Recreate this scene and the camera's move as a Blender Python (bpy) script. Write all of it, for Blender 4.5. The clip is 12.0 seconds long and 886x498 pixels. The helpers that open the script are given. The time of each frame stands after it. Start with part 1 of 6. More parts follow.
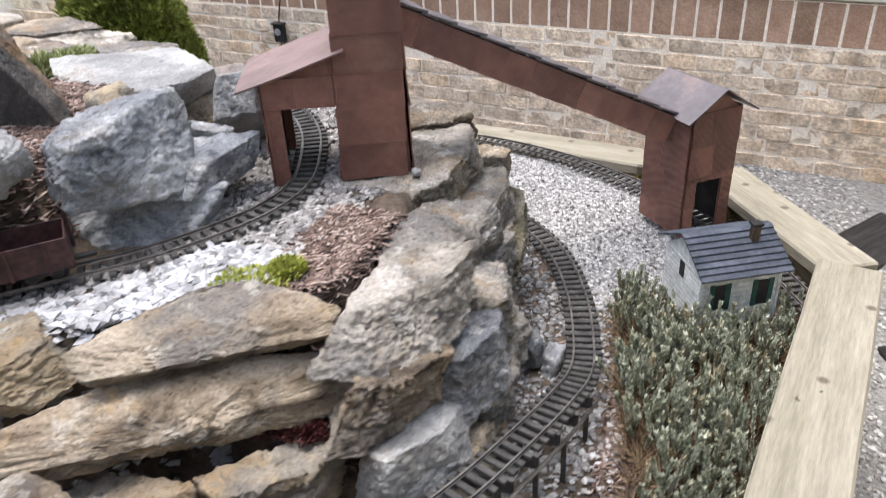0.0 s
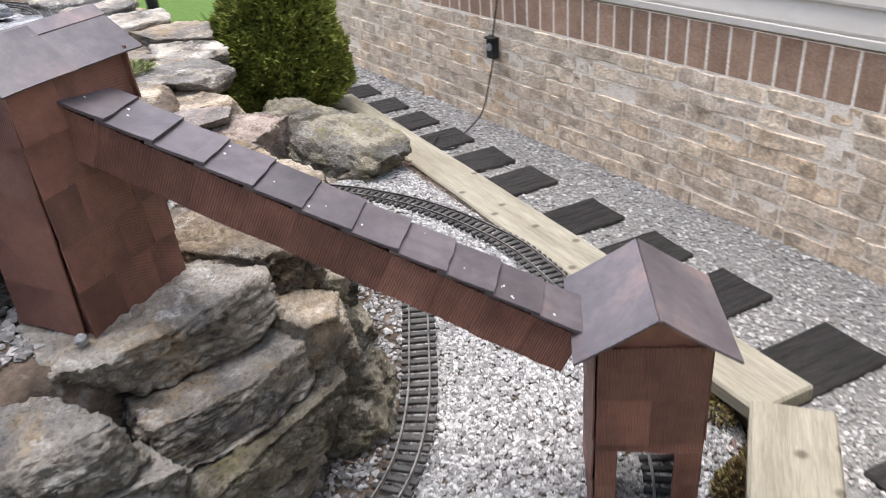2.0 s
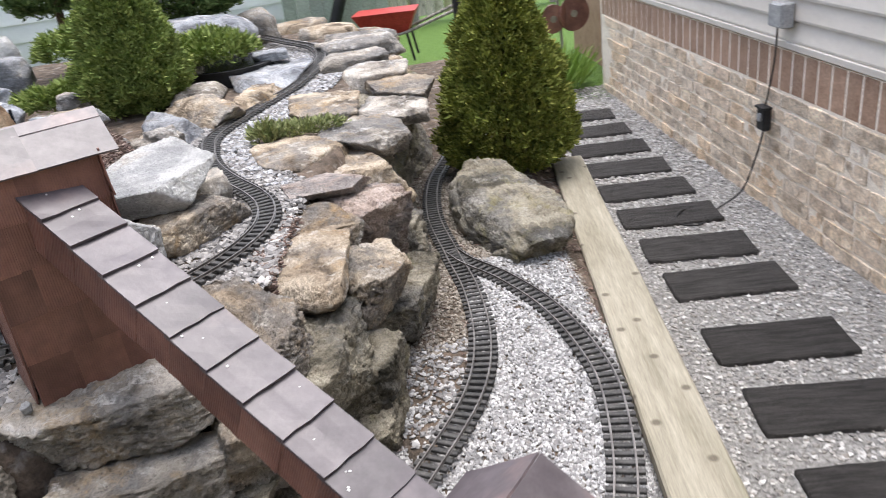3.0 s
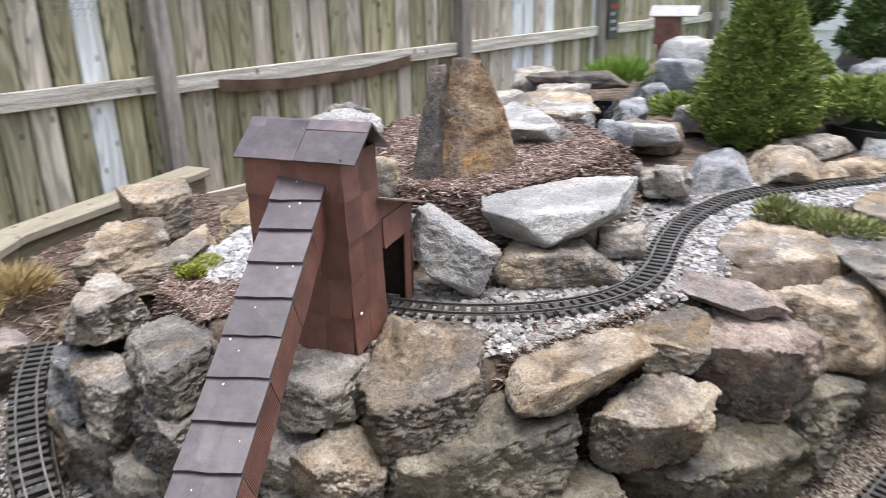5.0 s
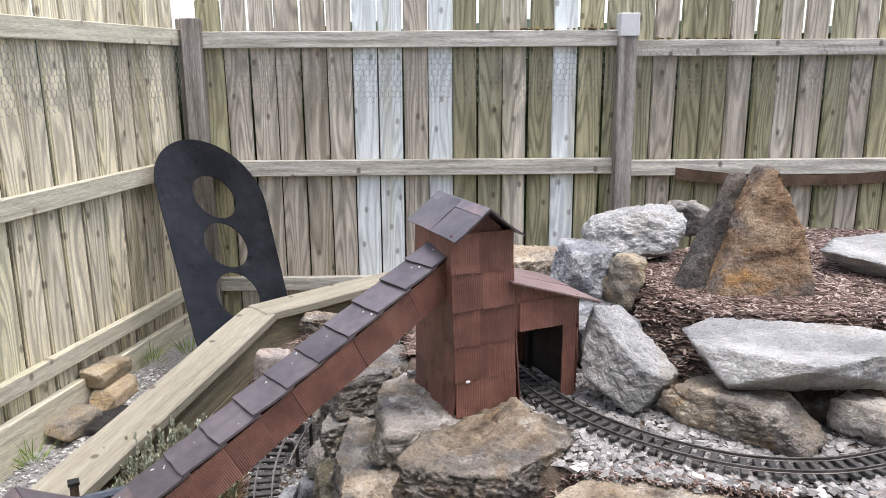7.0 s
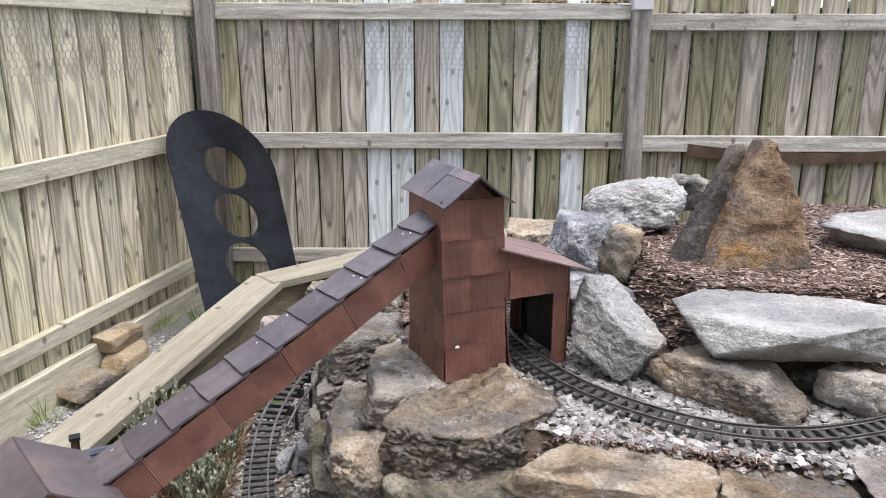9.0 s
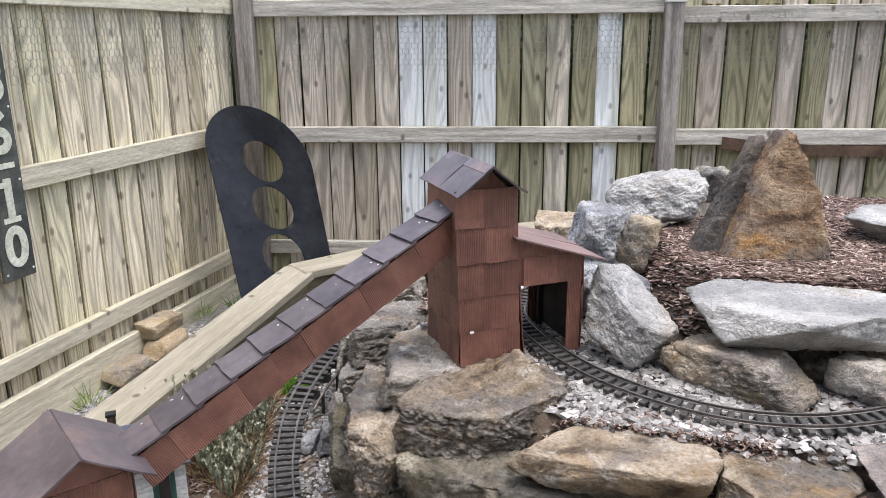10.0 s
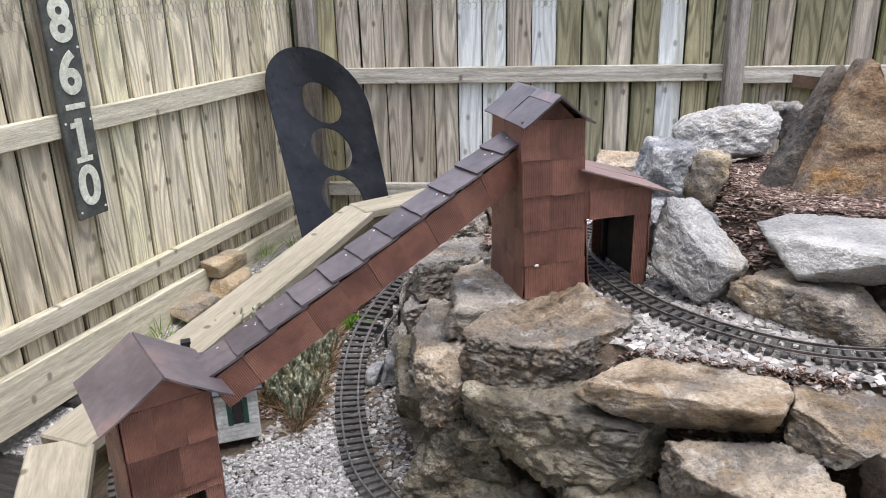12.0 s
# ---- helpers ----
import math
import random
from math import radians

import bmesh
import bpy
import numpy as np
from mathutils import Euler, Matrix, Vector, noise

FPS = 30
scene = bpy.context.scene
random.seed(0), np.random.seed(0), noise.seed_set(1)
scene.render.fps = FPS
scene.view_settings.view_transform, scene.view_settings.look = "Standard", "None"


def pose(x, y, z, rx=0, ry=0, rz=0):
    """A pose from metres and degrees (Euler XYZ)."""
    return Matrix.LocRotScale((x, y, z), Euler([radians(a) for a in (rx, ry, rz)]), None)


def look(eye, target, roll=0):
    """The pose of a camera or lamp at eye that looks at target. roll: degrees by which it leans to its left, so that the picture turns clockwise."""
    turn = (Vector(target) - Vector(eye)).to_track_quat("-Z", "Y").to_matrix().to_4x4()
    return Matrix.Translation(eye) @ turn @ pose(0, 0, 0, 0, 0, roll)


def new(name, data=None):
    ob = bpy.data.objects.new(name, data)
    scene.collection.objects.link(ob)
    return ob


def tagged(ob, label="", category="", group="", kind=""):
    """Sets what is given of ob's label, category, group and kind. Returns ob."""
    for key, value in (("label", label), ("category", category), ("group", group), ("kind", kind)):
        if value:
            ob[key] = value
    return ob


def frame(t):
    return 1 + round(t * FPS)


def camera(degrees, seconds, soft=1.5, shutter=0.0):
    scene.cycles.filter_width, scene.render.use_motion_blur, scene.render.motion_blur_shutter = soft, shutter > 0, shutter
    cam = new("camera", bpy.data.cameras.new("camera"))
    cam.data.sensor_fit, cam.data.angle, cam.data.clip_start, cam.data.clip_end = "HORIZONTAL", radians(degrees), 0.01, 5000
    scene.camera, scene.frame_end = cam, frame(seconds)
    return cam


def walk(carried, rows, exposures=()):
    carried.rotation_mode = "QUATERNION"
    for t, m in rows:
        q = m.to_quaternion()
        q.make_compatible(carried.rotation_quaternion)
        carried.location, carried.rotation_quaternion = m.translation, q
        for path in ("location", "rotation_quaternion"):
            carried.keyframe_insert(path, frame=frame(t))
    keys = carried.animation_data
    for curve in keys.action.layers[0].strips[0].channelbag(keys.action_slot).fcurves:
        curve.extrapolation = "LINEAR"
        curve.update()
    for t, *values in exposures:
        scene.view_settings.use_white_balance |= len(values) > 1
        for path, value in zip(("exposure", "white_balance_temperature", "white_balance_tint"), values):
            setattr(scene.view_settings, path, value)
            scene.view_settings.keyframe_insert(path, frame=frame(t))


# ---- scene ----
cam = camera(60.4, 12.0, soft=0.55, shutter=0.25)
PATH = [
    (0, (-0.689, 1.815, 1.82), (-0.144, 0.173, 0.817), -3.2),
    (0.5, (-1.006, 1.576, 1.821), (-0.195, -0.03, 0.946), -7.2),
    (1, (-1.101, 1.192, 1.772), (-0.194, -0.303, 0.801), -7.2),
    (1.5, (-1.293, 0.828, 1.789), (-0.187, -0.508, 0.793), -6.7),
    (2, (-1.317, 0.464, 1.77), (0.005, -0.675, 0.794), -5.2),
    (2.5, (-1.377, 0.112, 1.81), (0.204, -0.702, 0.895), -5.7),
    (2.7, (-1.459, -0.046, 1.815), (0.216, -0.695, 0.935), -6.7),
    (4.3, (-1.247, -0.969, 1.832), (0.504, -0.32, 1.117), -4.8),
    (4.5, (-1.175, -1.024, 1.825), (0.494, -0.172, 1.128), -3.5),
    (5, (-0.929, -1.171, 1.839), (0.42, 0.133, 1.145), -1.2),
    (5.5, (-0.674, -1.425, 1.84), (0.204, 0.239, 1.161), -1.0),
    (6, (-0.398, -1.477, 1.788), (0.167, 0.332, 1.15), 0.2),
    (6.5, (-0.148, -1.598, 1.831), (0.049, 0.329, 1.331), 0.1),
    (6.7, (-0.057, -1.651, 1.845), (-0.019, 0.294, 1.38), -0.3),
    (8.3, (-0.109, -1.588, 1.858), (-0.017, 0.349, 1.366), 0.2),
    (8.5, (-0.113, -1.592, 1.84), (-0.018, 0.343, 1.343), 0.7),
    (9, (0.007, -1.672, 1.831), (-0.006, 0.258, 1.308), 0.1),
    (9.5, (0.066, -1.719, 1.827), (-0.022, 0.208, 1.297), -0.5),
    (10, (0.074, -1.73, 1.829), (-0.051, 0.193, 1.295), -0.5),
    (10.5, (0.062, -1.724, 1.825), (-0.093, 0.195, 1.284), -0.3),
    (11, (0.078, -1.736, 1.825), (-0.117, 0.172, 1.259), -0.2),
    (11.5, (0.063, -1.734, 1.801), (-0.158, 0.16, 1.196), -0.5),
    (12, (0.044, -1.746, 1.793), (-0.216, 0.124, 1.132), -1.5),
]
walk(cam, [(t, look(eye, aim, roll)) for t, eye, aim, roll in PATH], exposures=((0.0, 1.68, 6500, 13), (1.0, 1.64, 6500, 13), (2.5, 1.62, 6500, 13), (4.5, 1.59, 6500, 13), (5.5, 1.62, 6500, 13), (6.5, 1.57, 6500, 14), (8.5, 1.50, 6500, 14), (10.5, 1.54, 6500, 14), (12.0, 1.54, 6500, 14)))

# ---- world and light: a bright overcast day ----
world = bpy.data.worlds.new("overcast_sky")
scene.world = world
world.use_nodes = True
wn, wl = world.node_tree.nodes, world.node_tree.links
sky = wn.new("ShaderNodeTexSky")
sky.sky_type = "NISHITA"
sky.sun_disc = False
sky.sun_elevation, sky.sun_rotation = radians(78), radians(111)
sky.air_density, sky.dust_density, sky.ozone_density = 1.0, 2.0, 1.0
soft_sky = wn.new("ShaderNodeHueSaturation")
soft_sky.inputs["Saturation"].default_value = 0.6
wl.new(sky.outputs["Color"], soft_sky.inputs["Color"])
wl.new(soft_sky.outputs["Color"], wn["Background"].inputs["Color"])
wn["Background"].inputs["Strength"].default_value = 0.13
sun = new("sun", bpy.data.lights.new("sun", "SUN"))
sun.data.energy, sun.data.angle, sun.data.color = 1.3, radians(45), (1.0, 0.98, 0.95)
sun.matrix_world = look((1.8, -0.7, 9.7), (0.0, 0.0, 0.0))



# ---- materials ----
def surf(name, a, b, scale=8.0, stretch=(1, 1, 1), rough=0.85, bump=0.3, fine=60.0, c=None, spots=0.0,
         vary=0.12, metal=0.0, contrast=(0.35, 0.65), spot_scale=3.0, wave=None, depth=0.01, c_lo=0.58, spec=0.3, knots=0.0, tones=None, grain_amp=0.28, rings=0.0, knot_turn=True):
    """A mottled surface: two tones by a coarse noise, grain by a fine one, spots of a third colour, each object a little apart."""
    m = bpy.data.materials.new(name)
    m.use_nodes = True
    n, l = m.node_tree.nodes, m.node_tree.links
    bsdf = n["Principled BSDF"]
    tc, mp = n.new("ShaderNodeTexCoord"), n.new("ShaderNodeMapping")
    l.new(tc.outputs["Object"], mp.inputs["Vector"])
    mp.inputs["Scale"].default_value = stretch
    info = n.new("ShaderNodeObjectInfo")
    shift = n.new("ShaderNodeVectorMath")
    shift.operation = "MULTIPLY"
    l.new(info.outputs["Random"], shift.inputs[0])
    shift.inputs[1].default_value = (37.0, 19.0, 53.0)
    l.new(shift.outputs[0], mp.inputs["Location"])
    big = n.new("ShaderNodeTexNoise")
    big.inputs["Scale"].default_value, big.inputs["Detail"].default_value, big.inputs["Roughness"].default_value = scale, 6, 0.62
    l.new(mp.outputs["Vector"], big.inputs["Vector"])
    ramp = n.new("ShaderNodeValToRGB")
    ramp.color_ramp.elements[0].position, ramp.color_ramp.elements[1].position = contrast
    ramp.color_ramp.elements[0].color, ramp.color_ramp.elements[1].color = (*a, 1), (*b, 1)
    l.new(big.outputs["Fac"], ramp.inputs["Fac"])
    out = ramp.outputs["Color"]
    grain = n.new("ShaderNodeTexNoise")
    grain.inputs["Scale"].default_value, grain.inputs["Detail"].default_value, grain.inputs["Roughness"].default_value = fine, 4, 0.7
    l.new(mp.outputs["Vector"], grain.inputs["Vector"])
    if c:
        sp = n.new("ShaderNodeTexNoise")
        sp.inputs["Scale"].default_value, sp.inputs["Detail"].default_value = spot_scale, 5
        l.new(mp.outputs["Vector"], sp.inputs["Vector"])
        sr = n.new("ShaderNodeMapRange")
        sr.inputs["From Min"].default_value, sr.inputs["From Max"].default_value = c_lo, c_lo + 0.1
        sr.inputs["To Max"].default_value = spots
        l.new(sp.outputs["Fac"], sr.inputs["Value"])
        mx = n.new("ShaderNodeMix")
        mx.data_type = "RGBA"
        l.new(sr.outputs["Result"], mx.inputs["Factor"])
        l.new(out, mx.inputs["A"])
        mx.inputs["B"].default_value = (*c, 1)
        out = mx.outputs["Result"]
    if tones:
        tr = n.new("ShaderNodeValToRGB")
        tr.color_ramp.interpolation = "CONSTANT"
        te = tr.color_ramp.elements
        while len(te) < len(tones):
            te.new(0.5)
        for i, (q, col) in enumerate(tones):
            te[i].position, te[i].color = q, (*col, 1)
        l.new(info.outputs["Random"], tr.inputs["Fac"])
        tm = n.new("ShaderNodeMix")
        tm.data_type, tm.blend_type = "RGBA", "MULTIPLY"
        tm.inputs["Factor"].default_value = 1.0
        l.new(out, tm.inputs["A"])
        l.new(tr.outputs["Color"], tm.inputs["B"])
        out = tm.outputs["Result"]
    if knots:
        vm = n.new("ShaderNodeMapping")
        vm.inputs["Scale"].default_value = (4.6, 4.6, 3.0)
        vm.inputs["Rotation"].default_value = (radians(90) if knot_turn else 0.0, 0, 0)
        l.new(tc.outputs["Object"], vm.inputs["Vector"])
        l.new(shift.outputs[0], vm.inputs["Location"])
        vo = n.new("ShaderNodeTexVoronoi")
        vo.voronoi_dimensions = "2D"
        vo.inputs["Scale"].default_value = 1.0
        l.new(vm.outputs["Vector"], vo.inputs["Vector"])
        kr = n.new("ShaderNodeMapRange")
        kr.inputs["From Min"].default_value, kr.inputs["From Max"].default_value = 0.035, 0.075
        kr.inputs["To Min"].default_value, kr.inputs["To Max"].default_value = knots, 0.0
        l.new(vo.outputs["Distance"], kr.inputs["Value"])
        km = n.new("ShaderNodeMix")
        km.data_type = "RGBA"
        l.new(kr.outputs["Result"], km.inputs["Factor"])
        l.new(out, km.inputs["A"])
        km.inputs["B"].default_value = (a[0] * 0.35, a[1] * 0.3, a[2] * 0.28, 1)
        out = km.outputs["Result"]
    hs = n.new("ShaderNodeHueSaturation")
    gv = n.new("ShaderNodeMapRange")
    gv.inputs["From Min"].default_value, gv.inputs["From Max"].default_value = 0.3, 0.7
    gv.inputs["To Min"].default_value, gv.inputs["To Max"].default_value = 1 - grain_amp, 1 + grain_amp
    l.new(grain.outputs["Fac"], gv.inputs["Value"])
    rv = n.new("ShaderNodeMapRange")
    rv.inputs["To Min"].default_value, rv.inputs["To Max"].default_value = 1 - vary, 1 + vary
    l.new(info.outputs["Random"], rv.inputs["Value"])
    mul = n.new("ShaderNodeMath")
    mul.operation = "MULTIPLY"
    l.new(gv.outputs["Result"], mul.inputs[0])
    l.new(rv.outputs["Result"], mul.inputs[1])
    value = mul.outputs[0]
    if rings:
        rm, rw, rr, r2 = n.new("ShaderNodeMapping"), n.new("ShaderNodeTexNoise"), n.new("ShaderNodeMapRange"), n.new("ShaderNodeMath")
        many, wave_of = n.new("ShaderNodeMath"), n.new("ShaderNodeMath")
        rm.inputs["Scale"].default_value = (8.0, 8.0, 0.9)
        l.new(tc.outputs["Object"], rm.inputs["Vector"])
        l.new(shift.outputs[0], rm.inputs["Location"])
        l.new(rm.outputs["Vector"], rw.inputs["Vector"])
        for key, q in (("Scale", 1.0), ("Detail", 1.0), ("Roughness", 0.35)):
            rw.inputs[key].default_value = q
        many.operation, wave_of.operation, many.inputs[1].default_value = "MULTIPLY", "SINE", 75.0
        l.new(rw.outputs["Fac"], many.inputs[0])
        l.new(many.outputs[0], wave_of.inputs[0])
        rr.inputs["From Min"].default_value, rr.inputs["From Max"].default_value = -1.0, 0.4
        rr.inputs["To Min"].default_value, rr.inputs["To Max"].default_value = 1 - rings, 1.04
        l.new(wave_of.outputs[0], rr.inputs["Value"])
        r2.operation = "MULTIPLY"
        l.new(value, r2.inputs[0])
        l.new(rr.outputs["Result"], r2.inputs[1])
        value = r2.outputs[0]
    l.new(value, hs.inputs["Value"])
    l.new(out, hs.inputs["Color"])
    l.new(hs.outputs["Color"], bsdf.inputs["Base Color"])
    bsdf.inputs["Roughness"].default_value, bsdf.inputs["Metallic"].default_value = rough, metal
    bsdf.inputs["Specular IOR Level"].default_value = spec
    if bump:
        add = n.new("ShaderNodeMath")
        add.operation = "ADD"
        l.new(big.outputs["Fac"], add.inputs[0])
        l.new(grain.outputs["Fac"], add.inputs[1])
        height = add.outputs[0]
        if wave:
            wv = n.new("ShaderNodeTexWave")
            wv.inputs["Scale"].default_value = wave
            l.new(tc.outputs["Object"], wv.inputs["Vector"])
            ad2 = n.new("ShaderNodeMath")
            ad2.operation = "MULTIPLY_ADD"
            ad2.inputs[1].default_value = 2.0
            l.new(wv.outputs["Fac"], ad2.inputs[0])
            l.new(height, ad2.inputs[2])
            height = ad2.outputs[0]
        bp = n.new("ShaderNodeBump")
        bp.inputs["Strength"].default_value, bp.inputs["Distance"].default_value = bump, depth
        l.new(height, bp.inputs["Height"])
        l.new(bp.outputs["Normal"], bsdf.inputs["Normal"])
    return m


def stone(name, dark, mid, light, crust, lichen, crust_amount=0.5, lichen_amount=0.5, scale=7.0, rough=0.93, speck_amp=0.25):
    """Weathered rock: clouded tones, crusts and lichen in patches, dark pits and hairline cracks."""
    m = bpy.data.materials.new(name)
    m.use_nodes = True
    n, l = m.node_tree.nodes, m.node_tree.links
    bsdf = n["Principled BSDF"]
    tc, info, mp, shift = n.new("ShaderNodeTexCoord"), n.new("ShaderNodeObjectInfo"), n.new("ShaderNodeMapping"), n.new("ShaderNodeVectorMath")
    shift.operation = "MULTIPLY"
    shift.inputs[1].default_value = (37.0, 19.0, 53.0)
    l.new(info.outputs["Random"], shift.inputs[0])
    l.new(shift.outputs[0], mp.inputs["Location"])
    l.new(tc.outputs["Object"], mp.inputs["Vector"])
    mp.inputs["Scale"].default_value = (1, 1, 1.25)

    def tex(s, detail, r, distort=0.0):
        t = n.new("ShaderNodeTexNoise")
        t.inputs["Scale"].default_value, t.inputs["Detail"].default_value, t.inputs["Roughness"].default_value, t.inputs["Distortion"].default_value = s, detail, r, distort
        l.new(mp.outputs["Vector"], t.inputs["Vector"])
        return t.outputs["Fac"]

    def ranged(v, lo, hi, a, b):
        t = n.new("ShaderNodeMapRange")
        for key, q in (("From Min", lo), ("From Max", hi), ("To Min", a), ("To Max", b)):
            t.inputs[key].default_value = q
        l.new(v, t.inputs["Value"])
        return t.outputs["Result"]

    def blend(fac, a, colour):
        t = n.new("ShaderNodeMix")
        t.data_type = "RGBA"
        l.new(fac, t.inputs["Factor"])
        l.new(a, t.inputs["A"])
        t.inputs["B"].default_value = (*colour, 1)
        return t.outputs["Result"]

    def times(a, b):
        t = n.new("ShaderNodeMath")
        t.operation = "MULTIPLY"
        l.new(a, t.inputs[0])
        l.new(b, t.inputs[1])
        return t.outputs[0]

    cloud, grain, speck = tex(scale * 0.75, 10, 0.62, 0.9), tex(60, 6, 0.7), tex(120, 3, 0.7)
    ramp = n.new("ShaderNodeValToRGB")
    ramp.color_ramp.elements.new(0.5)
    for e, q, c in zip(ramp.color_ramp.elements, (0.36, 0.485, 0.60), (dark, mid, light)):
        e.position, e.color = q, (*c, 1)
    l.new(cloud, ramp.inputs["Fac"])
    out = ramp.outputs["Color"]
    # broad weathered patches, greyer and darker than the fresh stone
    worn = tuple(0.5 * (0.3 * mid[0] + 0.5 * mid[1] + 0.2 * mid[2]) + 0.12 * q for q in mid)
    out = blend(times(ranged(tex(3.2, 7, 0.6, 0.7), 0.47, 0.57, 0, 0.75), ranged(tex(18, 6, 0.65), 0.36, 0.5, 0.35, 1)), out, worn)
    out = blend(times(ranged(tex(5, 8, 0.65, 0.4), 0.55, 0.63, 0, lichen_amount), ranged(tex(26, 5, 0.7), 0.42, 0.56, 0.15, 1)), out, lichen)
    out = blend(times(ranged(tex(9, 8, 0.7, 0.5), 0.54, 0.62, 0, crust_amount), ranged(tex(45, 4, 0.7), 0.40, 0.55, 0.2, 1)), out, crust)
    vo = n.new("ShaderNodeTexVoronoi")
    vo.feature = "DISTANCE_TO_EDGE"
    vo.inputs["Scale"].default_value = 7
    warp = n.new("ShaderNodeVectorMath")
    warp.operation = "MULTIPLY_ADD"
    wn2 = n.new("ShaderNodeTexNoise")
    wn2.inputs["Scale"].default_value, wn2.inputs["Detail"].default_value = 9, 6
    l.new(mp.outputs["Vector"], wn2.inputs["Vector"])
    l.new(wn2.outputs["Color"], warp.inputs[0])
    warp.inputs[1].default_value = (0.22, 0.22, 0.22)
    l.new(mp.outputs["Vector"], warp.inputs[2])
    l.new(warp.outputs[0], vo.inputs["Vector"])
    line = times(ranged(vo.outputs["Distance"], 0.004, 0.03, 1.0, 0.0), ranged(tex(4, 4, 0.6), 0.56, 0.66, 0.0, 0.22))
    out = blend(line, out, tuple(0.3 * q for q in dark))
    out = blend(ranged(grain, 0.32, 0.43, 1.8 * speck_amp, 0.0), out, tuple(0.4 * q for q in dark))
    hs = n.new("ShaderNodeHueSaturation")
    l.new(times(ranged(speck, 0.3, 0.7, 1 - speck_amp, 1 + speck_amp), ranged(info.outputs["Random"], 0, 1, 0.84, 1.14)), hs.inputs["Value"])
    l.new(out, hs.inputs["Color"])
    l.new(hs.outputs["Color"], bsdf.inputs["Base Color"])
    bsdf.inputs["Roughness"].default_value = rough
    bsdf.inputs["Specular IOR Level"].default_value = 0.25
    add, sub = n.new("ShaderNodeMath"), n.new("ShaderNodeMath")
    add.operation, sub.operation = "MULTIPLY_ADD", "SUBTRACT"
    l.new(grain, add.inputs[0])
    add.inputs[1].default_value = 0.8
    l.new(tex(30, 8, 0.72), add.inputs[2])
    l.new(add.outputs[0], sub.inputs[0])
    l.new(line, sub.inputs[1])
    bp = n.new("ShaderNodeBump")
    bp.inputs["Strength"].default_value, bp.inputs["Distance"].default_value = 1.0, 0.014
    l.new(sub.outputs[0], bp.inputs["Height"])
    l.new(bp.outputs["Normal"], bsdf.inputs["Normal"])
    return m


M = {}
M["tan"] = stone("weathered_tan_limestone", (0.12, 0.09, 0.062), (0.40, 0.318, 0.226), (0.58, 0.488, 0.37), (0.76, 0.71, 0.62), (0.48, 0.31, 0.14), 0.55, 0.5)
M["grey"] = stone("grey_banded_limestone", (0.12, 0.106, 0.09), (0.385, 0.345, 0.29), (0.57, 0.52, 0.45), (0.78, 0.76, 0.72), (0.46, 0.31, 0.15), 0.6, 0.45)
M["pale"] = stone("pale_blue_grey_limestone", (0.14, 0.148, 0.165), (0.36, 0.375, 0.395), (0.53, 0.54, 0.55), (0.70, 0.69, 0.66), (0.44, 0.35, 0.24), 0.6, 0.35)
M["white"] = stone("whitish_limestone", (0.30, 0.295, 0.28), (0.55, 0.545, 0.52), (0.68, 0.675, 0.645), (0.76, 0.75, 0.72), (0.48, 0.42, 0.34), 0.6, 0.6, 5.0, speck_amp=0.2)
M["pink"] = stone("pinkish_sandstone", (0.17, 0.125, 0.10), (0.45, 0.355, 0.295), (0.61, 0.515, 0.45), (0.62, 0.57, 0.52), (0.28, 0.23, 0.19), 0.4, 0.4)
M["rust"] = stone("rust_brown_sandstone", (0.13, 0.085, 0.055), (0.34, 0.225, 0.135), (0.48, 0.36, 0.24), (0.52, 0.45, 0.36), (0.52, 0.28, 0.09), 0.35, 0.65, 9)
M["sandstone"] = stone("cut_sandstone", (0.28, 0.21, 0.13), (0.48, 0.38, 0.25), (0.60, 0.50, 0.35), (0.64, 0.57, 0.46), (0.5, 0.33, 0.15), 0.3, 0.5, speck_amp=0.2)
# algae-grey low stones, their tone also darkened for the shade under overhangs
M["damp_shaded"] = stone("damp_algae_limestone_shaded", (0.075, 0.068, 0.05), (0.235, 0.208, 0.155), (0.37, 0.335, 0.26), (0.52, 0.50, 0.44), (0.25, 0.22, 0.09), 0.45, 0.5)
M["dark"] = stone("dark_flat_stone", (0.07, 0.06, 0.052), (0.17, 0.145, 0.12), (0.29, 0.25, 0.21), (0.36, 0.33, 0.29), (0.2, 0.15, 0.1))
M["soil"] = surf("dark_soil", (0.05, 0.04, 0.03), (0.16, 0.12, 0.09), 14, rough=1, bump=0.8, fine=90, c=(0.3, 0.28, 0.26), spots=0.6, spot_scale=20)
FENCE = dict(scale=3, stretch=(8, 8, 0.35), rough=0.9, bump=0.5, fine=34, spots=0.5, spot_scale=0.8, vary=0.12, depth=0.004, knots=0.65, grain_amp=0.26, rings=0.36, contrast=(0.2, 0.75))
M["fence"] = surf("weathered_grey_fence_wood", (0.34, 0.302, 0.24), (0.86, 0.795, 0.675), c=(0.27, 0.255, 0.14), tones=((0.0, (1, 0.98, 0.95)), (0.3, (0.82, 0.79, 0.76)), (0.6, (0.93, 0.92, 0.88)), (0.85, (0.72, 0.69, 0.65))), **FENCE)
M["fence_blue"] = surf("silvered_fence_wood", (0.70, 0.73, 0.69), (0.92, 0.96, 0.94), c=(0.50, 0.49, 0.36), **dict(FENCE, rings=0.2, grain_amp=0.18))
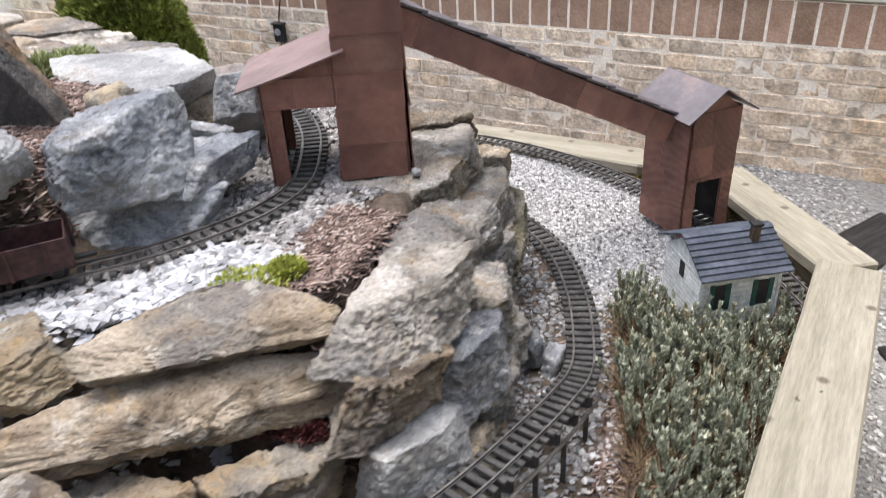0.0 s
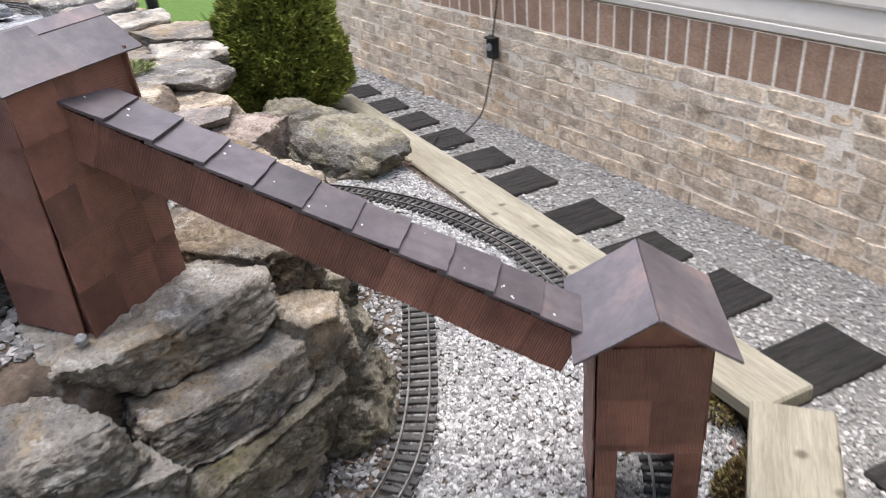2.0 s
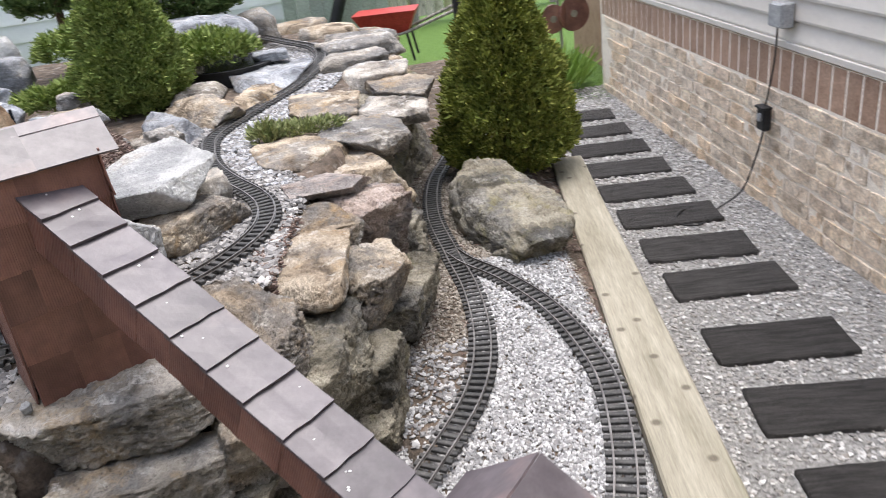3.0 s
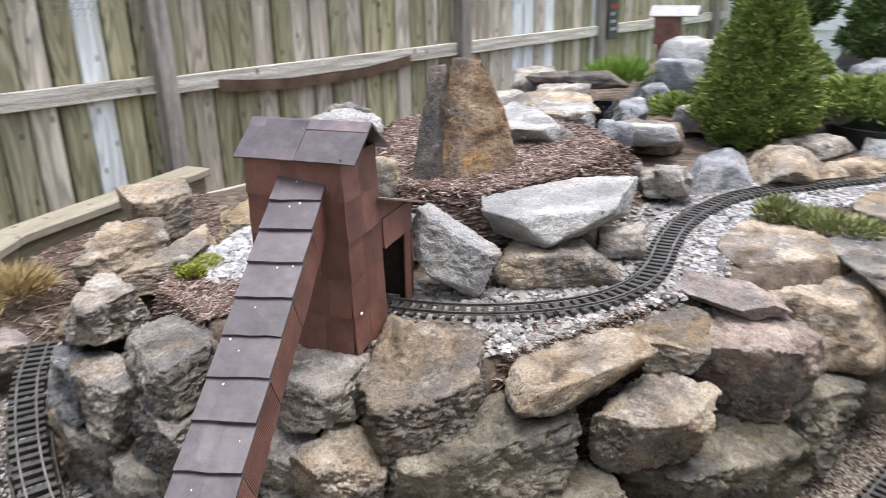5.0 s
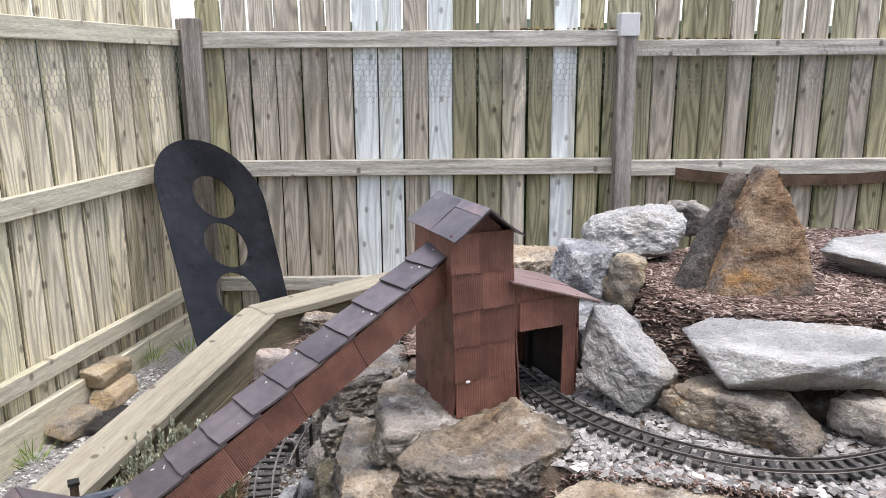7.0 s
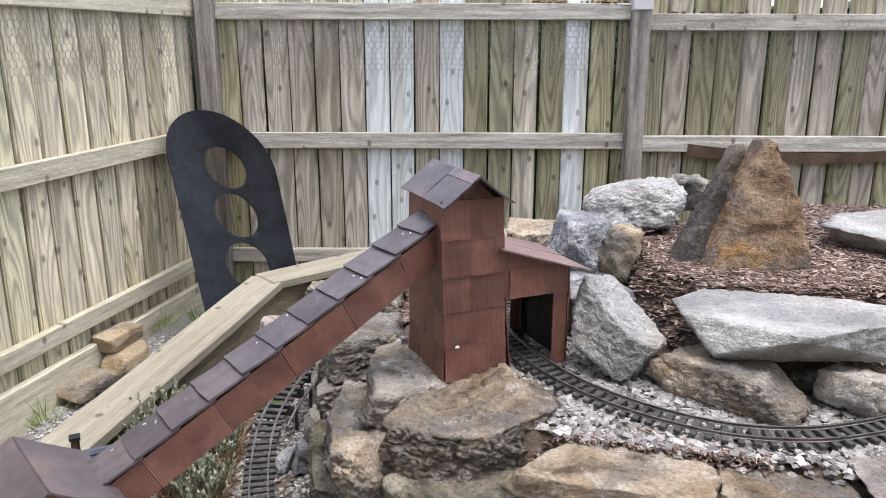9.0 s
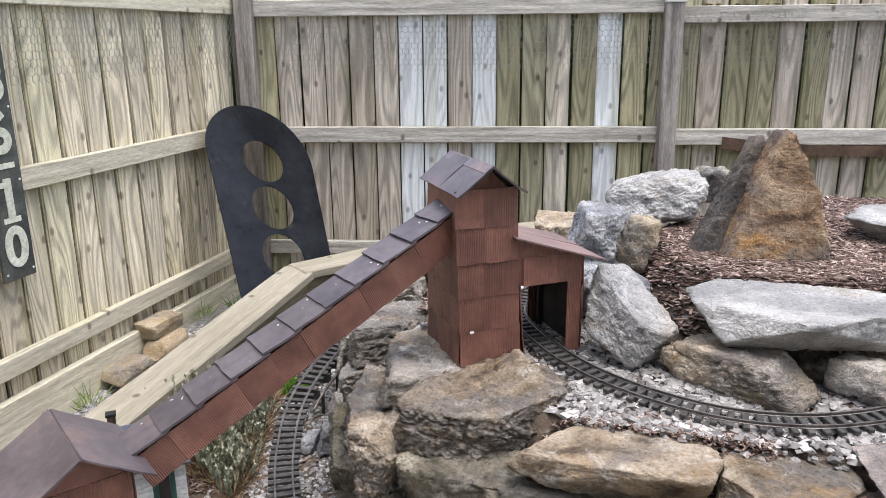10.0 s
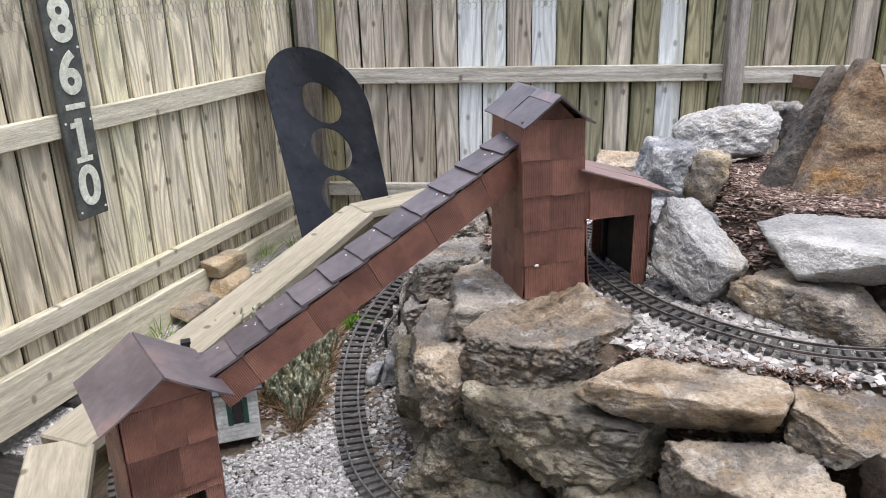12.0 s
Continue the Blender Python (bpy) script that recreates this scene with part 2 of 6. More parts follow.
M["fence_moss"] = surf("mossy_dark_fence_wood", (0.215, 0.195, 0.12), (0.53, 0.50, 0.335), c=(0.20, 0.205, 0.075), tones=((0.0, (1, 1, 1)), (0.35, (0.8, 0.79, 0.74)), (0.7, (1.12, 1.1, 1.02))), **FENCE)
M["fence_olive"] = surf("weathered_olive_fence_wood", (0.44, 0.395, 0.285), (0.92, 0.855, 0.69), c=(0.33, 0.315, 0.13), tones=((0.0, (1, 0.99, 0.94)), (0.25, (0.84, 0.81, 0.76)), (0.5, (1.06, 1.04, 0.97)), (0.75, (0.90, 0.91, 0.80))), **FENCE)
M["rail_grey"] = surf("weathered_grey_rail_wood", (0.33, 0.305, 0.25), (0.72, 0.68, 0.59), 4, (0.6, 9, 9), 0.9, 0.4, 40, c=(0.30, 0.27, 0.21), spots=0.5, spot_scale=1.6, vary=0.1, depth=0.004, grain_amp=0.4, knots=0.8)
M["rail_wood"] = surf("pale_rail_wood", (0.40, 0.37, 0.275), (0.68, 0.64, 0.50), 4, (0.6, 9, 9), 0.9, 0.4, 40, c=(0.40, 0.38, 0.19), spots=0.55, spot_scale=1.0, vary=0.1, depth=0.004, grain_amp=0.35, knots=0.7)
M["post"] = surf("grey_post_wood", (0.16, 0.14, 0.12), (0.40, 0.365, 0.32), 4, (7, 7, 0.5), 0.9, 0.5, 40, vary=0.1, depth=0.004, grain_amp=0.4)
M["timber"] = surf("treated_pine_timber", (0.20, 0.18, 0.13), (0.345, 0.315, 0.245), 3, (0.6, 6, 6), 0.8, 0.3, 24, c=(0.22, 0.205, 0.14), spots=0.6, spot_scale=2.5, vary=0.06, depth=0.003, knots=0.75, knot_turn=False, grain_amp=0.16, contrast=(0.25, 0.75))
# side timbers: darker and greener than the cap boards
M["timber_wall"] = surf("dark_timber_wall", (0.12, 0.10, 0.06), (0.30, 0.26, 0.17), 3, (0.6, 5, 5), 0.85, 0.4, 30, c=(0.13, 0.14, 0.06), spots=0.6, vary=0.1, depth=0.004)
M["rusty"] = surf("rusted_corrugated_iron", (0.125, 0.053, 0.040), (0.235, 0.108, 0.077), 7, rough=0.52, bump=1.0, fine=40, c=(0.30, 0.17, 0.125), spots=0.3, spot_scale=6, vary=0.22, wave=70, depth=0.0005, spec=0.5, grain_amp=0.14)
M["rusty_roof"] = surf("dark_rusted_roof_sheet", (0.062, 0.050, 0.054), (0.13, 0.110, 0.115), 5, rough=0.40, bump=0.25, fine=40, c=(0.25, 0.15, 0.12), spots=0.4, spot_scale=5, vary=0.22, depth=0.002, spec=0.6, grain_amp=0.14)
M["rusty_lean"] = surf("mauve_brown_roof_sheet", (0.13, 0.085, 0.078), (0.23, 0.155, 0.14), 6, rough=0.5, bump=0.25, fine=40, c=(0.30, 0.20, 0.16), spots=0.4, spot_scale=5, vary=0.15, depth=0.002, spec=0.5, grain_amp=0.14)
# near-black that paints the shade of interiors, also behind the small windows
M["dark_inside"] = surf("dark_interior_shade", (0.02, 0.018, 0.017), (0.045, 0.04, 0.038), 10, bump=0)
M["tie"] = surf("black_plastic_tie", (0.032, 0.031, 0.029), (0.078, 0.075, 0.07), 30, rough=0.6, bump=0.2, fine=200)
M["rail"] = surf("dull_brass_rail", (0.11, 0.10, 0.092), (0.23, 0.215, 0.20), 20, rough=0.45, bump=0.1, metal=0.7, fine=100)
M["paver"] = surf("dark_wood_look_paver", (0.045, 0.042, 0.04), (0.10, 0.094, 0.089), 5, (12, 1.2, 1), 0.8, 1.0, 40, vary=0.12, depth=0.02)
M["block"] = surf("tumbled_stone_block", (0.44, 0.33, 0.23), (0.90, 0.765, 0.61), 9, rough=0.92, bump=0.8, fine=60, c=(0.24, 0.20, 0.165), spots=0.55, spot_scale=11, vary=0.08, depth=0.012, contrast=(0.28, 0.62), grain_amp=0.4, tones=((0.0, (1, 0.97, 0.94)), (0.3, (0.93, 0.92, 0.9)), (0.5, (1.06, 1.03, 0.98)), (0.75, (0.98, 0.9, 0.8)), (0.9, (0.9, 0.89, 0.88))))
M["mortar"] = surf("pale_mortar", (0.80, 0.70, 0.575), (0.93, 0.83, 0.70), 20, rough=0.95, bump=0.3, fine=100)
M["brick"] = surf("red_brown_brick", (0.345, 0.215, 0.145), (0.455, 0.30, 0.21), 9, rough=0.9, bump=0.4, fine=90, vary=0.15, depth=0.004)
M["siding"] = surf("cream_vinyl_siding", (0.60, 0.55, 0.48), (0.67, 0.62, 0.55), 2, (0.4, 1, 1), 0.5, 0.05, 30, vary=0.02, grain_amp=0.05)
M["white_trim"] = surf("white_trim_paint", (0.7, 0.69, 0.67), (0.8, 0.79, 0.77), 4, rough=0.5, bump=0.05, grain_amp=0.06)
M["black_metal"] = surf("black_painted_steel", (0.006, 0.007, 0.009), (0.016, 0.018, 0.022), 3, rough=0.22, bump=0.04, fine=20, vary=0.02, spec=0.22, c=(0.05, 0.05, 0.05), spots=0.4, spot_scale=9, c_lo=0.66)
M["black"] = surf("black_plastic", (0.012, 0.012, 0.012), (0.03, 0.03, 0.03), 8, rough=0.5, bump=0.05)
M["toy_white"] = surf("white_clapboard", (0.55, 0.57, 0.56), (0.72, 0.74, 0.72), 20, rough=0.7, bump=0.1)
M["toy_roof"] = surf("slate_blue_shingle", (0.03, 0.037, 0.05), (0.075, 0.085, 0.105), 12, (1, 1, 1), 0.8, 0.4, 90, vary=0.2, depth=0.002)
M["green_paint"] = surf("dark_green_paint", (0.02, 0.07, 0.055), (0.04, 0.11, 0.085), 20, rough=0.5, bump=0)
M["backdrop_green"] = surf("dark_backdrop_green", (0.015, 0.03, 0.012), (0.04, 0.065, 0.02), 3.5, rough=0.7, bump=0, fine=60, vary=0.05)
M["bark"] = surf("brown_bark", (0.06, 0.04, 0.025), (0.16, 0.11, 0.075), 12, (3, 3, 0.6), 0.95, 0.8, 60)
M["sedum"] = surf("silver_green_sedum", (0.22, 0.235, 0.155), (0.56, 0.58, 0.46), 42, rough=0.9, bump=0, vary=0.0, fine=300, c=(0.36, 0.29, 0.18), spots=0.7, spot_scale=14, c_lo=0.54, spec=0.1)
M["saw"] = surf("rusty_saw_blade", (0.07, 0.045, 0.03), (0.16, 0.105, 0.07), 6, rough=0.7, bump=0.1, metal=0.3)


def island(name, colours, rough=0.95):
    """Loose pieces of one mesh, each with a colour of its own."""
    m = bpy.data.materials.new(name)
    m.use_nodes = True
    n, l = m.node_tree.nodes, m.node_tree.links
    geo, ramp = n.new("ShaderNodeNewGeometry"), n.new("ShaderNodeValToRGB")
    el = ramp.color_ramp.elements
    while len(el) < len(colours):
        el.new(0.5)
    for i, c in enumerate(colours):
        el[i].position, el[i].color = i / (len(colours) - 1), (*c, 1)
    l.new(geo.outputs["Random Per Island"], ramp.inputs["Fac"])
    tc, nz, hs, mr = n.new("ShaderNodeTexCoord"), n.new("ShaderNodeTexNoise"), n.new("ShaderNodeHueSaturation"), n.new("ShaderNodeMapRange")
    nz.inputs["Scale"].default_value = 90
    l.new(tc.outputs["Object"], nz.inputs["Vector"])
    l.new(nz.outputs["Fac"], mr.inputs["Value"])
    mr.inputs["To Min"].default_value, mr.inputs["To Max"].default_value = 0.65, 1.35
    l.new(mr.outputs["Result"], hs.inputs["Value"])
    l.new(ramp.outputs["Color"], hs.inputs["Color"])
    l.new(hs.outputs["Color"], n["Principled BSDF"].inputs["Base Color"])
    n["Principled BSDF"].inputs["Roughness"].default_value = rough
    n["Principled BSDF"].inputs["Specular IOR Level"].default_value = 0.25
    return m


M["stones_grey"] = island("grey_white_stones", [(0.16, 0.155, 0.15), (0.34, 0.33, 0.315), (0.27, 0.25, 0.225), (0.45, 0.44, 0.42), (0.60, 0.59, 0.57), (0.38, 0.36, 0.335)])
M["stones_white"] = island("white_ballast_stones", [(0.20, 0.202, 0.205), (0.38, 0.382, 0.39), (0.56, 0.563, 0.57), (0.27, 0.266, 0.26), (0.46, 0.462, 0.465)])
M["stones_mid"] = island("mid_grey_stones", [(0.12, 0.118, 0.116), (0.25, 0.245, 0.24), (0.18, 0.172, 0.165), (0.35, 0.345, 0.335), (0.50, 0.495, 0.48), (0.23, 0.215, 0.20)])
M["stones_tan"] = island("tan_grey_stones", [(0.12, 0.10, 0.078), (0.255, 0.222, 0.18), (0.185, 0.16, 0.13), (0.37, 0.335, 0.285), (0.22, 0.196, 0.165)])
M["stones_dark"] = island("dark_ballast_stones", [(0.10, 0.096, 0.092), (0.24, 0.23, 0.22), (0.36, 0.345, 0.325), (0.17, 0.16, 0.15), (0.50, 0.48, 0.455)])
M["stones_pale"] = island("pale_grey_stones", [(0.14, 0.138, 0.136), (0.29, 0.286, 0.28), (0.21, 0.206, 0.20), (0.40, 0.395, 0.385), (0.54, 0.535, 0.52), (0.26, 0.247, 0.23)])
M["mulch"] = island("brown_bark_mulch", [(0.035, 0.022, 0.018), (0.10, 0.066, 0.053), (0.19, 0.13, 0.105), (0.06, 0.04, 0.033), (0.27, 0.20, 0.165), (0.42, 0.345, 0.30)])


# ---- building helpers ----
def part(name, bm, material, parent, label="", smooth=False):
    """A bmesh as one mesh object under a thing or a part."""
    me = bpy.data.meshes.new(name)
    bm.to_mesh(me)
    bm.free()
    if smooth:
        me.shade_smooth()
    me.materials.append(material)
    ob = new(name, me)
    ob.parent = parent
    return tagged(ob, label) if label else ob


def thing(name, m, label, category, group="", kind=""):
    ob = new(name)
    ob.empty_display_size = 0.1
    ob.matrix_world = m
    return tagged(ob, label, category, group, kind)


def box(bm, x0, x1, y0, y1, z0, z1, bevel=0.0, m=None):
    r = bmesh.ops.create_cube(bm, size=1.0)
    vs = r["verts"]
    for v in vs:
        v.co = Vector((x0 + (v.co.x + 0.5) * (x1 - x0), y0 + (v.co.y + 0.5) * (y1 - y0), z0 + (v.co.z + 0.5) * (z1 - z0)))
    if bevel:
        es = list({e for v in vs for e in v.link_edges})
        nb = bmesh.ops.bevel(bm, geom=es, offset=bevel, segments=1, affect="EDGES")
        vs = list({v for f in nb["faces"] for v in f.verts})
    if m:
        for v in vs:
            v.co = m @ v.co
    return bm


def boxed(*a, bevel=0.0, m=None):
    return box(bmesh.new(), *a, bevel=bevel, m=m)


def prism(bm, outline, y0, y1, m=None):
    """A flat outline of (x, z) corners, drawn out from y0 to y1."""
    a = [bm.verts.new((x, y0, z)) for x, z in outline]
    b = [bm.verts.new((x, y1, z)) for x, z in outline]
    k = len(a)
    bm.faces.new(a)
    bm.faces.new(list(reversed(b)))
    for i in range(k):
        bm.faces.new((a[i], b[i], b[(i + 1) % k], a[(i + 1) % k]))
    bmesh.ops.recalc_face_normals(bm, faces=bm.faces[:])
    if m:
        bm.transform(m)
    return bm


def tube(bm, pts, r, sides=8, r_end=None):
    rings = []
    for i, p in enumerate(pts):
        p = Vector(p)
        d = (Vector(pts[min(i + 1, len(pts) - 1)]) - Vector(pts[max(i - 1, 0)])).normalized()
        a = d.orthogonal().normalized()
        b = d.cross(a)
        rr = r if r_end is None else r + (r_end - r) * i / (len(pts) - 1)
        rings.append([bm.verts.new(p + rr * (math.cos(t) * a + math.sin(t) * b)) for t in (2 * math.pi * k / sides for k in range(sides))])
    for u, v in zip(rings, rings[1:]):
        # start each ring where it lies nearest to the last one
        o = min(range(sides), key=lambda k: (v[k].co - u[0].co).length)
        for k in range(sides):
            bm.faces.new((u[k], u[(k + 1) % sides], v[(o + k + 1) % sides], v[(o + k) % sides]))
    bm.faces.new(rings[0])
    bm.faces.new(rings[-1])
    bmesh.ops.recalc_face_normals(bm, faces=bm.faces[:])
    return bm


def fast_mesh(name, verts, faces):
    """A mesh from arrays: faces all of one size."""
    me = bpy.data.meshes.new(name)
    k = faces.shape[1]
    me.vertices.add(len(verts))
    me.vertices.foreach_set("co", np.ascontiguousarray(verts, dtype=np.float32).ravel())
    me.loops.add(faces.size)
    me.loops.foreach_set("vertex_index", np.ascontiguousarray(faces, dtype=np.int32).ravel())
    me.polygons.add(len(faces))
    me.polygons.foreach_set("loop_start", np.arange(0, faces.size, k, dtype=np.int32))
    me.update(calc_edges=True)
    me.validate()
    return me


def spin(rng, n):
    """n random turns, as 3 x 3 matrices."""
    q = rng.normal(size=(n, 4))
    q /= np.linalg.norm(q, axis=1)[:, None]
    w, x, y, z = q.T
    return np.stack([np.stack([1 - 2 * (y * y + z * z), 2 * (x * y - z * w), 2 * (x * z + y * w)], -1),
                     np.stack([2 * (x * y + z * w), 1 - 2 * (x * x + z * z), 2 * (y * z - x * w)], -1),
                     np.stack([2 * (x * z - y * w), 2 * (y * z + x * w), 1 - 2 * (x * x + y * y)], -1)], 1)


def yaw_turn(a):
    c, s, o, i = np.cos(a), np.sin(a), np.zeros_like(a), np.ones_like(a)
    return np.stack([np.stack([c, -s, o], -1), np.stack([s, c, o], -1), np.stack([o, o, i], -1)], 1)


OCTA = np.array([(1, 0, 0), (-1, 0, 0), (0, 1, 0), (0, -1, 0), (0, 0, 1), (0, 0, -1)], float)
OCTA_F = np.array([(0, 2, 4), (2, 1, 4), (1, 3, 4), (3, 0, 4), (2, 0, 5), (1, 2, 5), (3, 1, 5), (0, 3, 5)])
CUBE = np.array([(x, y, z) for x in (-1, 1) for y in (-1, 1) for z in (-1, 1)], float)
CUBE_F = np.array([(0, 1, 3, 2), (4, 6, 7, 5), (0, 4, 5, 1), (2, 3, 7, 6), (0, 2, 6, 4), (1, 5, 7, 3)])


def scatter(name, places, size, material, seed, label, category, shape="stone", flat=0.6):
    """Loose pieces at the given places (n x 3), joined into one object of kind stuff."""
    rng = np.random.default_rng(seed)
    n = len(places)
    base, faces = (CUBE, CUBE_F) if shape in ("chip", "cube") else (OCTA, OCTA_F)
    v = np.repeat(base[None], n, 0)
    if shape == "chip":
        dims = np.stack([rng.uniform(0.5, 1.8, n), rng.uniform(0.07, 0.2, n), rng.uniform(0.04, 0.11, n)], -1)
        v = v * dims[:, None] * (size * rng.uniform(0.6, 1.3, n))[:, None, None]
        v[:, :, 1] *= 1 + 0.5 * rng.uniform(-1, 1, (n, 8))
        tilt = spin(rng, n)
        mixed = 0.22 * tilt + np.eye(3)[None]
        u, _, w = np.linalg.svd(mixed)
        v = np.einsum("nij,nkj->nki", u @ w, v)
        v = np.einsum("nij,nkj->nki", yaw_turn(rng.uniform(0, 6.28, n)), v)
    else:
        v = v * rng.uniform(0.65, 1.25, (n, len(base), 1))
        if shape == "cube":
            v = v * 0.62
        v = np.einsum("nij,nkj->nki", spin(rng, n), v)
        v = v * np.stack([rng.uniform(0.75, 1.3, n), rng.uniform(0.75, 1.3, n), rng.uniform(flat * 0.7, flat * 1.2, n)], -1)[:, None]
        v = np.einsum("nij,nkj->nki", yaw_turn(rng.uniform(0, 6.28, n)), v)
        v = v * (size * rng.uniform(0.55, 1.35, n))[:, None, None]
    v = v + np.asarray(places)[:, None]
    f = (faces[None] + (np.arange(n) * len(base))[:, None, None]).reshape(-1, faces.shape[1])
    me = fast_mesh(name, v.reshape(-1, 3), f)
    me.shade_flat()
    me.materials.append(material)
    return tagged(new(name, me), label, category, kind="stuff")


# ---- ground ----
def poly_distance(px, py, poly):
    """Signed distance to a polygon's edge: positive inside."""
    best, inside = np.full(np.shape(px), 1e9), np.zeros(np.shape(px), bool)
    for (ax, ay), (bx, by) in zip(poly, poly[1:] + poly[:1]):
        ex, ey = bx - ax, by - ay
        t = np.clip(((px - ax) * ex + (py - ay) * ey) / (ex * ex + ey * ey), 0, 1)
        best = np.minimum(best, np.hypot(px - ax - t * ex, py - ay - t * ey))
        cross = (ay > py) != (by > py)
        with np.errstate(divide="ignore", invalid="ignore"):
            inside ^= cross & (px < ex * (py - ay) / (ey if ey else 1e-12) + ax)
    return np.where(inside, best, -best)


def smooth_step(t):
    t = np.clip(t, 0, 1)
    return t * t * (3 - 2 * t)


def yard_height(x, y):
    """The path: level along the house, rising to the back fence."""
    return 0.27 * smooth_step((np.asarray(y) + 0.6) / 3.0) + 0.0 * np.asarray(x)


BED = [(-0.80, -0.90), (2.05, -1.82), (2.7, -2.05), (5.2, -2.3), (5.4, 2.9), (0.9, 2.62), (0.0, 2.26), (-0.78, 1.52), (-1.19, -0.18)]
PLATEAU = [(-0.20, 0.02), (-0.04, -0.27), (0.35, -0.37), (0.72, -0.46), (1.15, -0.65), (1.7, -0.82), (2.5, -0.92), (3.6, -1.05), (5.0, -1.1),
           (5.2, 2.3), (1.2, 1.9), (0.70, 1.62), (0.46, 1.35), (0.46, 1.14), (0.20, 1.0), (-0.08, 0.88), (-0.21, 0.72), (-0.23, 0.4)]
MOUND = [(0.47, 0.32), (0.64, 0.10), (1.15, 0.05), (1.55, 0.15), (1.78, 0.46), (1.86, 0.80), (1.8, 1.30), (1.3, 1.38), (0.80, 1.04), (0.62, 0.89), (0.50, 0.74)]


def bed_height(x, y):
    x, y = np.asarray(x, float), np.asarray(y, float)
    low = 0.615 + 0.15 * smooth_step((y - 0.9) / 0.8) - 0.07 * smooth_step((x - 0.4) / 1.6)
    low = low - 0.13 * smooth_step((y - 0.64) / 0.2) * smooth_step((1.32 - y) / 0.2) * smooth_step((-0.50 - x) / 0.10)
    top = 1.035 + 0.185 * smooth_step(poly_distance(x, y, MOUND) / 0.18 + 0.25)
    d = poly_distance(x, y, PLATEAU)
    low = low - 0.09 * smooth_step(1 - poly_distance(x, y, BED) / 0.22)
    return low + (top - low) * smooth_step(d / 0.10 - 0.1)


def sheet(name, xs, ys, height, material, keep=None):
    gx, gy = np.meshgrid(xs, ys, indexing="ij")
    gz = height(gx, gy)
    n, m = gx.shape
    idx = np.arange(n * m).reshape(n, m)
    f = np.stack([idx[:-1, :-1], idx[1:, :-1], idx[1:, 1:], idx[:-1, 1:]], -1).reshape(-1, 4)
    if keep is not None:
        ok = keep(gx, gy).ravel()
        f = f[ok[f].all(1)]
    me = fast_mesh(name, np.stack([gx, gy, gz], -1).reshape(-1, 3), f)
    me.shade_smooth()
    me.materials.append(material)
    return new(name, me)


def ground_material():
    """Gravel round the bed, lawn further off, in one sheet."""
    m = surf("gravel_and_lawn", (0.20, 0.195, 0.185), (0.42, 0.41, 0.39), 60, rough=0.95, bump=0.9, fine=220, vary=0)
    n, l = m.node_tree.nodes, m.node_tree.links
    bsdf = n["Principled BSDF"]
    old = bsdf.inputs["Base Color"].links[0].from_socket
    tc, sep, nz = n.new("ShaderNodeTexCoord"), n.new("ShaderNodeSeparateXYZ"), n.new("ShaderNodeTexNoise")
    l.new(tc.outputs["Object"], sep.inputs[0])
    nz.inputs["Scale"].default_value = 3
    l.new(tc.outputs["Object"], nz.inputs["Vector"])
    add, mr, mx = n.new("ShaderNodeMath"), n.new("ShaderNodeMapRange"), n.new("ShaderNodeMix")
    l.new(sep.outputs["X"], add.inputs[0])
    l.new(nz.outputs["Fac"], add.inputs[1])
    mr.inputs["From Min"].default_value, mr.inputs["From Max"].default_value = 5.2, 5.5
    l.new(add.outputs[0], mr.inputs["Value"])
    mx.data_type = "RGBA"
    l.new(mr.outputs["Result"], mx.inputs["Factor"])
    l.new(old, mx.inputs["A"])
    gr, rp = n.new("ShaderNodeTexNoise"), n.new("ShaderNodeValToRGB")
    gr.inputs["Scale"].default_value, gr.inputs["Detail"].default_value = 14, 8
    l.new(tc.outputs["Object"], gr.inputs["Vector"])
    rp.color_ramp.elements[0].color, rp.color_ramp.elements[1].color = (0.05, 0.10, 0.02, 1), (0.14, 0.24, 0.05, 1)
    l.new(gr.outputs["Fac"], rp.inputs["Fac"])
    l.new(rp.outputs["Color"], mx.inputs["B"])
    l.new(mx.outputs["Result"], bsdf.inputs["Base Color"])
    return m


coarse = np.array([-400, -150, -60, -25, -12, -8])
span_x = np.concatenate([coarse, np.arange(-6, 10.01, 0.2), -coarse[::-1] + 4])
span_y = np.concatenate([coarse, np.arange(-6, 6.01, 0.2), -coarse[::-1]])
tagged(sheet("ground", span_x, span_y, yard_height, ground_material()), "grey gravel path that turns to lawn further off", "ground", kind="structure")
bed = sheet("garden_bed", np.arange(-1.22, 5.41, 0.03), np.arange(-2.31, 2.91, 0.03), bed_height, M["soil"], lambda x, y: poly_distance(x, y, BED) > -0.02)
tagged(bed, "raised soil bed that holds the garden railway", "garden bed", kind="structure")


# ---- timber edging round the bed ----
def timber_run(a, b, wall_z=0.0, width=0.165):
    a, b = Vector(a), Vector(b)
    d = b - a
    length = d.length
    turn = Matrix.Translation(a) @ d.to_track_quat("X", "Z").to_matrix().to_4x4()
    ob = thing("timber_edging", turn, "pale treated pine timber capping a raised garden bed wall", "timber edging", "bed edging")
    bm = boxed(0, length, -width / 2, width / 2, -0.042, 0, bevel=0.006)
    bmesh.ops.subdivide_edges(bm, edges=[e for e in bm.edges if e.calc_length() > 0.3], cuts=14)
    for v in bm.verts:
        v.co += 0.0035 * noise.noise_vector(v.co * 3 + a)
    part("cap_board", bm, M["timber"], ob)
    z = -0.0455
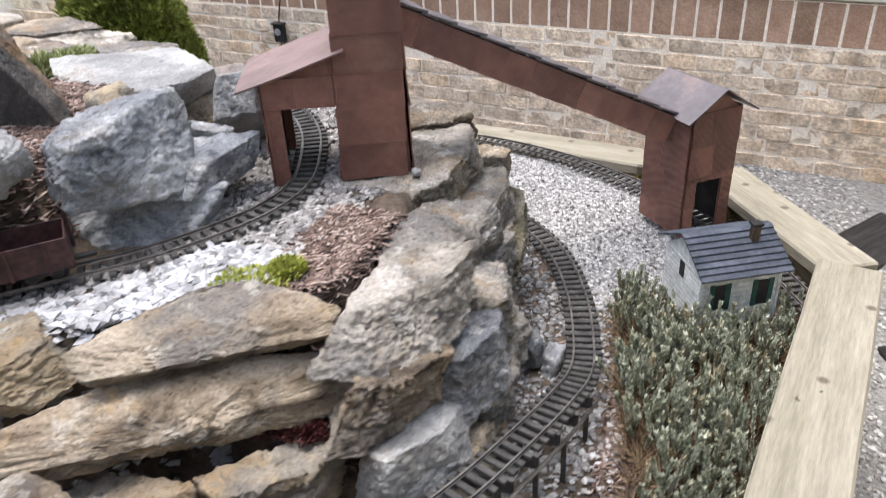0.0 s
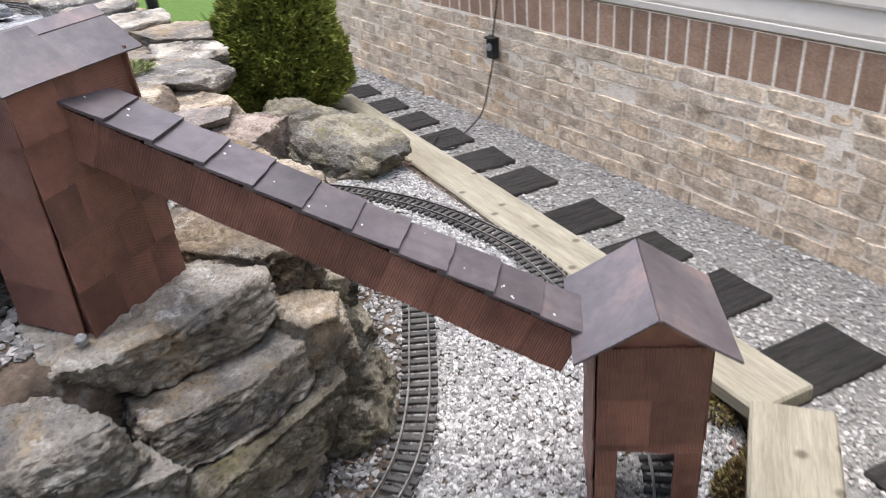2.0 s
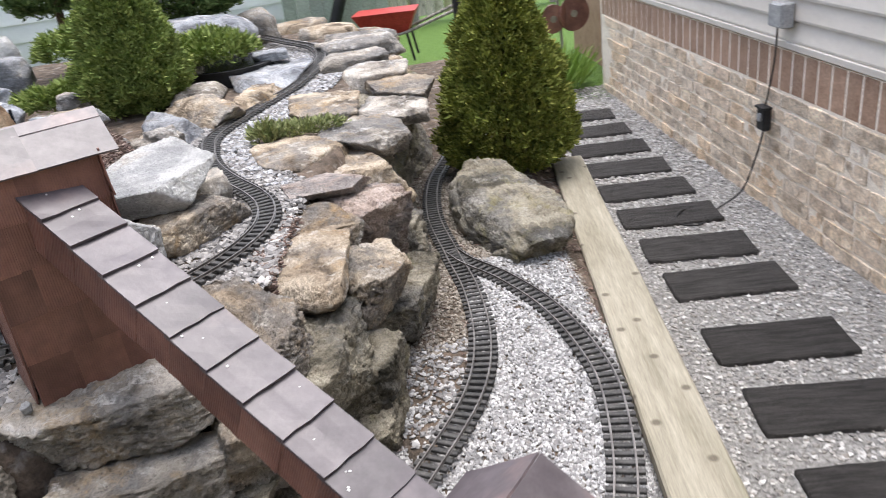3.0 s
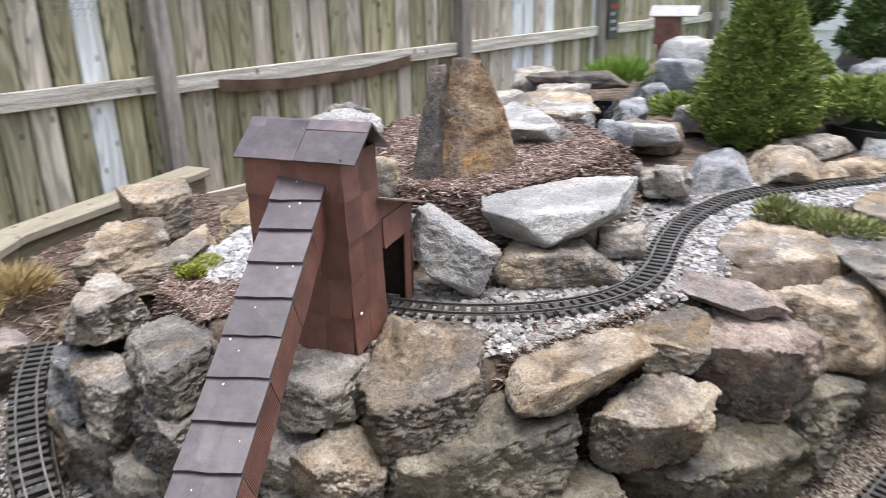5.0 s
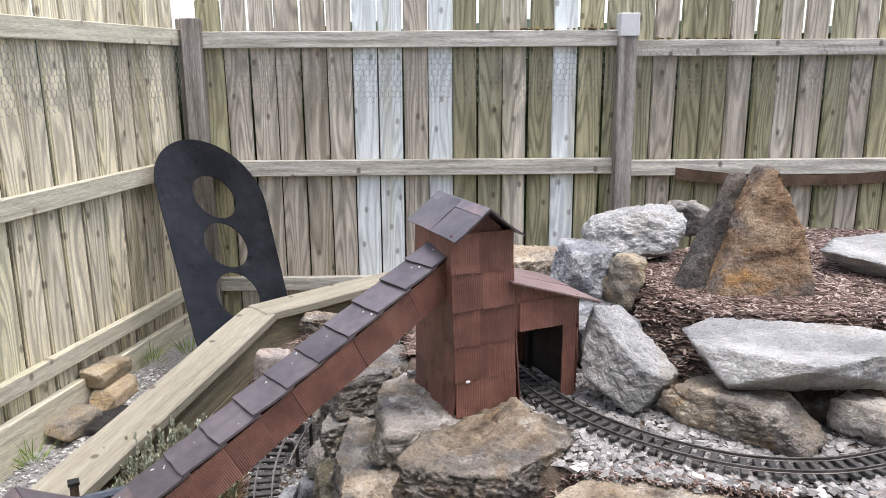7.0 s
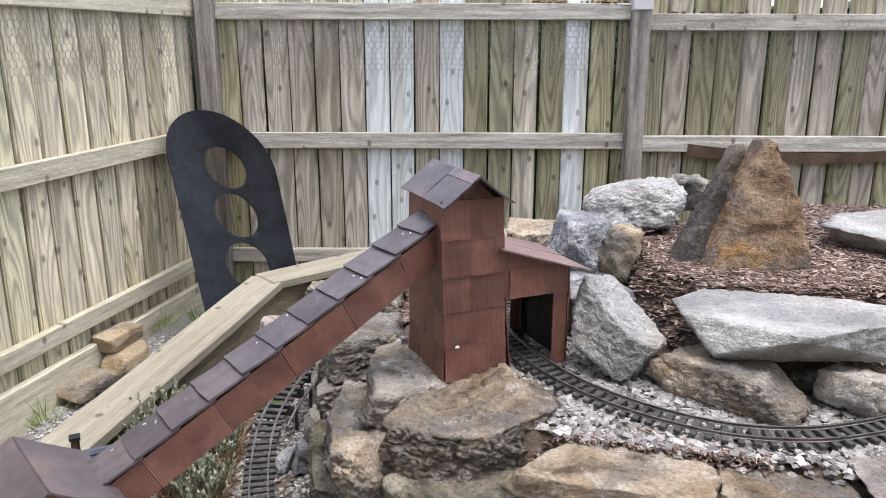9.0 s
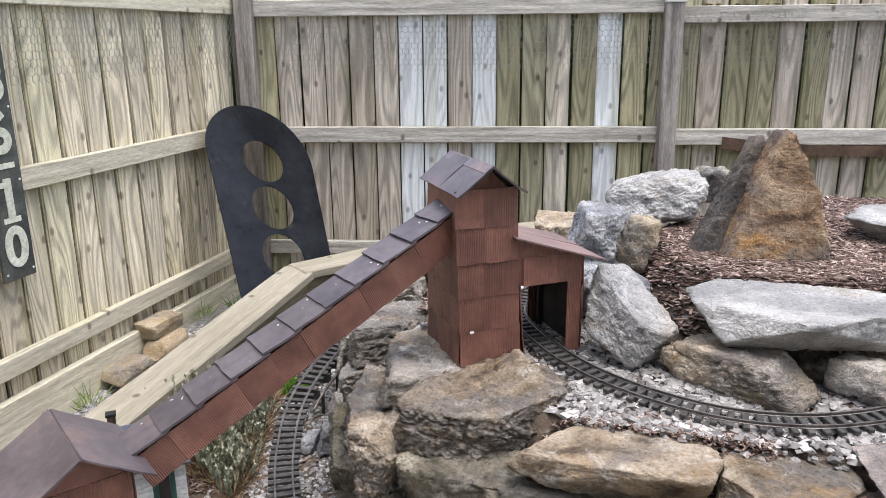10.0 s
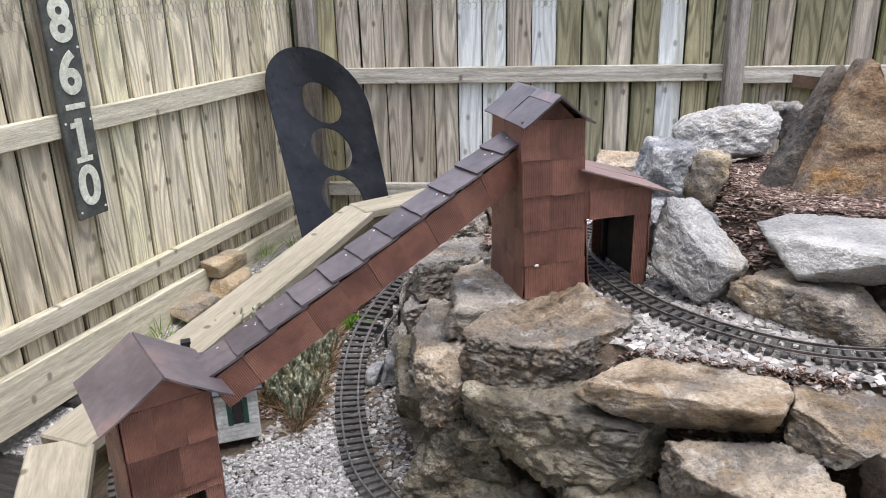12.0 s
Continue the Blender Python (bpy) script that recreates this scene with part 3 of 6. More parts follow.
    while a.z + z > wall_z - 0.02:
        part("wall_timber", boxed(0.01, length - 0.01, -width / 2 + 0.035, width / 2 - 0.035, z - 0.138, z, bevel=0.005), M["timber_wall"], ob, "darker greenish side timber")
        z -= 0.1405
    return ob


timber_run((-0.845, -0.865, 0.650), (2.10, -1.82, 0.505))
timber_run((-1.195, -0.18, 0.69), (-0.865, -0.845, 0.654))
timber_run((-1.19, -0.185, 0.692), (-0.785, 1.53, 0.835))
timber_run((-0.80, 1.50, 0.838), (-0.02, 2.22, 0.838))
timber_run((-0.04, 2.20, 0.841), (1.1, 2.66, 0.83))


# ---- fences ----
def picket_mesh(k, wood):
    w, h, t, c = (0.1455, 0.147, 0.1435)[k], 2.0, 0.019, 0.007
    bm = prism(bmesh.new(), [(0, 0), (w, 0), (w, h - 0.03), (w - 0.03, h), (0.03, h), (0, h - 0.03)], -t, 0)
    bmesh.ops.bevel(bm, geom=[e for e in bm.edges if abs(e.verts[0].co.z - e.verts[1].co.z) > 1.0 and e.verts[0].co.y > -0.001], offset=c, segments=2, affect="EDGES")
    me = bpy.data.meshes.new("picket")
    bm.to_mesh(me)
    bm.free()
    me.materials.append(M[wood])
    return me


PICKETS = {wood: [picket_mesh(k, wood) for k in range(3)] for wood in ("fence", "fence_blue", "fence_moss", "fence_olive")}
WOODS = {"g": "fence", "b": "fence_blue", "o": "fence_moss", "w": "fence_olive"}


def fence(name, corner, angle, length, posts, base=0.26, skip=0.0, pitch=0.1495, lift=(0.0, 0.0), gap=0.007, boards="gggo"):
    """Runs along its own x from the corner; the yard lies towards +y; rails and posts stand on the yard's side."""
    ob = thing(name, Matrix.Translation(corner) @ Matrix.Rotation(radians(angle), 4, "Z"), "weathered grey-green board fence with three rails", "fence", kind="structure")
    rng = random.Random(len(name) + int(length * 10))
    x, count = skip, 0
    while x < length:
        p = new("picket", PICKETS[WOODS[boards[count % len(boards)]]][rng.randrange(3)])
        count += 1
        p.parent = ob
        p.matrix_local = Matrix.Translation((x, -0.001 - rng.random() * 0.006, base + rng.uniform(-0.012, 0.012))) @ Matrix.Rotation(rng.gauss(0, 0.004), 4, "Y") @ Matrix.Diagonal(((pitch - gap) / 0.1455, 1, 1, 1))
        x += pitch
    edges = [0] + posts + [length]
    for z0, z1, rise in ((0.49, 0.575, 0.0), (1.193, 1.289, lift[0]), (1.903, 1.997, lift[1])):
        for k, (a, b) in enumerate(zip(edges, edges[1:])):
            up = rise if k == 0 else 0.0
            bm = boxed(a + 0.052, b - 0.052, 0.002, 0.042, z0 + up, z1 + up, bevel=0.004)
            part("rail", bm, M["rail_wood" if boards == "w" else "rail_grey"], ob, "pale weathered horizontal rail")
    for a in posts + [0]:
        part("post", boxed(a - 0.052, a + 0.052, 0.002, 0.10, base - 0.2, 2.13, bevel=0.006), M["post"], ob, "dark grey square post")
    return ob


far_fence = fence("fence_north", (-1.41, 3.0, 0), 0, 12.2, [2.53, 5.02, 7.0, 9.4], skip=0.02, lift=(0.015, 0.058), gap=0.009, boards="ogggggbbgboogobo" + "oogoogoggogoogog")
# the yard lies to the south of this one: turn it about
far_fence.matrix_world = Matrix.Translation((-1.41, 3.0, 0)) @ Matrix.Diagonal((1, -1, 1, 1))
west_fence = fence("fence_west", (-1.50, 3.02, 0), -102.2, 6.6, [3.7], skip=0.06, pitch=0.163, lift=(0.043, 0.072), gap=0.014, boards="w")
part("ground_board", boxed(0.15, 6.4, 0.004, 0.045, 0.17, 0.40, bevel=0.004), M["rail_wood"], west_fence, "pale board along the ground")

# unseen dark walls added behind both fences, so that the picket gaps look dark
for name, m, length in (("backdrop_north", Matrix.Translation((-2.2, 3.35, 0)), 14.0), ("backdrop_west", Matrix.Translation((-1.72, 3.5, 0)) @ Matrix.Rotation(radians(-102.2), 4, "Z"), 9.0)):
    bm = boxed(0, length, -0.12, 0.12, -0.1, 2.08)
    bmesh.ops.subdivide_edges(bm, edges=[e for e in bm.edges if e.calc_length() > 1], cuts=60)
    for v in bm.verts:
        v.co += Vector((0, 0.1, 0.16)) * noise.noise(v.co * 2.5)
    gap_backdrop = part(name, bm, M["backdrop_green"], None)
    gap_backdrop.matrix_world = m
    tagged(gap_backdrop, "dark green backdrop added behind the fence to darken its gaps", "backdrop", kind="structure")


# ---- house ----
house = thing("house", Matrix.Translation((0, -2.62, 0)) @ Matrix.Rotation(-math.atan(0.18), 4, "Z"), "house wall of tan stone blocks, red brick and cream siding", "house", kind="structure")
part("wall_core", boxed(-4.5, 5.15, -0.3, -0.001, -0.4, 0.905), M["mortar"], house, "pale mortar behind the stones")
part("upper_wall", boxed(-4.5, 5.15, -0.3, -0.02, 0.905, 3.2), M["siding"], house)
rng = random.Random(5)
for k in range(24):
    z0 = 0.955 + 0.105 * k
    part("siding_board", prism(bmesh.new(), [(-0.02, z0), (0.014, z0), (0.016, z0 + 0.012), (-0.004, z0 + 0.112), (-0.02, z0 + 0.112)], -4.5, 5.15, Matrix.Rotation(radians(-90), 4, "Z") @ Matrix.Diagonal((-1, -1, 1, 1))), M["siding"], house)
part("starter_trim", boxed(-4.5, 5.15, -0.02, 0.022, 0.918, 0.953, bevel=0.004), M["siding"], house, "pale trim strip below the siding")


def block_mesh(w, h, d, k, rough):
    bm = boxed(0, w, -d, 0, 0, h, bevel=0.004)
    bmesh.ops.subdivide_edges(bm, edges=[e for e in bm.edges if e.calc_length() > 0.07], cuts=2, use_grid_fill=True)
    for v in bm.verts:
        v.co += rough * noise.noise_vector(v.co * 14 + Vector((k * 7.3, 0, 0)))
    me = bpy.data.meshes.new("stone_block")
    bm.to_mesh(me)
    bm.free()
    me.materials.append(M["block"])
    return me


COURSE = 0.0863
SIZES = (0.12, 0.17, 0.21, 0.24, 0.28, 0.32, 0.38, 0.19, 0.26)
BLOCKS = [block_mesh(w, COURSE - 0.011, 0.034, k, 0.011) for k, w in enumerate(SIZES)]
for row in range(8):
    x = -3.1 - rng.random() * 0.2
    while x < 4.85:
        k = rng.randrange(9)
        b = new("stone_block", BLOCKS[k])
        b.parent = house
        b.location = (x, rng.random() * 0.006, row * COURSE - 0.002 + rng.uniform(-0.002, 0.002))
        b.rotation_euler = (0, rng.gauss(0, 0.008), rng.gauss(0, 0.006))
        x += SIZES[k] + 0.011
bm = boxed(0, 0.104, -0.03, 0, 0, 0.212, bevel=0.003)
SOLDIER = bpy.data.meshes.new("soldier_brick")
bm.to_mesh(SOLDIER)
bm.free()
SOLDIER.materials.append(M["brick"])
for k in range(70):
    b = new("soldier_brick", SOLDIER)
    b.parent = house
    b.location = (-3.1 + 0.1175 * k, 0.000 + rng.random() * 0.002, 0.69)


# ---- stepping pavers ----
def paver_mesh():
    bm = boxed(-0.135, 0.135, -0.275, 0.275, 0, 0.035, bevel=0.006)
    bmesh.ops.subdivide_edges(bm, edges=[e for e in bm.edges if e.calc_length() > 0.1], cuts=6, use_grid_fill=True)
    for v in bm.verts:
        v.co += 0.006 * noise.noise_vector(v.co * 9)
    me = bpy.data.meshes.new("paver")
    bm.to_mesh(me)
    bm.free()
    me.materials.append(M["paver"])
    return me


PAVER = paver_mesh()


def paver(x, y, turn=0.0):
    ob = new("stepping_paver", PAVER)
    ob.matrix_world = pose(x, y, float(yard_height(x, y)) - 0.012, 0, 0, turn)
    tagged(ob, "dark brown wood-look stepping paver lying in gravel", "paver", "path pavers")


for k, x in enumerate((-1.10, -0.54, -0.065, 0.355, 0.787, 1.31, 1.70, 2.13, 2.55, 2.97, 3.40, 3.85, 4.3)):
    paver(x, -1.94 - 0.25 * x + 0.03 * max(0.0, x - 1.3), -17 + (k % 3 - 1) * 1.5)
paver(-1.62, -1.62, -40)
paver(-1.80, -0.75, -70)
paver(-1.72, -0.05, -82)
paver(-1.85, 0.40, 80)
paver(-1.80, 0.95, 78)
paver(-1.60, 1.70, 74)


# ---- rocks ----
def ball(sub):
    bm = bmesh.new()
    bmesh.ops.create_icosphere(bm, subdivisions=sub, radius=1.0)
    v = np.array([p.co[:] for p in bm.verts])
    f = np.array([[p.index for p in q.verts] for q in bm.faces])
    bm.free()
    return v, f


BALLS = {k: ball(k) for k in (3, 4, 5, 6)}
ROCK_LABEL = {"tan": "weathered tan limestone rock in a stacked garden wall", "grey": "grey banded limestone rock in a stacked garden wall",
              "pale": "pale blue-grey limestone boulder beside the track", "white": "whitish limestone slab lying on bark mulch",
              "pink": "pinkish sandstone rock among other rocks", "rust": "tall pointed rust-brown sandstone standing in bark mulch",
              "dark": "dark flat stone lying on the bed", "damp_shaded": "dark algae-stained limestone rock, overhang shade in its tone, low in a stacked garden wall", "sandstone": "ochre sandstone block in a stacked garden wall"}
rock_count = [0]


def outline_planes(corners, slope=0.0):
    """Side planes of a convex outline round the middle: (a, b, limit), with b the second axis."""
    out = []
    for (ax, ay), (bx, by) in zip(corners, corners[1:] + corners[:1]):
        n = Vector((by - ay, ax - bx)).normalized()
        lim = n.x * ax + n.y * ay
        out.append((n.x, n.y, lim) if lim > 0 else (-n.x, -n.y, -lim))
    return out


def rock(x, y, z, w, d, h, turn, tone, tilt=0.0, roll=0.0, sub=0, cuts=7, rough=1.0, plan=None, front=None, soft=0.0, strata=1.0, under=0.0, label=""):
    """A broken stone: side, top and bottom faces and struck edges, with ledges, cracks and a pitted skin.
    plan / front: a convex outline seen from above / from its -y side, in halves of its size."""
    rock_count[0] += 1
    rng = np.random.default_rng(rock_count[0] * 17 + 3)
    if not sub:
        sub = 5 if (max(w, h) > 0.17 and x < 2.0) else 4
        if x > 3.0:
            sub = 3
    if tone in ("pale", "white"):
        rough, strata = rough * 0.7, strata * 0.4
    v, f = BALLS[sub]
    half = np.array([w, d, h]) / 2 * 0.99
    planes = []
    if front:
        planes += [(a, rng.uniform(-0.1, 0.1), b, l) for a, b, l in outline_planes(front)]
        planes += [(rng.uniform(-0.1, 0.1), s, rng.uniform(0.0, 0.35), 1.0) for s in (-1, 1)]
    else:
        planes += [(rng.uniform(-0.16, 0.16), rng.uniform(-0.16, 0.16), s, 1.0) for s in (-1, 1)]
        if plan:
            planes += [(a, b, rng.uniform(-0.25, 0.35) - under, l) for a, b, l in outline_planes(plan)]
        else:
            planes += [(1, 0, rng.uniform(-0.2, 0.3), 1.0), (-1, 0, rng.uniform(-0.2, 0.3), 1.0), (0, 1, rng.uniform(-0.2, 0.3), 1.0), (0, -1, rng.uniform(-0.3, 0.3), 1.0)]
            n = rng.integers(5, 8)
            for k in range(n):
                az = 2 * math.pi * (k + rng.uniform(-0.3, 0.3)) / n + rock_count[0]
                a, b = math.cos(az), math.sin(az)
                planes.append((a, b, rng.uniform(-0.35, 0.4), (abs(a) + abs(b)) ** 0.75 * rng.uniform(0.80, 0.98)))
    for k in range(cuts + 6):
        q = rng.normal(size=3) * (1.0, 1.0, 1.1)
        q /= np.linalg.norm(q)
        if front:
            q[1] = math.copysign(max(abs(q[1]), 0.55), q[1])
        planes.append((*q, np.abs(q).sum() * (rng.uniform(0.66, 0.82) if k < cuts else rng.uniform(0.80, 0.92))))
    pn = np.array(planes)
    nl = np.linalg.norm(pn[:, :3], axis=1)
    pn[:, :3] /= nl[:, None]
    if not front and not plan:
        pn[:, 3] = np.where(np.arange(len(pn)) < 2, 1.0, pn[:, 3])
    p = soft or rng.uniform(28, 60)
    g = np.maximum(v @ pn[:, :3].T, 0) / pn[:, 3]
    r = (g ** p).sum(1) ** (-1 / p)
    wgt = (g * r[:, None]) ** p
    nrm = (wgt[:, :, None] * (pn[None, :, :3] / pn[None, :, 3:])).sum(1) / half
    nrm /= np.linalg.norm(nrm, axis=1)[:, None]
    u = v * r[:, None]
    pos = u * half
    off, mean = Vector(rng.uniform(-50, 50, 3)), float(np.sort(half)[1:].mean())
    thick = rng.uniform(0.02, 0.045)
    out = np.empty_like(pos)
    dip = rng.uniform(-0.15, 0.15, 2)
    for i, (q, nn) in enumerate(zip(pos, nrm)):
        s = Vector(q)
        big = noise.noise(s * (1.1 / mean) + off)
        mid = noise.fractal(s * (3.2 / mean) + off, 0.42, 2.1, 5)
        fine = noise.fractal(s * 34 - off, 0.4, 2.2, 3)
        crack = abs(noise.noise(s * (1.9 / mean) - off))
        pit = noise.noise(s * 42 + off)
        side = max(0.0, 1 - nn[2] * nn[2] * 1.6)
        lay = (s.z + dip[0] * s.x + dip[1] * s.y + 0.014 * big + 0.006 * mid) / thick
        step = noise.cell(Vector((math.floor(lay) * 3.7, 0.5 + math.floor(mid * 1.5), 0.5)) + off) - 0.5
        groove = max(0.0, 1 - abs((lay % 1.0) - 0.06) / 0.12)
        k = rough * (mean * (0.035 * big + 0.042 * mid - 0.05 * max(0.0, 0.05 - crack) / 0.05) + 0.0055 * fine
                     - 0.012 * max(0.0, pit - 0.2) + strata * side * (0.0055 * step - 0.004 * groove))
        out[i] = q + nn * k
    me = fast_mesh("rock", out, f)
    me.shade_smooth()
    me.materials.append(M[tone])
    ob = new("rock", me)
    ob.matrix_world = pose(x, y, z, tilt, roll, turn)
    return tagged(ob, label or ROCK_LABEL[tone], "rock", "garden rocks")


rock(0.650, -0.056, 1.082, 0.366, 0.183, 0.10, -44, "tan", strata=0.2, soft=14, rough=0.8, sub=6)
rock(0.919, -0.104, 1.080, 0.152, 0.120, 0.090, -50, "grey")
rock(0.632, 0.845, 1.305, 0.335, 0.20, 0.16, -6, "white", roll=-6, soft=26, rough=1.4, strata=2.0, sub=6, front=[(-1, 0.1), (-0.75, -1), (0.7, -1), (1, 0.0), (0.9, 0.75), (0.1, 1), (-0.85, 0.6)])
rock(0.892, 1.055, 1.305, 0.158, 0.120, 0.124, -17, "grey")
rock(0.870, 0.435, 1.367, 0.30, 0.10, 0.42, -5, "rust", tilt=-12, sub=6, cuts=0, soft=110, rough=0.5, strata=0.2, front=[(-1, -1), (1, -1), (0.97, -0.55), (0.72, 0.1), (0.3, 0.85), (0.2, 1), (0.02, 0.98), (-0.95, -0.75)])
rock(0.775, 0.50, 1.35, 0.25, 0.06, 0.41, 10, "dark", tilt=-10, cuts=0, soft=60, rough=0.4, strata=0.1, sub=6, front=[(-1, -1), (1, -1), (1, 0.5), (0.75, 1), (0.55, 0.97), (-0.97, -0.6)], label="thin dark sandstone slab leaning on a pointed stone")
rock(1.485, 0.044, 1.120, 0.129, 0.120, 0.097, -68, "grey")
rock(2.910, 1.432, 1.200, 0.518, 0.259, 0.090, -59, "dark")
rock(2.386, 1.153, 1.200, 0.289, 0.202, 0.108, -59, "grey")
rock(1.924, 0.818, 1.180, 0.311, 0.186, 0.134, -60, "white")
rock(2.147, 0.548, 1.100, 0.369, 0.258, 0.130, -65, "tan")
rock(2.593, 0.498, 1.120, 0.215, 0.151, 0.116, -68, "grey")
rock(-0.665, 1.144, 0.700, 0.145, 0.120, 0.164, 0, "pink")
rock(-0.394, 1.217, 0.780, 0.185, 0.148, 0.091, -6, "pink")
rock(-0.537, 1.536, 0.750, 0.176, 0.120, 0.090, -3, "tan")
rock(1.495, 0.071, 1.100, 0.203, 0.142, 0.090, -55, "grey")
rock(1.453, 0.261, 1.120, 0.210, 0.168, 0.090, -52, "grey")
rock(1.822, 0.485, 1.150, 0.151, 0.121, 0.155, -53, "pale")
rock(2.019, 0.430, 1.150, 0.274, 0.165, 0.090, -55, "white")
rock(-0.20, 0.05, 0.68, 0.26, 0.2, 0.14, 70, "grey")
rock(-0.30, 0.42, 0.70, 0.30, 0.2, 0.16, 75, "grey")
rock(-0.34, 0.72, 0.68, 0.24, 0.18, 0.14, 80, "tan")
def ledge(corners, low, high, tone, **more):
    """A stone with the given outline on the plan, lying between two heights."""
    xs, ys = [c[0] for c in corners], [c[1] for c in corners]
    x, y, w, d = (min(xs) + max(xs)) / 2, (min(ys) + max(ys)) / 2, max(xs) - min(xs), max(ys) - min(ys)
    ring = sorted(((2 * (a - x) / w, 2 * (b - y) / d) for a, b in corners), key=lambda c: math.atan2(c[1], c[0]))
    more.setdefault("sub", 6 if max(w, d) > 0.16 and x < 1.0 else 5)
    more.setdefault("cuts", 2)
    return rock(x, y, (low + high) / 2, w, d, high - low, 0, tone, plan=ring, **more)


ledge([(0.50, 0.94), (0.40, 0.90), (0.29, 1.0), (0.33, 1.12), (0.52, 1.2)], 0.95, 1.05, "sandstone", rough=0.9)
# the wall below the tower, from the north corner round to the west side
ledge([(0.10, 0.30), (0.05, -0.05), (-0.12, -0.12), (-0.185, -0.09), (-0.205, 0.03), (-0.175, 0.22), (-0.076, 0.32)], 0.945, 1.05, "grey", rough=0.8, strata=1.6, soft=40, under=0.12, cuts=2)
ledge([(-0.12, 0.22), (-0.12, -0.08), (-0.18, -0.12), (-0.265, -0.09), (-0.30, 0.03), (-0.285, 0.24)], 0.855, 0.945, "grey", rough=0.8, strata=1.6, soft=40, under=0.12, cuts=2)
ledge([(-0.07, 0.47), (-0.13, 0.31), (-0.31, 0.25), (-0.345, 0.32), (-0.31, 0.46), (-0.29, 0.54), (-0.10, 0.56)], 0.92, 1.035, "grey", rough=0.9)
ledge([(-0.15, 0.88), (-0.17, 0.63), (-0.33, 0.57), (-0.36, 0.63), (-0.33, 0.74), (-0.23, 0.86)], 0.975, 1.085, "grey", rough=0.8, strata=1.4)
ledge([(0.24, 1.04), (0.16, 0.89), (-0.01, 0.77), (-0.15, 0.80), (-0.16, 0.85), (0.08, 1.0), (0.20, 1.07)], 0.995, 1.07, "tan", rough=0.6, strata=0.8, soft=60, cuts=0)
ledge([(0.38, 1.20), (0.20, 0.97), (-0.16, 0.79), (-0.20, 0.86), (-0.02, 1.0), (0.10, 1.1), (0.32, 1.24)], 0.875, 0.99, "tan", rough=0.6, strata=1.0, soft=60, cuts=1)
ledge([(0.03, 1.05), (-0.09, 0.94), (-0.18, 0.91), (-0.17, 1.02), (-0.06, 1.11)], 0.69, 0.865, "sandstone", rough=1.0, strata=1.2)
ledge([(0.34, 1.24), (0.16, 1.06), (0.02, 1.05), (-0.02, 1.14), (0.14, 1.26)], 0.70, 0.86, "tan")
ledge([(-0.20, 0.96), (-0.26, 0.80), (-0.385, 0.77), (-0.38, 0.86), (-0.30, 0.97)], 0.69, 0.87, "white", rough=1.0)
ledge([(-0.20, 0.96), (-0.15, 0.82), (-0.31, 0.72), (-0.345, 0.78), (-0.27, 0.93)], 0.865, 0.985, "tan", strata=1.4)
ledge([(-0.29, 0.80), (-0.27, 0.64), (-0.40, 0.57), (-0.42, 0.66), (-0.37, 0.78)], 0.80, 0.955, "pale", rough=1.3, cuts=4)
ledge([(-0.29, 0.62), (-0.26, 0.44), (-0.38, 0.42), (-0.41, 0.52), (-0.38, 0.60)], 0.80, 0.96, "grey", rough=1.1)
ledge([(-0.28, 0.70), (-0.26, 0.46), (-0.40, 0.46), (-0.43, 0.62), (-0.40, 0.72)], 0.62, 0.80, "grey", strata=1.5)
ledge([(-0.24, 0.45), (-0.22, 0.22), (-0.33, 0.19), (-0.355, 0.30), (-0.34, 0.43)], 0.76, 0.925, "grey", strata=1.6)
ledge([(-0.22, 0.46), (-0.20, 0.16), (-0.31, 0.15), (-0.365, 0.26), (-0.35, 0.42)], 0.60, 0.765, "damp_shaded", strata=1.2)
ledge([(-0.20, 0.22), (-0.20, -0.10), (-0.23, -0.15), (-0.31, -0.11), (-0.345, 0.05), (-0.355, 0.20)], 0.745, 0.85, "damp_shaded", rough=0.8, strata=1.5, soft=40, under=0.12, cuts=2)
ledge([(-0.18, 0.20), (-0.16, -0.14), (-0.22, -0.16), (-0.29, 0.0), (-0.30, 0.18)], 0.60, 0.745, "damp_shaded", strata=1.2)
ledge([(-0.30, 0.90), (-0.28, 0.72), (-0.42, 0.68), (-0.44, 0.80), (-0.40, 0.90)], 0.60, 0.74, "damp_shaded")
ledge([(-0.385, 0.37), (-0.375, 0.30), (-0.425, 0.28), (-0.445, 0.33), (-0.43, 0.38)], 0.62, 0.70, "pale", sub=4)

# pale boulders stacked inside the loop of the upper track
ledge([(0.27, 0.585), (0.27, 0.48), (0.45, 0.45), (0.70, 0.62), (0.62, 0.75), (0.42, 0.66)], 1.0, 1.13, "pale", rough=0.8)
ledge([(0.235, 0.36), (0.27, 0.32), (0.44, 0.40), (0.46, 0.52), (0.40, 0.60), (0.27, 0.56)], 1.10, 1.185, "pale", rough=0.8, soft=60)
ledge([(0.33, 0.46), (0.33, 0.68), (0.40, 0.78), (0.49, 0.74), (0.49, 0.54), (0.41, 0.44)], 1.155, 1.32, "pale", rough=1.2, soft=16)
rock(0.505, 0.47, 1.245, 0.10, 0.10, 0.155, 20, "sandstone", roll=14, rough=1.1, soft=14)
ledge([(0.46, 0.36), (0.52, 0.28), (0.36, 0.27), (0.33, 0.34)], 1.05, 1.18, "pale", rough=0.8)

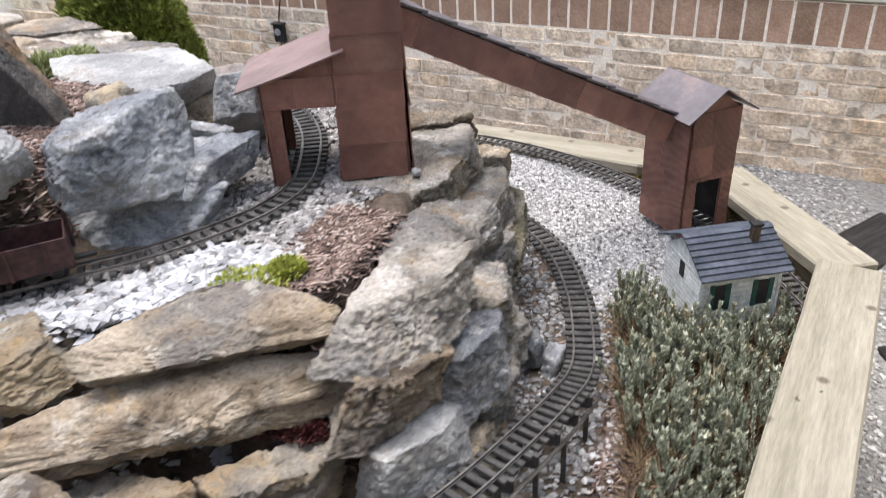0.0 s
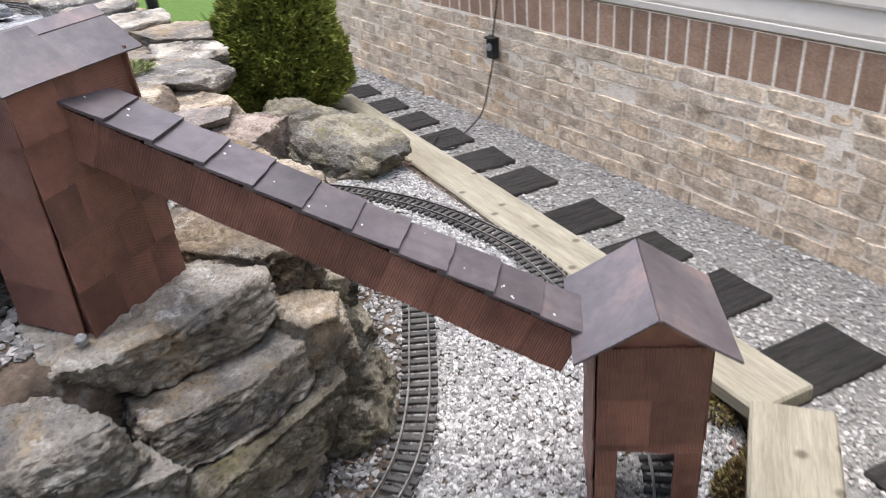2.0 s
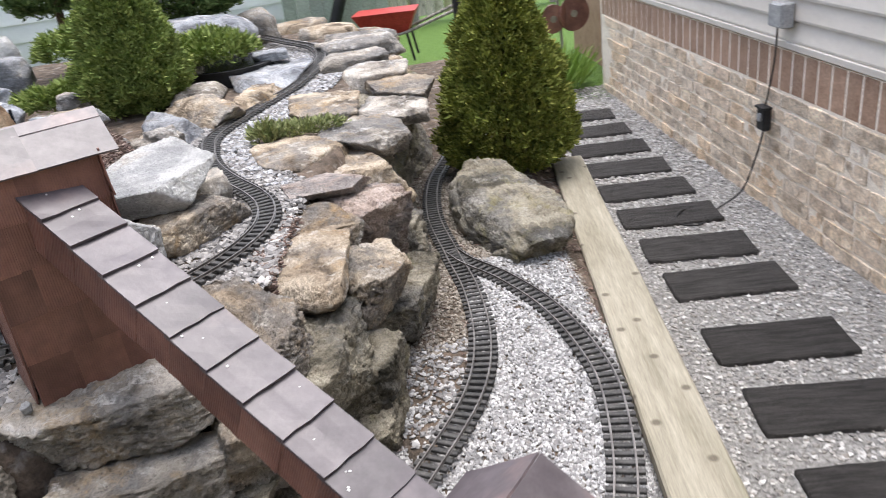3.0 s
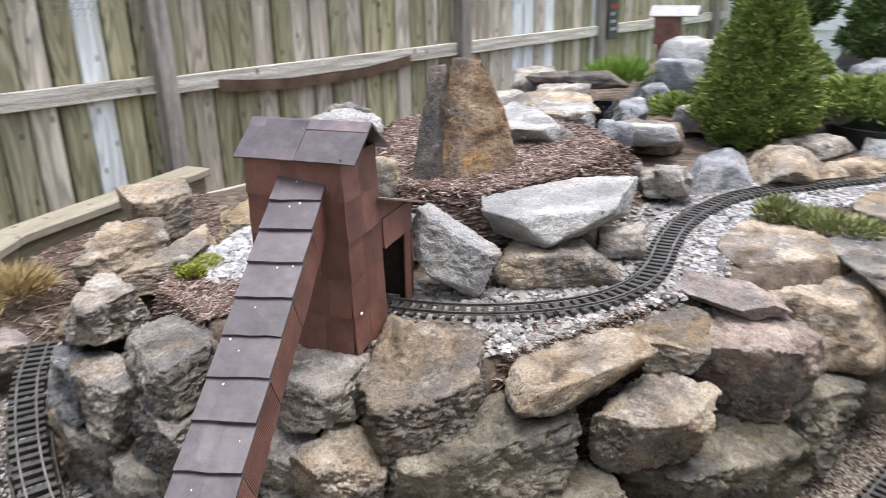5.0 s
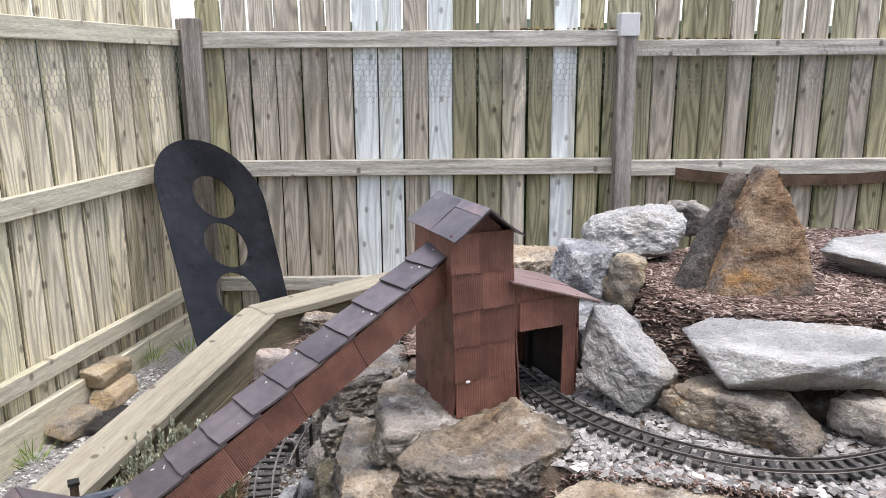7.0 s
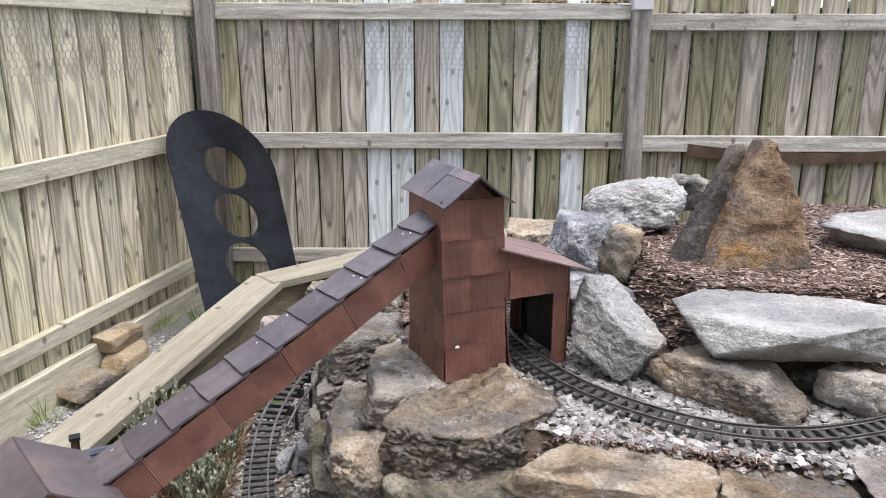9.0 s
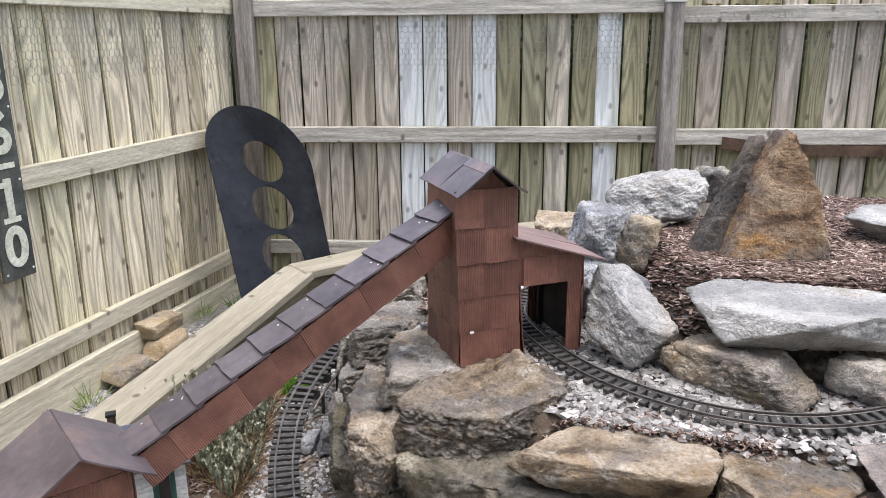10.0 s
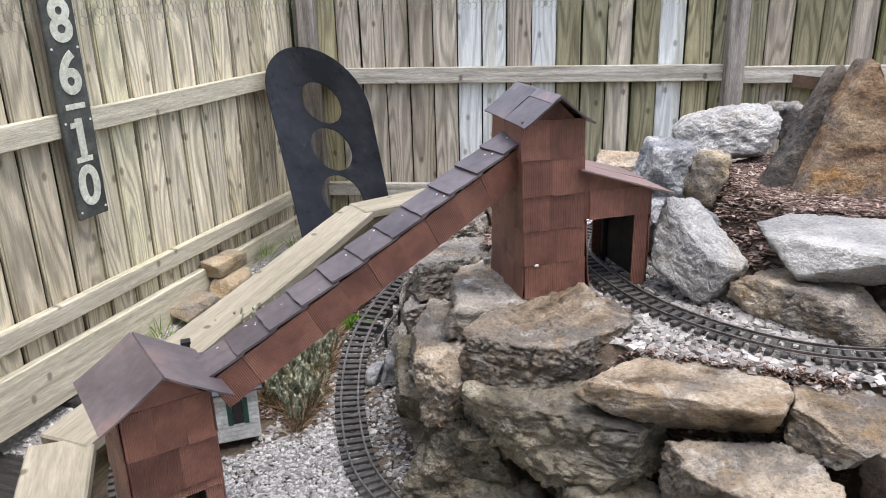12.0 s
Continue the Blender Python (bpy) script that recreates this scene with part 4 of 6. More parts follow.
# white slabs at the edge of the mulch
ledge([(0.585, -0.05), (0.595, 0.13), (0.72, 0.235), (0.92, 0.17), (1.12, -0.03), (0.92, -0.105), (0.65, -0.10)], 1.13, 1.222, "white", rough=0.5, soft=110, cuts=1, under=0.12, sub=6)
rock(0.428, 0.105, 1.152, 0.245, 0.15, 0.115, -58, "white", roll=34, rough=0.9, soft=40, cuts=2, sub=6, plan=[(-1, -0.6), (-0.7, -1), (0.7, -1), (1, -0.3), (0.9, 0.7), (0.3, 1), (-0.8, 0.8)])
ledge([(1.44, 0.88), (1.68, 0.95), (1.56, 0.57), (1.47, 0.46), (1.34, 0.45), (1.22, 0.62)], 1.19, 1.29, "white", rough=0.6, soft=60, sub=5)
ledge([(2.02, 1.23), (2.5, 1.28), (2.39, 0.98), (2.03, 0.68), (1.77, 0.72), (1.81, 0.97)], 1.08, 1.24, "tan", rough=0.8, sub=5, label="broad tan limestone boulder behind the bark mulch")
# tan blocks behind the loop
ledge([(-0.10, 1.30), (0.0, 1.22), (0.15, 1.18), (0.30, 1.52), (0.18, 1.66)], 0.72, 1.0, "tan", sub=6)
ledge([(0.28, 1.60), (0.48, 1.62), (0.54, 1.80), (0.32, 1.84)], 0.74, 1.02, "tan")
# the wall along the south side
ledge([(-0.135, -0.22), (-0.07, -0.07), (0.03, 0.0), (0.17, 0.01), (0.225, -0.06), (0.20, -0.20), (0.07, -0.29), (-0.03, -0.28)], 0.945, 1.062, "tan", rough=1.2, under=0.2, cuts=3)
ledge([(0.14, -0.34), (0.19, -0.265), (0.50, -0.28), (0.53, -0.36), (0.50, -0.42), (0.20, -0.40)], 0.93, 1.035, "tan", rough=0.5, soft=16, strata=0.6, cuts=1, under=0.4)
ledge([(0.51, -0.42), (0.58, -0.22), (0.80, -0.25), (0.79, -0.40), (0.60, -0.53)], 0.94, 1.02, "tan", rough=0.6, strata=0.6, soft=50)
ledge([(0.80, -0.35), (0.93, -0.34), (0.96, -0.50), (0.87, -0.60), (0.78, -0.54)], 1.015, 1.052, "pink", rough=0.5, soft=50, strata=0.5)
ledge([(0.62, -0.48), (0.77, -0.42), (0.93, -0.54), (0.86, -0.71), (0.72, -0.69)], 0.80, 1.015, "pink", rough=1.0, cuts=4, under=0.2)
ledge([(1.04, -0.42), (1.14, -0.28), (1.42, -0.24), (1.50, -0.50), (1.34, -0.63)], 0.965, 1.055, "tan", rough=0.6, soft=14, strata=0.4)
ledge([(0.93, -0.50), (1.10, -0.40), (1.36, -0.50), (1.33, -0.71), (1.05, -0.75)], 0.85, 1.0, "tan", rough=0.9, strata=1.3)
ledge([(1.05, -0.60), (1.42, -0.55), (1.50, -0.78), (1.20, -0.82)], 0.68, 0.86, "damp_shaded")
ledge([(1.57, -0.62), (1.65, -0.74), (1.53, -0.85), (1.31, -0.85), (1.23, -0.72), (1.40, -0.58)], 0.95, 1.045, "grey", rough=0.8, strata=1.6, under=0.2)
ledge([(2.06, -0.41), (2.19, -0.52), (2.0, -0.77), (1.66, -0.70), (1.76, -0.52)], 0.965, 1.065, "tan", rough=0.7, under=0.15, sub=5)
ledge([(1.70, -0.70), (2.0, -0.84), (1.84, -1.06), (1.60, -1.0), (1.62, -0.82)], 0.955, 1.035, "grey", rough=0.8, strata=1.5, under=0.25, sub=5)
ledge([(2.28, -0.85), (2.18, -1.02), (2.01, -1.13), (1.82, -1.04), (2.02, -0.86)], 0.98, 1.05, "tan", rough=0.7, strata=1.3, under=0.2, sub=5)
ledge([(2.46, -0.77), (2.65, -0.89), (2.47, -1.10), (2.24, -1.04), (2.27, -0.82)], 0.98, 1.075, "grey", rough=0.6, soft=16, sub=5)
ledge([(2.66, -0.90), (2.95, -0.95), (2.90, -1.22), (2.50, -1.12)], 0.93, 1.045, "tan", sub=4)
ledge([(1.28, -0.52), (1.36, -0.76), (1.66, -0.82), (1.75, -0.58)], 0.76, 0.955, "damp_shaded", sub=5, strata=1.4)
ledge([(1.22, -0.52), (1.24, -0.72), (1.62, -0.78), (1.75, -0.58)], 0.50, 0.775, "damp_shaded", sub=5)
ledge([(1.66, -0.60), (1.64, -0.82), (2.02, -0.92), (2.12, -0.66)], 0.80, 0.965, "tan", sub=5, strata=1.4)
ledge([(1.60, -0.58), (1.58, -0.78), (2.0, -0.88), (2.2, -0.66)], 0.50, 0.82, "damp_shaded", sub=5)
ledge([(2.05, -0.70), (1.95, -0.98), (2.40, -1.14), (2.66, -1.20), (2.70, -0.80)], 0.76, 0.985, "damp_shaded", sub=5, strata=1.4)
ledge([(2.0, -0.68), (1.93, -0.88), (2.30, -1.10), (2.66, -1.22), (2.75, -0.80)], 0.46, 0.80, "damp_shaded", sub=5)
# stones between the track and the pond
ledge([(2.67, -0.23), (3.07, -0.29), (2.94, -0.66), (2.58, -0.56), (2.50, -0.40)], 1.02, 1.10, "pale", rough=0.8, sub=5)
ledge([(2.33, 0.09), (2.40, -0.14), (1.99, -0.27), (1.86, -0.15)], 1.02, 1.115, "tan", rough=0.8, sub=5)
ledge([(2.21, -0.21), (2.49, -0.33), (2.42, -0.46), (2.24, -0.42), (2.07, -0.28)], 1.01, 1.09, "tan", rough=0.8, sub=5)
ledge([(1.90, 0.18), (2.28, 0.15), (1.88, -0.06), (1.62, 0.03)], 1.02, 1.12, "pale", rough=0.7, sub=5)
ledge([(2.45, 0.08), (2.70, 0.0), (2.72, -0.20), (2.44, -0.16)], 1.03, 1.10, "grey", rough=0.7, sub=5)
ledge([(-0.14, -0.24), (-0.06, -0.10), (0.22, -0.18), (0.32, -0.34), (0.22, -0.44), (-0.02, -0.37)], 0.80, 0.965, "damp_shaded", rough=1.1, cuts=4)
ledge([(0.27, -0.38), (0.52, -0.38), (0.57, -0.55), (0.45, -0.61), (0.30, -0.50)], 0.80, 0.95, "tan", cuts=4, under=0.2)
ledge([(0.08, -0.33), (0.20, -0.28), (0.35, -0.44), (0.29, -0.55), (0.10, -0.46)], 0.66, 0.815, "damp_shaded")
ledge([(0.40, -0.43), (0.58, -0.42), (0.78, -0.62), (0.72, -0.76), (0.42, -0.61)], 0.64, 0.82, "damp_shaded", cuts=3)
ledge([(0.76, -0.55), (1.0, -0.52), (1.10, -0.72), (0.90, -0.78), (0.78, -0.72)], 0.66, 0.84, "damp_shaded", cuts=3)
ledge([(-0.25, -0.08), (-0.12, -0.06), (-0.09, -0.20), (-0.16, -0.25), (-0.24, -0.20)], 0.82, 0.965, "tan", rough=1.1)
ledge([(-0.21, -0.12), (-0.02, -0.18), (-0.03, -0.31), (-0.16, -0.30), (-0.22, -0.22)], 0.71, 0.835, "damp_shaded", sub=6)
ledge([(-0.26, -0.08), (0.06, -0.25), (0.06, -0.40), (-0.10, -0.36), (-0.27, -0.22)], 0.60, 0.735, "damp_shaded")
ledge([(-0.02, -0.30), (0.20, -0.40), (0.24, -0.52), (0.02, -0.44)], 0.60, 0.70, "damp_shaded")
ledge([(0.90, -1.05), (0.90, -1.25), (1.22, -1.40), (1.72, -1.36), (1.80, -1.15), (1.60, -1.03), (1.15, -0.99)], 0.40, 0.72, "damp_shaded", label="broad weathered limestone boulder lying beside the track", sub=6, rough=1.2, cuts=3)


rock(-0.47, 0.335, 0.64, 0.10, 0.045, 0.05, 80, "pale", label="small pale stone set beside the track")


# ---- rusted mine buildings ----
def panel(parent, origin, ex, ez, w, h, material, rng, thick=0.003, lift=0.0, name="panel"):
    """A rusted sheet: own x across, own z up, laid on a face by its two directions."""
    ex, ez = Vector(ex).normalized(), Vector(ez)
    ez = (ez - ex * ez.dot(ex)).normalized()
    ey = ez.cross(ex)
    m = Matrix((ex, ey, ez)).transposed().to_4x4()
    m.translation = Vector(origin) - ey * lift
    bm = boxed(0, w, -thick, 0, 0, h)
    bmesh.ops.subdivide_edges(bm, edges=bm.edges[:], cuts=3, use_grid_fill=True)
    a = rng.uniform(-1, 1)
    for v in bm.verts:
        v.co.z += 0.0035 * noise.noise(Vector((v.co.x * 30, a * 9, 0))) if v.co.z < h * 0.1 else 0
        v.co.y -= 0.004 * (1 - v.co.z / h) ** 3 * (0.5 + 0.5 * a) + 0.0015 * noise.noise(v.co * 25 + Vector((a * 50, 0, 0)))
    ob = part(name, bm, material, parent)
    ob.matrix_local = m
    return ob


def clad(parent, corner, across, up, width, height, cols, rows, rng, material, top=None, hole=None):
    """Covers a face with overlapping sheets, the upper over the lower. top(s): the face's height at s along it. hole: (s0, s1, z) left open from the foot."""
    across, up = Vector(across).normalized(), Vector(up).normalized()
    dz = height / rows
    for r in range(rows):
        n = cols + (r % 2 if cols > 1 and rng.random() < 0.6 else 0)
        cuts = sorted([0, width] + [width * (i + rng.uniform(-0.18, 0.18)) / n for i in range(1, n)])
        for a, b in zip(cuts, cuts[1:]):
            z0, z1 = r * dz, (r + 1) * dz + 0.006
            if top:
                z1 = min(z1, max(0.0, top((a + b) / 2)))
            spans = [(a, b)]
            if hole and z0 < hole[2] - 0.01:
                if z1 > hole[2] + 0.02:
                    panel(parent, Vector(corner) + across * a + up * hole[2], across, up, b - a, z1 - hole[2], material, rng, lift=0.0015 * (r % 2))
                    z1 = hole[2]
                spans = [(a, min(b, hole[0])), (max(a, hole[1]), b)]
            for s0, s1 in spans:
                if s1 - s0 > 0.012 and z1 - z0 > 0.012:
                    panel(parent, Vector(corner) + across * s0 + up * z0, across, up, s1 - s0, z1 - z0, material, rng, lift=0.0012 + 0.0016 * r / rows)


def solid(bm, low, high):
    """A closed body between two loops of corners."""
    a, b = [bm.verts.new(p) for p in low], [bm.verts.new(p) for p in high]
    k = len(a)
    bm.faces.new(a)
    bm.faces.new(b)
    for i in range(k):
        bm.faces.new((a[i], a[(i + 1) % k], b[(i + 1) % k], b[i]))
    bmesh.ops.recalc_face_normals(bm, faces=bm.faces[:])
    return bm


# the tower: own x from the chute's face to the annex, own y along that face
TOWER = Matrix.Translation((0, 0, 1.05)) @ Matrix.Rotation(radians(23.2), 4, "Z")
tower = thing("mine_tower", TOWER, "rusty corrugated iron model mine tower with a lean-to", "model building")
rng = random.Random(11)
TW, TV, TH = 0.172, 0.232, 0.432          # foot across, foot along, height of the eaves
UX0, UX1, UY0, UY1 = 0.006, 0.137, 0.004, 0.226   # the walls at the eaves
low = [(0.004, 0.004, 0), (TW - 0.004, 0.004, 0), (TW - 0.004, TV - 0.004, 0), (0.004, TV - 0.004, 0)]
high = [(UX0 + 0.004, UY0 + 0.004, TH), (UX1 - 0.004, UY0 + 0.004, TH), (UX1 - 0.004, UY1 - 0.004, TH), (UX0 + 0.004, UY1 - 0.004, TH)]
part("core", solid(bmesh.new(), low, high), M["rusty"], tower)
mid = (UX0 + UX1) / 2
for y in (UY0 + 0.003, UY1 - 0.006):
    part("gable", prism(bmesh.new(), [(UX0 + 0.004, TH - 0.002), (UX1 - 0.004, TH - 0.002), (mid, TH + 0.058)], y, y + 0.003), M["rusty"], tower)
clad(tower, (0, TV, 0), (0, -1, 0), (UX0, 0, TH), TV, TH, 3, 5, rng, M["rusty"])
clad(tower, (0, 0, 0), (1, 0, 0), ((UX1 - TW + UX0) / 2, UY0, TH), TW - 0.012, TH, 2, 5, rng, M["rusty"])
clad(tower, (TW, TV, 0), (-1, 0, 0), ((UX1 - TW + UX0) / 2, UY1 - TV, TH), TW - 0.012, TH, 1, 5, rng, M["rusty"])
clad(tower, (TW, 0, 0), (0, 1, 0), (UX1 - TW, 0, TH), TV, TH, 2, 5, rng, M["rusty"])
slope = math.hypot(0.078, 0.062)
for side in (0, 1):
    for k in range(2):
        y0 = -0.034 + 0.14 * k
        ex = (0, 1, 0) if side else (0, -1, 0)
        org = (mid + (0.084 if side else -0.084), y0 + (0 if side else 0.1415), TH - 0.008 + 0.002 * k)
        panel(tower, org, ex, (-0.078 if side else 0.078, 0, 0.062), 0.1415, slope + 0.006, M["rusty_roof"], rng, 0.004, name="roof_sheet")
part("ridge_cap", prism(bmesh.new(), [(mid - 0.02, TH + 0.044), (mid, TH + 0.060), (mid + 0.02, TH + 0.044), (mid + 0.021, TH + 0.049), (mid, TH + 0.0655), (mid - 0.021, TH + 0.049)], -0.034, 0.248), M["rusty_roof"], tower)
# the lean-to over the track
AX, AZ0, AZ1 = 0.332, 0.245, 0.318
for y, flip in ((0.002, False), (TV - 0.006, True)):
    part("lean_to_wall", prism(bmesh.new(), [(0.15, 0.187), (AX, 0.187), (AX, AZ0 + 0.005), (0.145, AZ1 - 0.006)], y, y + 0.004), M["rusty"], tower)
    part("lean_to_leg", boxed(AX - 0.038, AX, y, y + 0.004, -0.005, 0.188), M["rusty"], tower)
    clad(tower, (0.168, y, 0.186) if not flip else (AX, y + 0.004, 0.186), (1, 0, 0) if not flip else (-1, 0, 0), (0, 0, 1), AX - 0.168, 0.066, 2, 1, rng, M["rusty"])
# near-black sheet and posts: the lean-to's inner shade put into their colour
part("lean_to_back", boxed(AX - 0.004, AX - 0.001, 0.006, TV - 0.006, 0.0, AZ0), M["dark_inside"], tower, "near-black sheet coloured as the shade inside")
clad(tower, (AX, 0.0, 0), (0, 1, 0), (0, 0, 1), TV, AZ0, 3, 3, rng, M["rusty"])
for y in (0.018, TV - 0.03):
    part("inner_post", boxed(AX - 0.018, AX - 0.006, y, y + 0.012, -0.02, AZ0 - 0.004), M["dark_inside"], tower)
for k in range(2):
    panel(tower, (0.385, -0.024 + 0.14 * k, AZ0 - 0.010), (0, 1, 0), (-0.245, 0, 0.078), 0.142, 0.262, M["rusty_lean"], rng, 0.004, name="lean_to_roof")

# the lower shed over the siding
SHED = Matrix.Translation((-0.742, -0.462, 0.645)) @ Matrix.Rotation(radians(-48), 4, "Z")
shed = thing("mine_shed", SHED, "rusty corrugated iron model shed astride a track", "model building")
SL, SW, SH = 0.095, 0.087, 0.385
for y in (-SW, SW - 0.004):
    part("side_wall", boxed(-SL, SL, y, y + 0.004, 0, SH), M["rusty"], shed)
    clad(shed, (-SL, y, 0) if y < 0 else (SL, y + 0.004, 0), (1, 0, 0) if y < 0 else (-1, 0, 0), (0, 0, 1), 2 * SL, SH, 2, 4, rng, M["rusty"])
    # near-black sheet inside the wall stands in for the shed's inner shade
    part("inner_lining", boxed(-SL + 0.006, SL - 0.006, y + (0.0055 if y < 0 else -0.0035), y + (0.0075 if y < 0 else -0.0015), 0, SH - 0.01), M["dark_inside"], shed, "near-black sheet coloured as the shade inside")
HS = (0.042, 0.138, 0.175)
for x, flip in ((-SL, True), (SL, False)):
    t = -0.003 if flip else 0.0
    pts = [(-SW + 0.004, 0), (-SW + HS[0], 0), (-SW + HS[0], HS[2]), (-SW + HS[1], HS[2]), (-SW + HS[1], 0), (SW - 0.004, 0), (SW - 0.004, SH), (0, SH + 0.066), (-SW + 0.004, SH)]
    part("gable_wall", prism(bmesh.new(), pts, 0, 0.003, Matrix.Translation((x + t, 0, 0)) @ Matrix.Rotation(radians(90), 4, "Z") @ Matrix.Diagonal((1, -1, 1, 1))), M["rusty"], shed)
    org, ex = ((x - 0.003, SW, 0), (0, -1, 0)) if flip else ((x, -SW, 0), (0, 1, 0))
    hole = (2 * SW - HS[1], 2 * SW - HS[0], HS[2]) if flip else HS
    clad(shed, org, ex, (0, 0, 1), 2 * SW, SH, 2, 4, rng, M["rusty"], hole=hole)
for side in (-1, 1):
    sl = math.hypot(0.122, 0.078)
    org = (-0.126 if side < 0 else 0.127, side * 0.124, SH - 0.012)
    panel(shed, org, (1 if side < 0 else -1, 0, 0), (0, -side * 0.122, 0.081), 0.253, sl + 0.004, M["rusty_roof"], rng, 0.004, name="roof_sheet")

# the covered chute between them
A0, A1 = Vector((-0.667, -0.388, 1.0236)), Vector((-0.016, 0.106, 1.440))
run = A1 - A0
ex = run.normalized()
ey = Vector((-ex.y, ex.x, 0)).normalized()
ez = ex.cross(ey)
cm = Matrix((ex, ey, ez)).transposed().to_4x4()
cm.translation = A0
chute = thing("mine_chute", cm, "rusty covered coal chute sloping from tower to shed", "model chute")
CL, CW, CH = run.length, 0.047, 0.078
part("body", boxed(0, CL, -CW + 0.003, CW - 0.003, -CH, -0.004), M["rusty"], chute)
step = CL / 11
for k in range(11):
    for side in (-1, 1):
        org = (k * step if side < 0 else (k + 1) * step, side * (CW - 0.002), -CH - 0.002)
        panel(chute, org, (1 if side < 0 else -1, 0, 0), (0, 0, 1), step + 0.003, CH, M["rusty"], rng, 0.003, lift=0.001 * (k % 2), name="side_sheet")
    w = 2 * CW + 0.012
    panel(chute, (k * step - 0.006, w / 2, 0.004), (0, -1, 0), (1, 0, -0.045), w, step + 0.014, M["rusty_roof"], rng, 0.0055, lift=0.002, name="roof_sheet")


# ---- model railway track ----
def smooth_line(pts, step):
    """A rounded line through the points, cut into even steps."""
    p = [Vector(q) for q in pts]
    p = [2 * p[0] - p[1]] + p + [2 * p[-1] - p[-2]]
    fine = []
    for a, b, c, d in zip(p, p[1:], p[2:], p[3:]):
        for i in range(24):
            t = i / 24
            fine.append(0.5 * (2 * b + (c - a) * t + (2 * a - 5 * b + 4 * c - d) * t * t + (3 * b - a - 3 * c + d) * t ** 3))
    fine.append(p[-2])
    out, left = [fine[0]], step
    for a, b in zip(fine, fine[1:]):
        seg = (b - a).length
        pos = 0.0
        while seg - pos >= left:
            pos += left
            out.append(a.lerp(b, pos / seg))
            left = step
        left -= seg - pos
    return out


TIE = bpy.data.meshes.new("tie")
bm = boxed(-0.043, 0.043, -0.0072, 0.0072, 0, 0.009, bevel=0.0015)
bm.to_mesh(TIE)
bm.free()
TIE.materials.append(M["tie"])


def track(pts, label):
    line = smooth_line(pts, 0.029)
    ob = thing("model_track", Matrix.Translation(line[0]), label, "model track", "garden railway")
    turns = []
    for i, p in enumerate(line):
        d = (line[min(i + 1, len(line) - 1)] - line[max(i - 1, 0)]).normalized()
        s = Vector((d.y, -d.x, 0)).normalized()
        turns.append((p - line[0], d, s, d.cross(s) * -1))
        t = new("tie", TIE)
        t.parent = ob
        m = Matrix((s, d, s.cross(d))).transposed().to_4x4()
        m.translation = p - line[0]
        t.matrix_local = m
    prof = [(-0.0028, 0.008), (-0.0028, 0.0095), (-0.0009, 0.0105), (-0.0009, 0.0135), (-0.002, 0.0145), (-0.002, 0.0165),
            (0.002, 0.0165), (0.002, 0.0145), (0.0009, 0.0135), (0.0009, 0.0105), (0.0028, 0.0095), (0.0028, 0.008)]
    for off in (-0.0245, 0.0245):
        bm = bmesh.new()
        rings = [[bm.verts.new(p + s * (off + a) + Vector((0, 0, z))) for a, z in prof] for p, d, s, u in turns]
        for q, r in zip(rings, rings[1:]):
            for i in range(len(prof)):
                j = (i + 1) % len(prof)
                bm.faces.new((q[i], q[j], r[j], r[i]))
        bm.faces.new(rings[0])
        bm.faces.new(rings[-1])
        bmesh.ops.recalc_face_normals(bm, faces=bm.faces[:])
        part("rail", bm, M["rail"], ob, "dull metal rail")
    return line


LOW = 0.635
main_line = track([(-0.30, 1.12, 0.80), (-0.40, 0.94, 0.785), (-0.478, 0.74, 0.757), (-0.525, 0.58, 0.725), (-0.546, 0.45, 0.69), (-0.535, 0.30, 0.662), (-0.487, 0.08, 0.65), (-0.405, -0.14, LOW), (-0.29, -0.30, LOW), (-0.12, -0.46, LOW), (0.14, -0.67, 0.628),
                   (0.40, -0.785, 0.62), (0.72, -0.855, 0.61), (1.05, -0.885, 0.60), (1.5, -0.935, 0.585), (1.95, -1.06, 0.565), (2.35, -1.25, 0.55), (2.75, -1.42, 0.54), (3.2, -1.58, 0.53)],
                  "black model track curving below the rock wall on gravel")
siding_line = track([(-1.09, -0.02, LOW), (-0.965, -0.28, LOW), (-0.84, -0.43, LOW), (-0.70, -0.59, LOW), (-0.36, -0.84, LOW), (-0.02, -0.99, 0.63), (0.22, -1.035, 0.625), (0.50, -1.035, 0.62), (0.76, -0.985, 0.612), (0.95, -0.915, 0.606), (1.08, -0.889, 0.601)],
                    "black model siding track running through the rusty shed")
UP = 1.048
upper_line = track([(1.75, 1.44, UP), (1.35, 1.42, UP), (0.97, 1.24, UP), (0.68, 1.04, UP), (0.45, 0.835, UP), (0.335, 0.735, UP), (0.25, 0.63, UP), (0.175, 0.50, UP), (0.15, 0.36, UP), (0.185, 0.22, UP), (0.275, 0.02, UP), (0.40, -0.13, UP), (0.56, -0.235, UP), (0.72, -0.265, UP), (0.87, -0.24, UP),
                    (1.08, -0.165, UP), (1.27, -0.115, UP), (1.49, -0.10, UP), (1.72, -0.13, UP), (2.06, -0.31, UP), (2.46, -0.55, 1.05), (2.95, -0.73, 1.06), (3.35, -0.76, 1.07), (3.75, -0.62, 1.08), (4.45, -0.35, 1.10)],
                   "black model track winding over the raised rock bed")
rear_line = track([(1.88, 0.62, 1.10), (2.15, 0.76, 1.115), (2.7, 0.94, 1.13), (3.3, 1.16, 1.15), (4.1, 1.45, 1.17), (4.6, 1.62, 1.18)], "black model track climbing towards the back fence")


